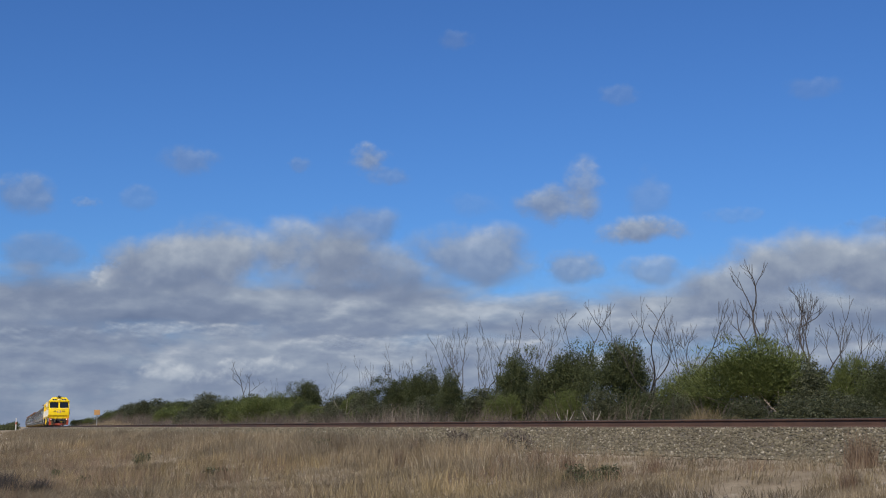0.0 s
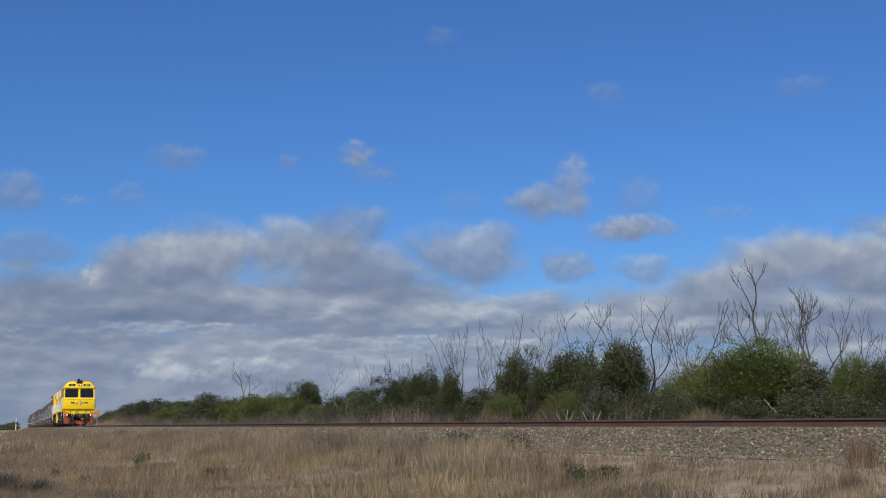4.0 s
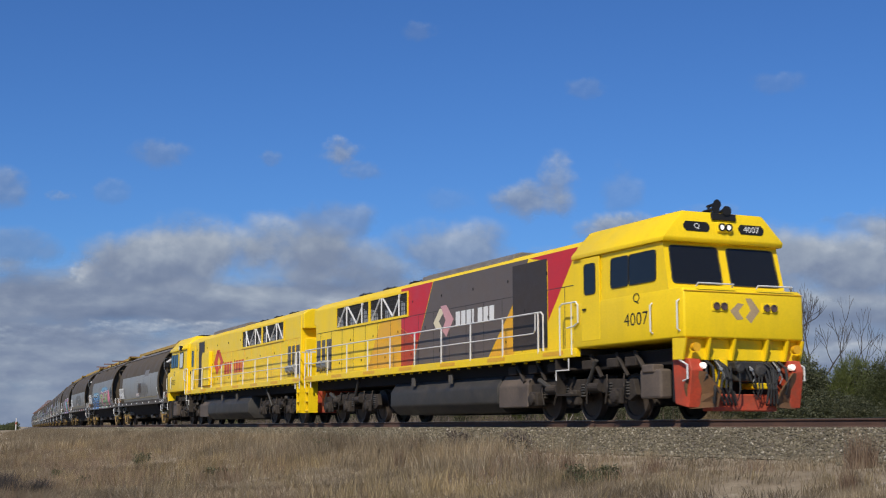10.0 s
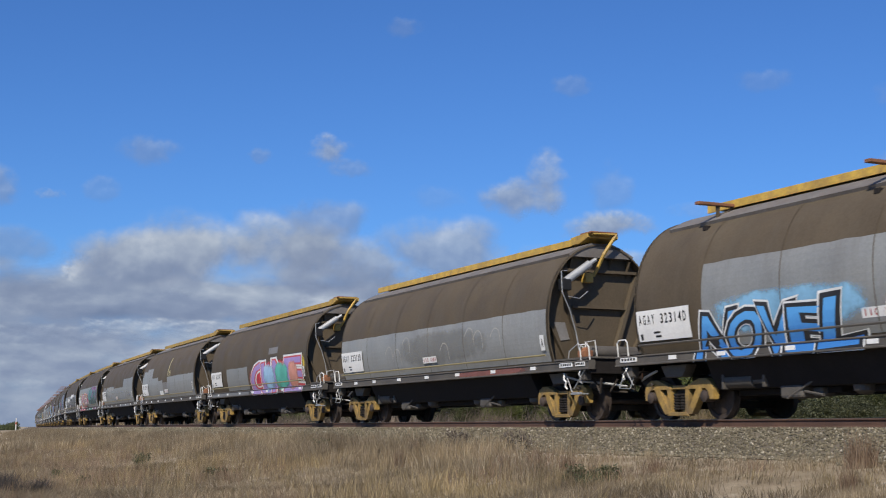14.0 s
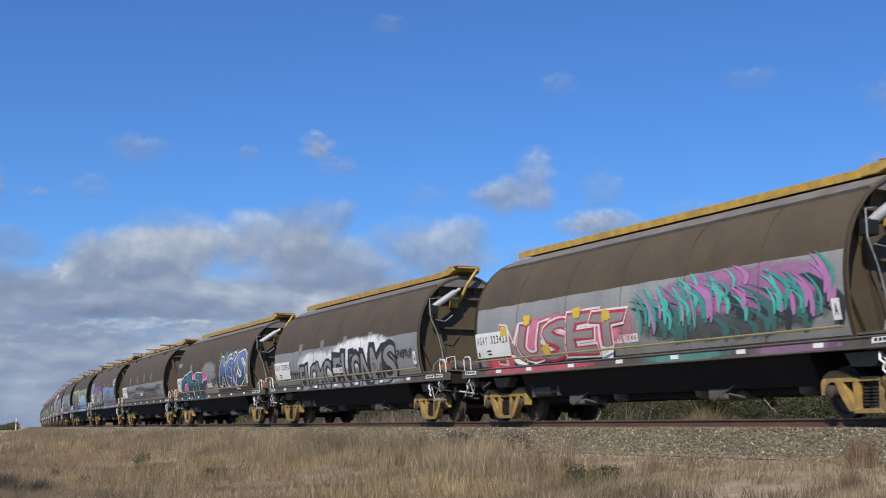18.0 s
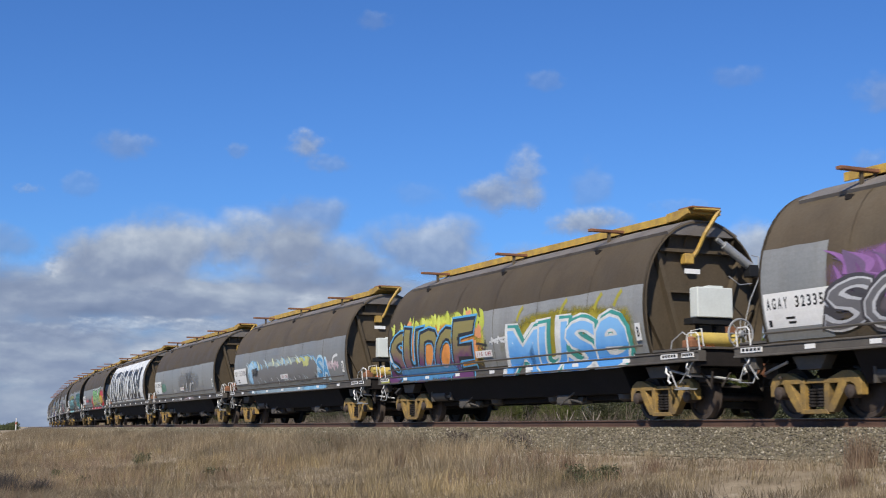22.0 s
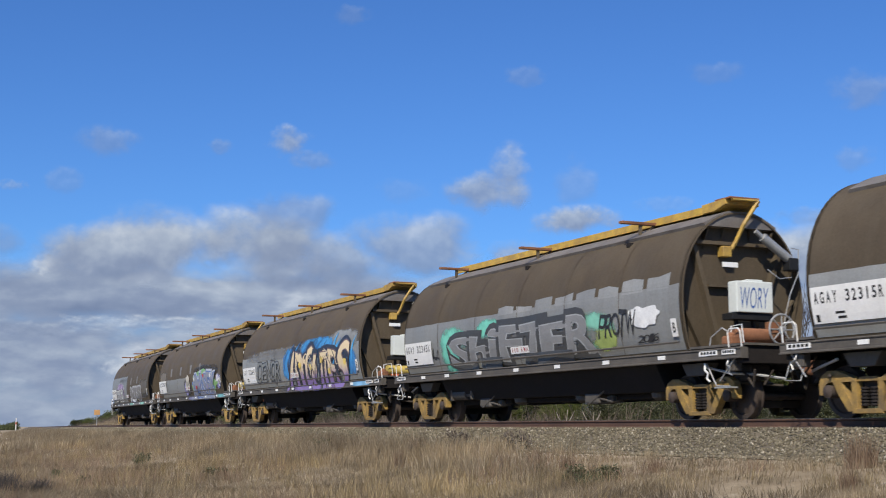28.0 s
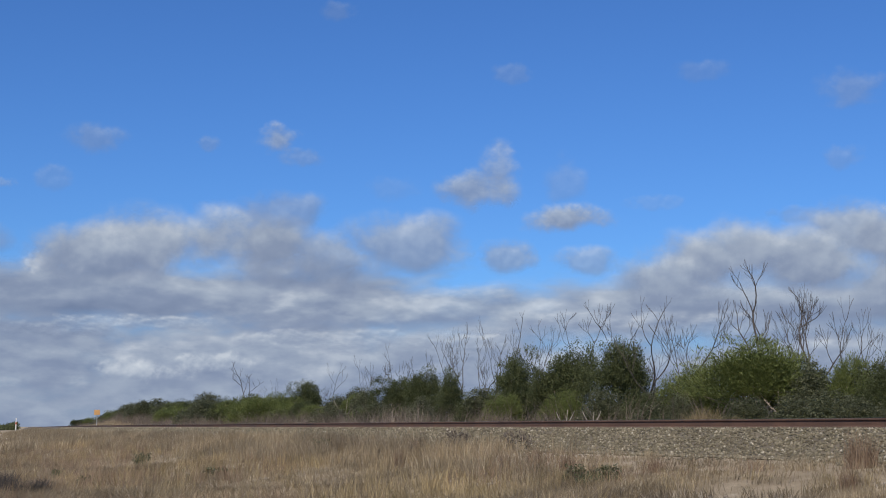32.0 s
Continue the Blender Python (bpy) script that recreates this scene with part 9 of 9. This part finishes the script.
def pale_stump(i, s_, l_, h):
    rng = random.Random(300 + i)
    x, y, _ = on_track(s_, l_)
    bm = nb()
    p = Vector((0, 0, -0.05))
    for k in range(4):
        q = p + Vector((rng.uniform(-0.06, 0.06), rng.uniform(-0.06, 0.06), h * 0.14))
        rod(bm, p, q, 0.036, 7, 0.033)
        p = q
    for side in (-1, 1, 0.25):
        a, r = p.copy(), 0.026
        for k in range(4):
            q = a + Vector((side * h * (0.11 - 0.02 * k), rng.uniform(-0.05, 0.05), h * 0.12 * rng.uniform(0.8, 1.2)))
            rod(bm, a, q, r, 6, r * 0.85)
            a, r = q, r * 0.82
    ob = part("forked_stump", bm, PALE_WOOD, None)
    ob.matrix_basis = pose(float(x), float(y), float(ground_z(x, y)[0]))
    tagged(ob, "pale bleached forked stump before the bushes", "stump", "stumps")


for i, row in enumerate(((-10.6, -10.0, 1.15), (-8.3, -10.0, 1.1), (-9.9, -10.3, 0.8), (-49.4, -13.5, 2.3))):
    pale_stump(i, *row)


def make_distance():
    # low far woods along the horizon to both sides of the line
    rng = np.random.default_rng(81)
    n = 900
    az = np.radians(rng.uniform(-24, -13.5, n))
    d = rng.uniform(420, 620, n)
    x, y = np.sin(az) * d, np.cos(az) * d
    s, l = side_of_track(x, y)
    keep = ((np.abs(l) > 26) & (l < 0)) | ((az < np.radians(-17.5)) & (np.abs(l) > 5))
    x, y = x[keep], y[keep]
    c = np.stack([x, y, ground_z(x, y) + rng.uniform(0.3, 1.6, len(x))], 1)
    v, f = leaves(rng, c, np.full(len(x), 1.5), 60, 0.30, 0.6)
    tagged(arrays("far_woods", v, f, LEAF_DARK), "low dark woods on the far plain", "woods", kind="stuff")


make_distance()


# ---- signs beside the line ----
def make_sign():
    x, y, a = on_track(SIGN_S, -5.5)
    z = float(ground_z(x, y)[0])
    sg = thing("trackside_sign", pose(float(x), float(y), z, 0, 0, 8), "small square orange trackside board on a thin post", "sign")
    part("post", rod(nb(), (0, 0, -1.0), (0, 0, 2.75), 0.05, 8), GREY_PIPE, sg)
    part("board", box(nb(), -0.42, 0.42, -0.11, -0.075, 2.05, 2.80, 0.01), paint((0.42, 0.225, 0.075)), sg, "blank orange board")
    x, y = -94.8, 300.0
    mk = thing("trackside_marker", pose(float(x), float(y), float(ground_z(x, y)[0])), "thin white marker post with a red band", "marker post")
    part("post", rod(nb(), (0, 0, -0.1), (0, 0, 2.9), 0.10, 8), WHITE, mk)
    part("band", rod(nb(), (0, 0, 1.6), (0, 0, 2.0), 0.13, 8), VERMILION, mk)


SIGN_S = -169.0
make_sign()
# ---- clouds: thin sheets far behind everything, drifting ----
def cloud_mat(name, layered):
    m, nodes, links, bsdf = node_mat(name)
    nodes.remove(bsdf)
    def math_(op, a, b=None, clamp=False):
        n = nodes.new("ShaderNodeMath")
        n.operation, n.use_clamp = op, clamp
        for i, v in enumerate((a, b)):
            if v is None:
                continue
            if isinstance(v, (int, float)):
                n.inputs[i].default_value = v
            else:
                links.new(v, n.inputs[i])
        return n.outputs[0]
    tc, info = nodes.new("ShaderNodeTexCoord"), nodes.new("ShaderNodeObjectInfo")
    sep = nodes.new("ShaderNodeSeparateXYZ")
    links.new(tc.outputs["Generated"], sep.inputs[0])
    u = math_("MULTIPLY_ADD", sep.outputs[0], 2.0)
    u.node.inputs[2].default_value = -1.0
    v = math_("MULTIPLY_ADD", sep.outputs[2], 2.0)
    v.node.inputs[2].default_value = -1.0
    col = nodes.new("ShaderNodeSeparateColor")
    links.new(info.outputs["Color"], col.inputs[0])
    bright, dens, grain = col.outputs[0], col.outputs[1], col.outputs[2]
    def vmath(op, a, b):
        n = nodes.new("ShaderNodeVectorMath")
        n.operation = op
        for i, w in enumerate((a, b)):
            if isinstance(w, tuple):
                n.inputs[i].default_value = w
            else:
                links.new(w, n.inputs[i])
        return n.outputs[0]
    # billows in the sheet's own size, another piece of noise for each sheet
    shift = nodes.new("ShaderNodeCombineXYZ")
    links.new(math_("MULTIPLY", info.outputs["Random"], 91.0), shift.inputs[1])
    flat = vmath("MULTIPLY", tc.outputs["Object"], (0.55, 0.0, 1.25) if layered else (0.85, 0.0, 1.0))
    gscale = nodes.new("ShaderNodeCombineXYZ")
    for i in range(3):
        links.new(grain, gscale.inputs[i])
    at = vmath("ADD", vmath("MULTIPLY", flat, gscale.outputs[0]), shift.outputs[0])
    def nz(where, scale, detail, rough):
        n = nodes.new("ShaderNodeTexNoise")
        links.new(where, n.inputs["Vector"])
        n.inputs["Scale"].default_value, n.inputs["Detail"].default_value, n.inputs["Roughness"].default_value = scale, detail, rough
        return n.outputs[0]
    n1 = nz(at, 1.25, 8, 0.56)
    up1 = nz(vmath("ADD", at, (-0.06, 0, 0.20)), 1.25, 3, 0.5)
    n2 = nz(at, 0.50, 2, 0.5)
    # form: falls off from the middle, broken by noise
    if layered:
        d = math_("MAXIMUM", math_("ABSOLUTE", v), math_("MULTIPLY", math_("POWER", math_("ABSOLUTE", u), 3.0), 0.9))
    else:
        d = math_("SQRT", math_("ADD", math_("MULTIPLY", u, u), math_("MULTIPLY", v, v)))
    body = math_("SUBTRACT", 1.0, d)
    broken = math_("ADD", math_("MULTIPLY", math_("SUBTRACT", n1, 0.5), 2.0), math_("MULTIPLY", math_("SUBTRACT", n2, 0.5), 1.4))
    f = math_("ADD", math_("MULTIPLY", body, 1.35), broken)
    edge = math_("MULTIPLY", math_("SUBTRACT", 1.0, d, True), 4.0, True)
    a = nodes.new("ShaderNodeMapRange")
    a.interpolation_type = "SMOOTHSTEP"
    a.inputs["From Min"].default_value, a.inputs["From Max"].default_value = 0.10, 1.0
    links.new(f, a.inputs["Value"])
    alpha = math_("MULTIPLY", math_("MULTIPLY", a.outputs[0], edge), dens, True)
    # tone: lit crowns and grey violet undersides of the billows
    lit = math_("MULTIPLY", math_("SUBTRACT", n1, up1), 1.7 if layered else 1.25)
    tone = math_("ADD", math_("MULTIPLY", v, 0.20 if layered else 0.30), math_("MULTIPLY", math_("SUBTRACT", n2, 0.5), 0.35))
    tone = math_("ADD", math_("ADD", tone, lit), math_("SUBTRACT", bright, 0.10))
    r = ramp(nodes, [(0.0, (0.150, 0.200, 0.315)), (0.35, (0.212, 0.265, 0.380)), (0.62, (0.315, 0.372, 0.470)), (0.85, (0.46, 0.51, 0.585)), (1.0, (0.60, 0.64, 0.69))])
    links.new(tone, r.inputs[0])
    em, tr, mx = nodes.new("ShaderNodeEmission"), nodes.new("ShaderNodeBsdfTransparent"), nodes.new("ShaderNodeMixShader")
    links.new(r.outputs[0], em.inputs[0])
    em.inputs[1].default_value = 1.0
    links.new(alpha, mx.inputs[0])
    links.new(tr.outputs[0], mx.inputs[1])
    links.new(em.outputs[0], mx.inputs[2])
    links.new(mx.outputs[0], nodes["Material Output"].inputs[0])
    return m


PUFF, BANK = cloud_mat("cumulus", False), cloud_mat("layered_cloud", True)


def sky_at(az, el, d):
    a, e = radians(az), radians(el)
    return Vector((math.sin(a) * math.cos(e), math.cos(a) * math.cos(e), math.sin(e))) * d + Vector((0, 0, EYE_Z))


clouds = []        # (sheet, az, el, distance)


def cloud(az, el, hw, hh, bright, dens, mat, d, name="cloud", grain=1.0):
    """A sheet bent round the viewer, so that it keeps its distance."""
    wide, h = radians(hw) * 1.25, d * math.tan(radians(hh)) * 1.30
    k = max(2, int(hw))
    ring = [(-wide + 2 * wide * i / k) for i in range(k + 1)]
    verts = [(d * math.sin(a), d * math.cos(a) - d, z) for a in ring for z in (-h, h)]
    ob = raw(name, verts, [(2 * i, 2 * i + 2, 2 * i + 3, 2 * i + 1) for i in range(k)], mat)
    ob.color = (bright, dens, grain / (0.5 * h + 0.5 * min(d * wide, 2 * h)), 1)
    ob.matrix_basis = Matrix.Translation(sky_at(az, el, d)) @ pose(0, 0, 0, 0, 0, -az)
    tagged(ob, "soft white and grey cloud in a blue sky", "cloud", "clouds", "structure")
    clouds.append((ob, az, el, d))


PUFFS = [      # azimuth, elevation, half width, half height in degrees at the start, brightness, density
    (-3.17, 11.34, 1.11, 0.72, 0.56, 0.7), (-2.31, 10.69, 0.97, 0.41, 0.45, 0.3), (-10.91, 11.08, 1.35, 0.68, 0.42, 0.38), (-17.54, 9.46, 1.30, 0.87, 0.42, 0.5),
    (-15.05, 9.27, 0.58, 0.24, 0.6, 0.3), (-6.27, 11.12, 0.53, 0.41, 0.42, 0.28), (-12.98, 9.54, 0.77, 0.53, 0.42, 0.2), (6.13, 10.16, 0.92, 1.21, 0.56, 0.6),
    (4.91, 9.39, 1.74, 0.97, 0.54, 0.8), (8.78, 9.79, 1.11, 1.16, 0.5, 0.26), (8.51, 8.20, 1.93, 0.72, 0.62, 0.9), (1.25, 9.49, 1.26, 0.60, 0.5, 0.14),
    (-16.67, 7.07, 2.17, 0.82, 0.36, 0.45), (-3.64, 8.56, 1.93, 0.92, 0.44, 0.55), (1.36, 7.25, 3.3, 1.35, 0.54, 0.8), (5.60, 6.86, 1.45, 0.77, 0.54, 0.65),
    (8.83, 6.52, 1.50, 0.68, 0.56, 0.55), (12.42, 8.85, 1.26, 0.34, 0.6, 0.16), (17.87, 8.22, 1.11, 0.36, 0.5, 0.3), (-11.85, 6.74, 2.66, 1.40, 0.54, 1),
    (-9.74, 7.12, 2.78, 1.55, 0.6, 1), (-7.13, 7.32, 2.54, 1.59, 0.58, 1), (-4.47, 7.11, 2.90, 1.64, 0.54, 1), (-2.04, 6.40, 2.42, 1.45, 0.5, 0.85),
    (-14.15, 6.26, 0.77, 0.48, 0.95, 0.9), (-5.07, 6.38, 1.45, 0.58, 0.8, 0.55), (11.76, 5.92, 2.66, 1.26, 0.58, 0.95), (13.85, 6.34, 2.78, 1.45, 0.58, 1),
    (15.80, 6.86, 2.78, 1.50, 0.62, 1), (18.02, 6.44, 2.78, 1.59, 0.58, 1),
    (-10.75, 2.20, 2.1, 0.62, 0.86, 0.75), (-11.6, 2.30, 1.2, 0.42, 0.95, 0.6), (-7.9, 2.62, 2.0, 0.42, 0.84, 0.6),
    (0.60, 16.43, 0.82, 0.53, 0.45, 0.22), (7.70, 14.10, 0.87, 0.53, 0.45, 0.22), (15.77, 13.94, 1.21, 0.48, 0.45, 0.18), (21.73, 12.92, 1.45, 0.87, 0.48, 0.35), (20.03, 7.61, 2.17, 1.11, 0.58, 0.9), (22.13, 7.06, 2.66, 1.45, 0.58, 1), (21.21, 5.30, 3.87, 1.45, 0.55, 1), (20.59, 10.31, 0.97, 0.58, 0.45, 0.25),
]
BANKS = [
    (-3.47, 3.51, 2.90, 0.43, 0.72, 0.5), (-10.85, 4.04, 2.66, 0.34, 0.78, 0.5), (-16.32, 3.72, 4.11, 0.43, 0.38, 0.6), (0.87, 3.27, 3.62, 0.48, 0.7, 0.5), (11.12, 3.92, 4.11, 0.63, 0.7, 0.5),
]
# the deck behind: long layers, the lower the farther
cloud(0.0, 1.4, 23.0, 4.2, 0.48, 1.0, BANK, 4700, "cloud_bank", 2.2)
cloud(0.0, 2.4, 23.0, 1.2, 0.60, 0.7, BANK, 4600, "cloud_bank", 1.0)
cloud(-10.88, 5.22, 12.56, 1.40, 0.47, 1.0, BANK, 4560, "cloud_bank", 0.9)
cloud(2.81, 4.71, 7.25, 1.01, 0.64, 0.9, BANK, 4530, "cloud_bank", 0.9)
cloud(15.04, 4.56, 7.73, 1.50, 0.55, 1.0, BANK, 4500, "cloud_bank", 0.9)
for i, row in enumerate(BANKS):
    cloud(*row, BANK, 4300 + 9 * i)
for i, row in enumerate(PUFFS):
    cloud(*row, PUFF, 3900 + 9 * i)


# ---- everything that moves ----
PROG_T = [0, 1.5, 3, 6, 7, 8, 9, 10, 11, 12, 13, 14, 17, 18, 19, 20, 21, 22, 23, 24, 27, 28, 29, 30, 31, 32]
PROG_D = [0.0, -0.5, -0.4, -0.1, -0.6, -1.0, -1.15, -0.48, 0.30, 0.91, 1.56, 2.18, 3.71, 4.20, 4.81, 5.27, 5.60, 6.12, 6.55, 6.75, 7.36, 7.33, 7.42, 7.50, 7.59, 7.6]


def progress(t):
    """How far the head of the train has run at a time."""
    return 18.7242 * (t - 10) + 0.051738 * (t - 10) ** 2 + float(np.interp(t, PROG_T, PROG_D))


def ride(at, half, facing, t):
    s = progress(t) + at
    x1, y1, _ = on_track(s + half)
    x0, y0, _ = on_track(s - half)
    yaw = math.degrees(math.atan2(y1 - y0, x1 - x0)) + (0 if facing > 0 else 180)
    return pose(float(x0 + x1) / 2, float(y0 + y1) / 2, RAIL_Z + 0.003, 0, 0, yaw)


def motions():
    times = [k * 0.5 for k in range(65)]
    for ob, at, half, facing in vehicles:
        walk(ob, [(t, ride(at, half, facing, t)) for t in times])
    # wheels turn with the ground they cover; alike wheels share one set of keys
    for ob, x, r in wheels:
        facing = -1 if ob.parent is second else 1
        walk(ob, [(k / FPS, pose(x, 0, r) @ Matrix.Rotation(facing * progress(k / FPS) / r, 4, "Y")) for k in range(0, 32 * FPS + 1)])
    keyed = {}
    for ob, x, r in wheels:
        keyed[(ob.parent.name, round(x, 2))] = ob
    for w, _ in made_wagons:
        base = barred_wagon if any(c.name.startswith("roof_bar") for c in w.children) else plain_wagon
        if w is base:
            continue
        for c in w.children:
            if c.name.startswith("wheelset"):
                src = keyed[(base.name, round(c.location.x, 2))]
                c.rotation_mode = "QUATERNION"
                c.animation_data_create()
                c.animation_data.action = src.animation_data.action
                c.animation_data.action_slot = src.animation_data.action_slot
    for ob, az, el, d in clouds:
        rows = []
        for k in range(17):
            t = 2.0 * k
            drift = -(1.1 + 0.25 * max(el, 0)) * t / 32
            rows.append((t, Matrix.Translation(sky_at(az + drift, el + 0.07 * el * t / 32, d)) @ pose(0, 0, 0, 0, 0, -az - drift)))
        walk(ob, rows)


motions()
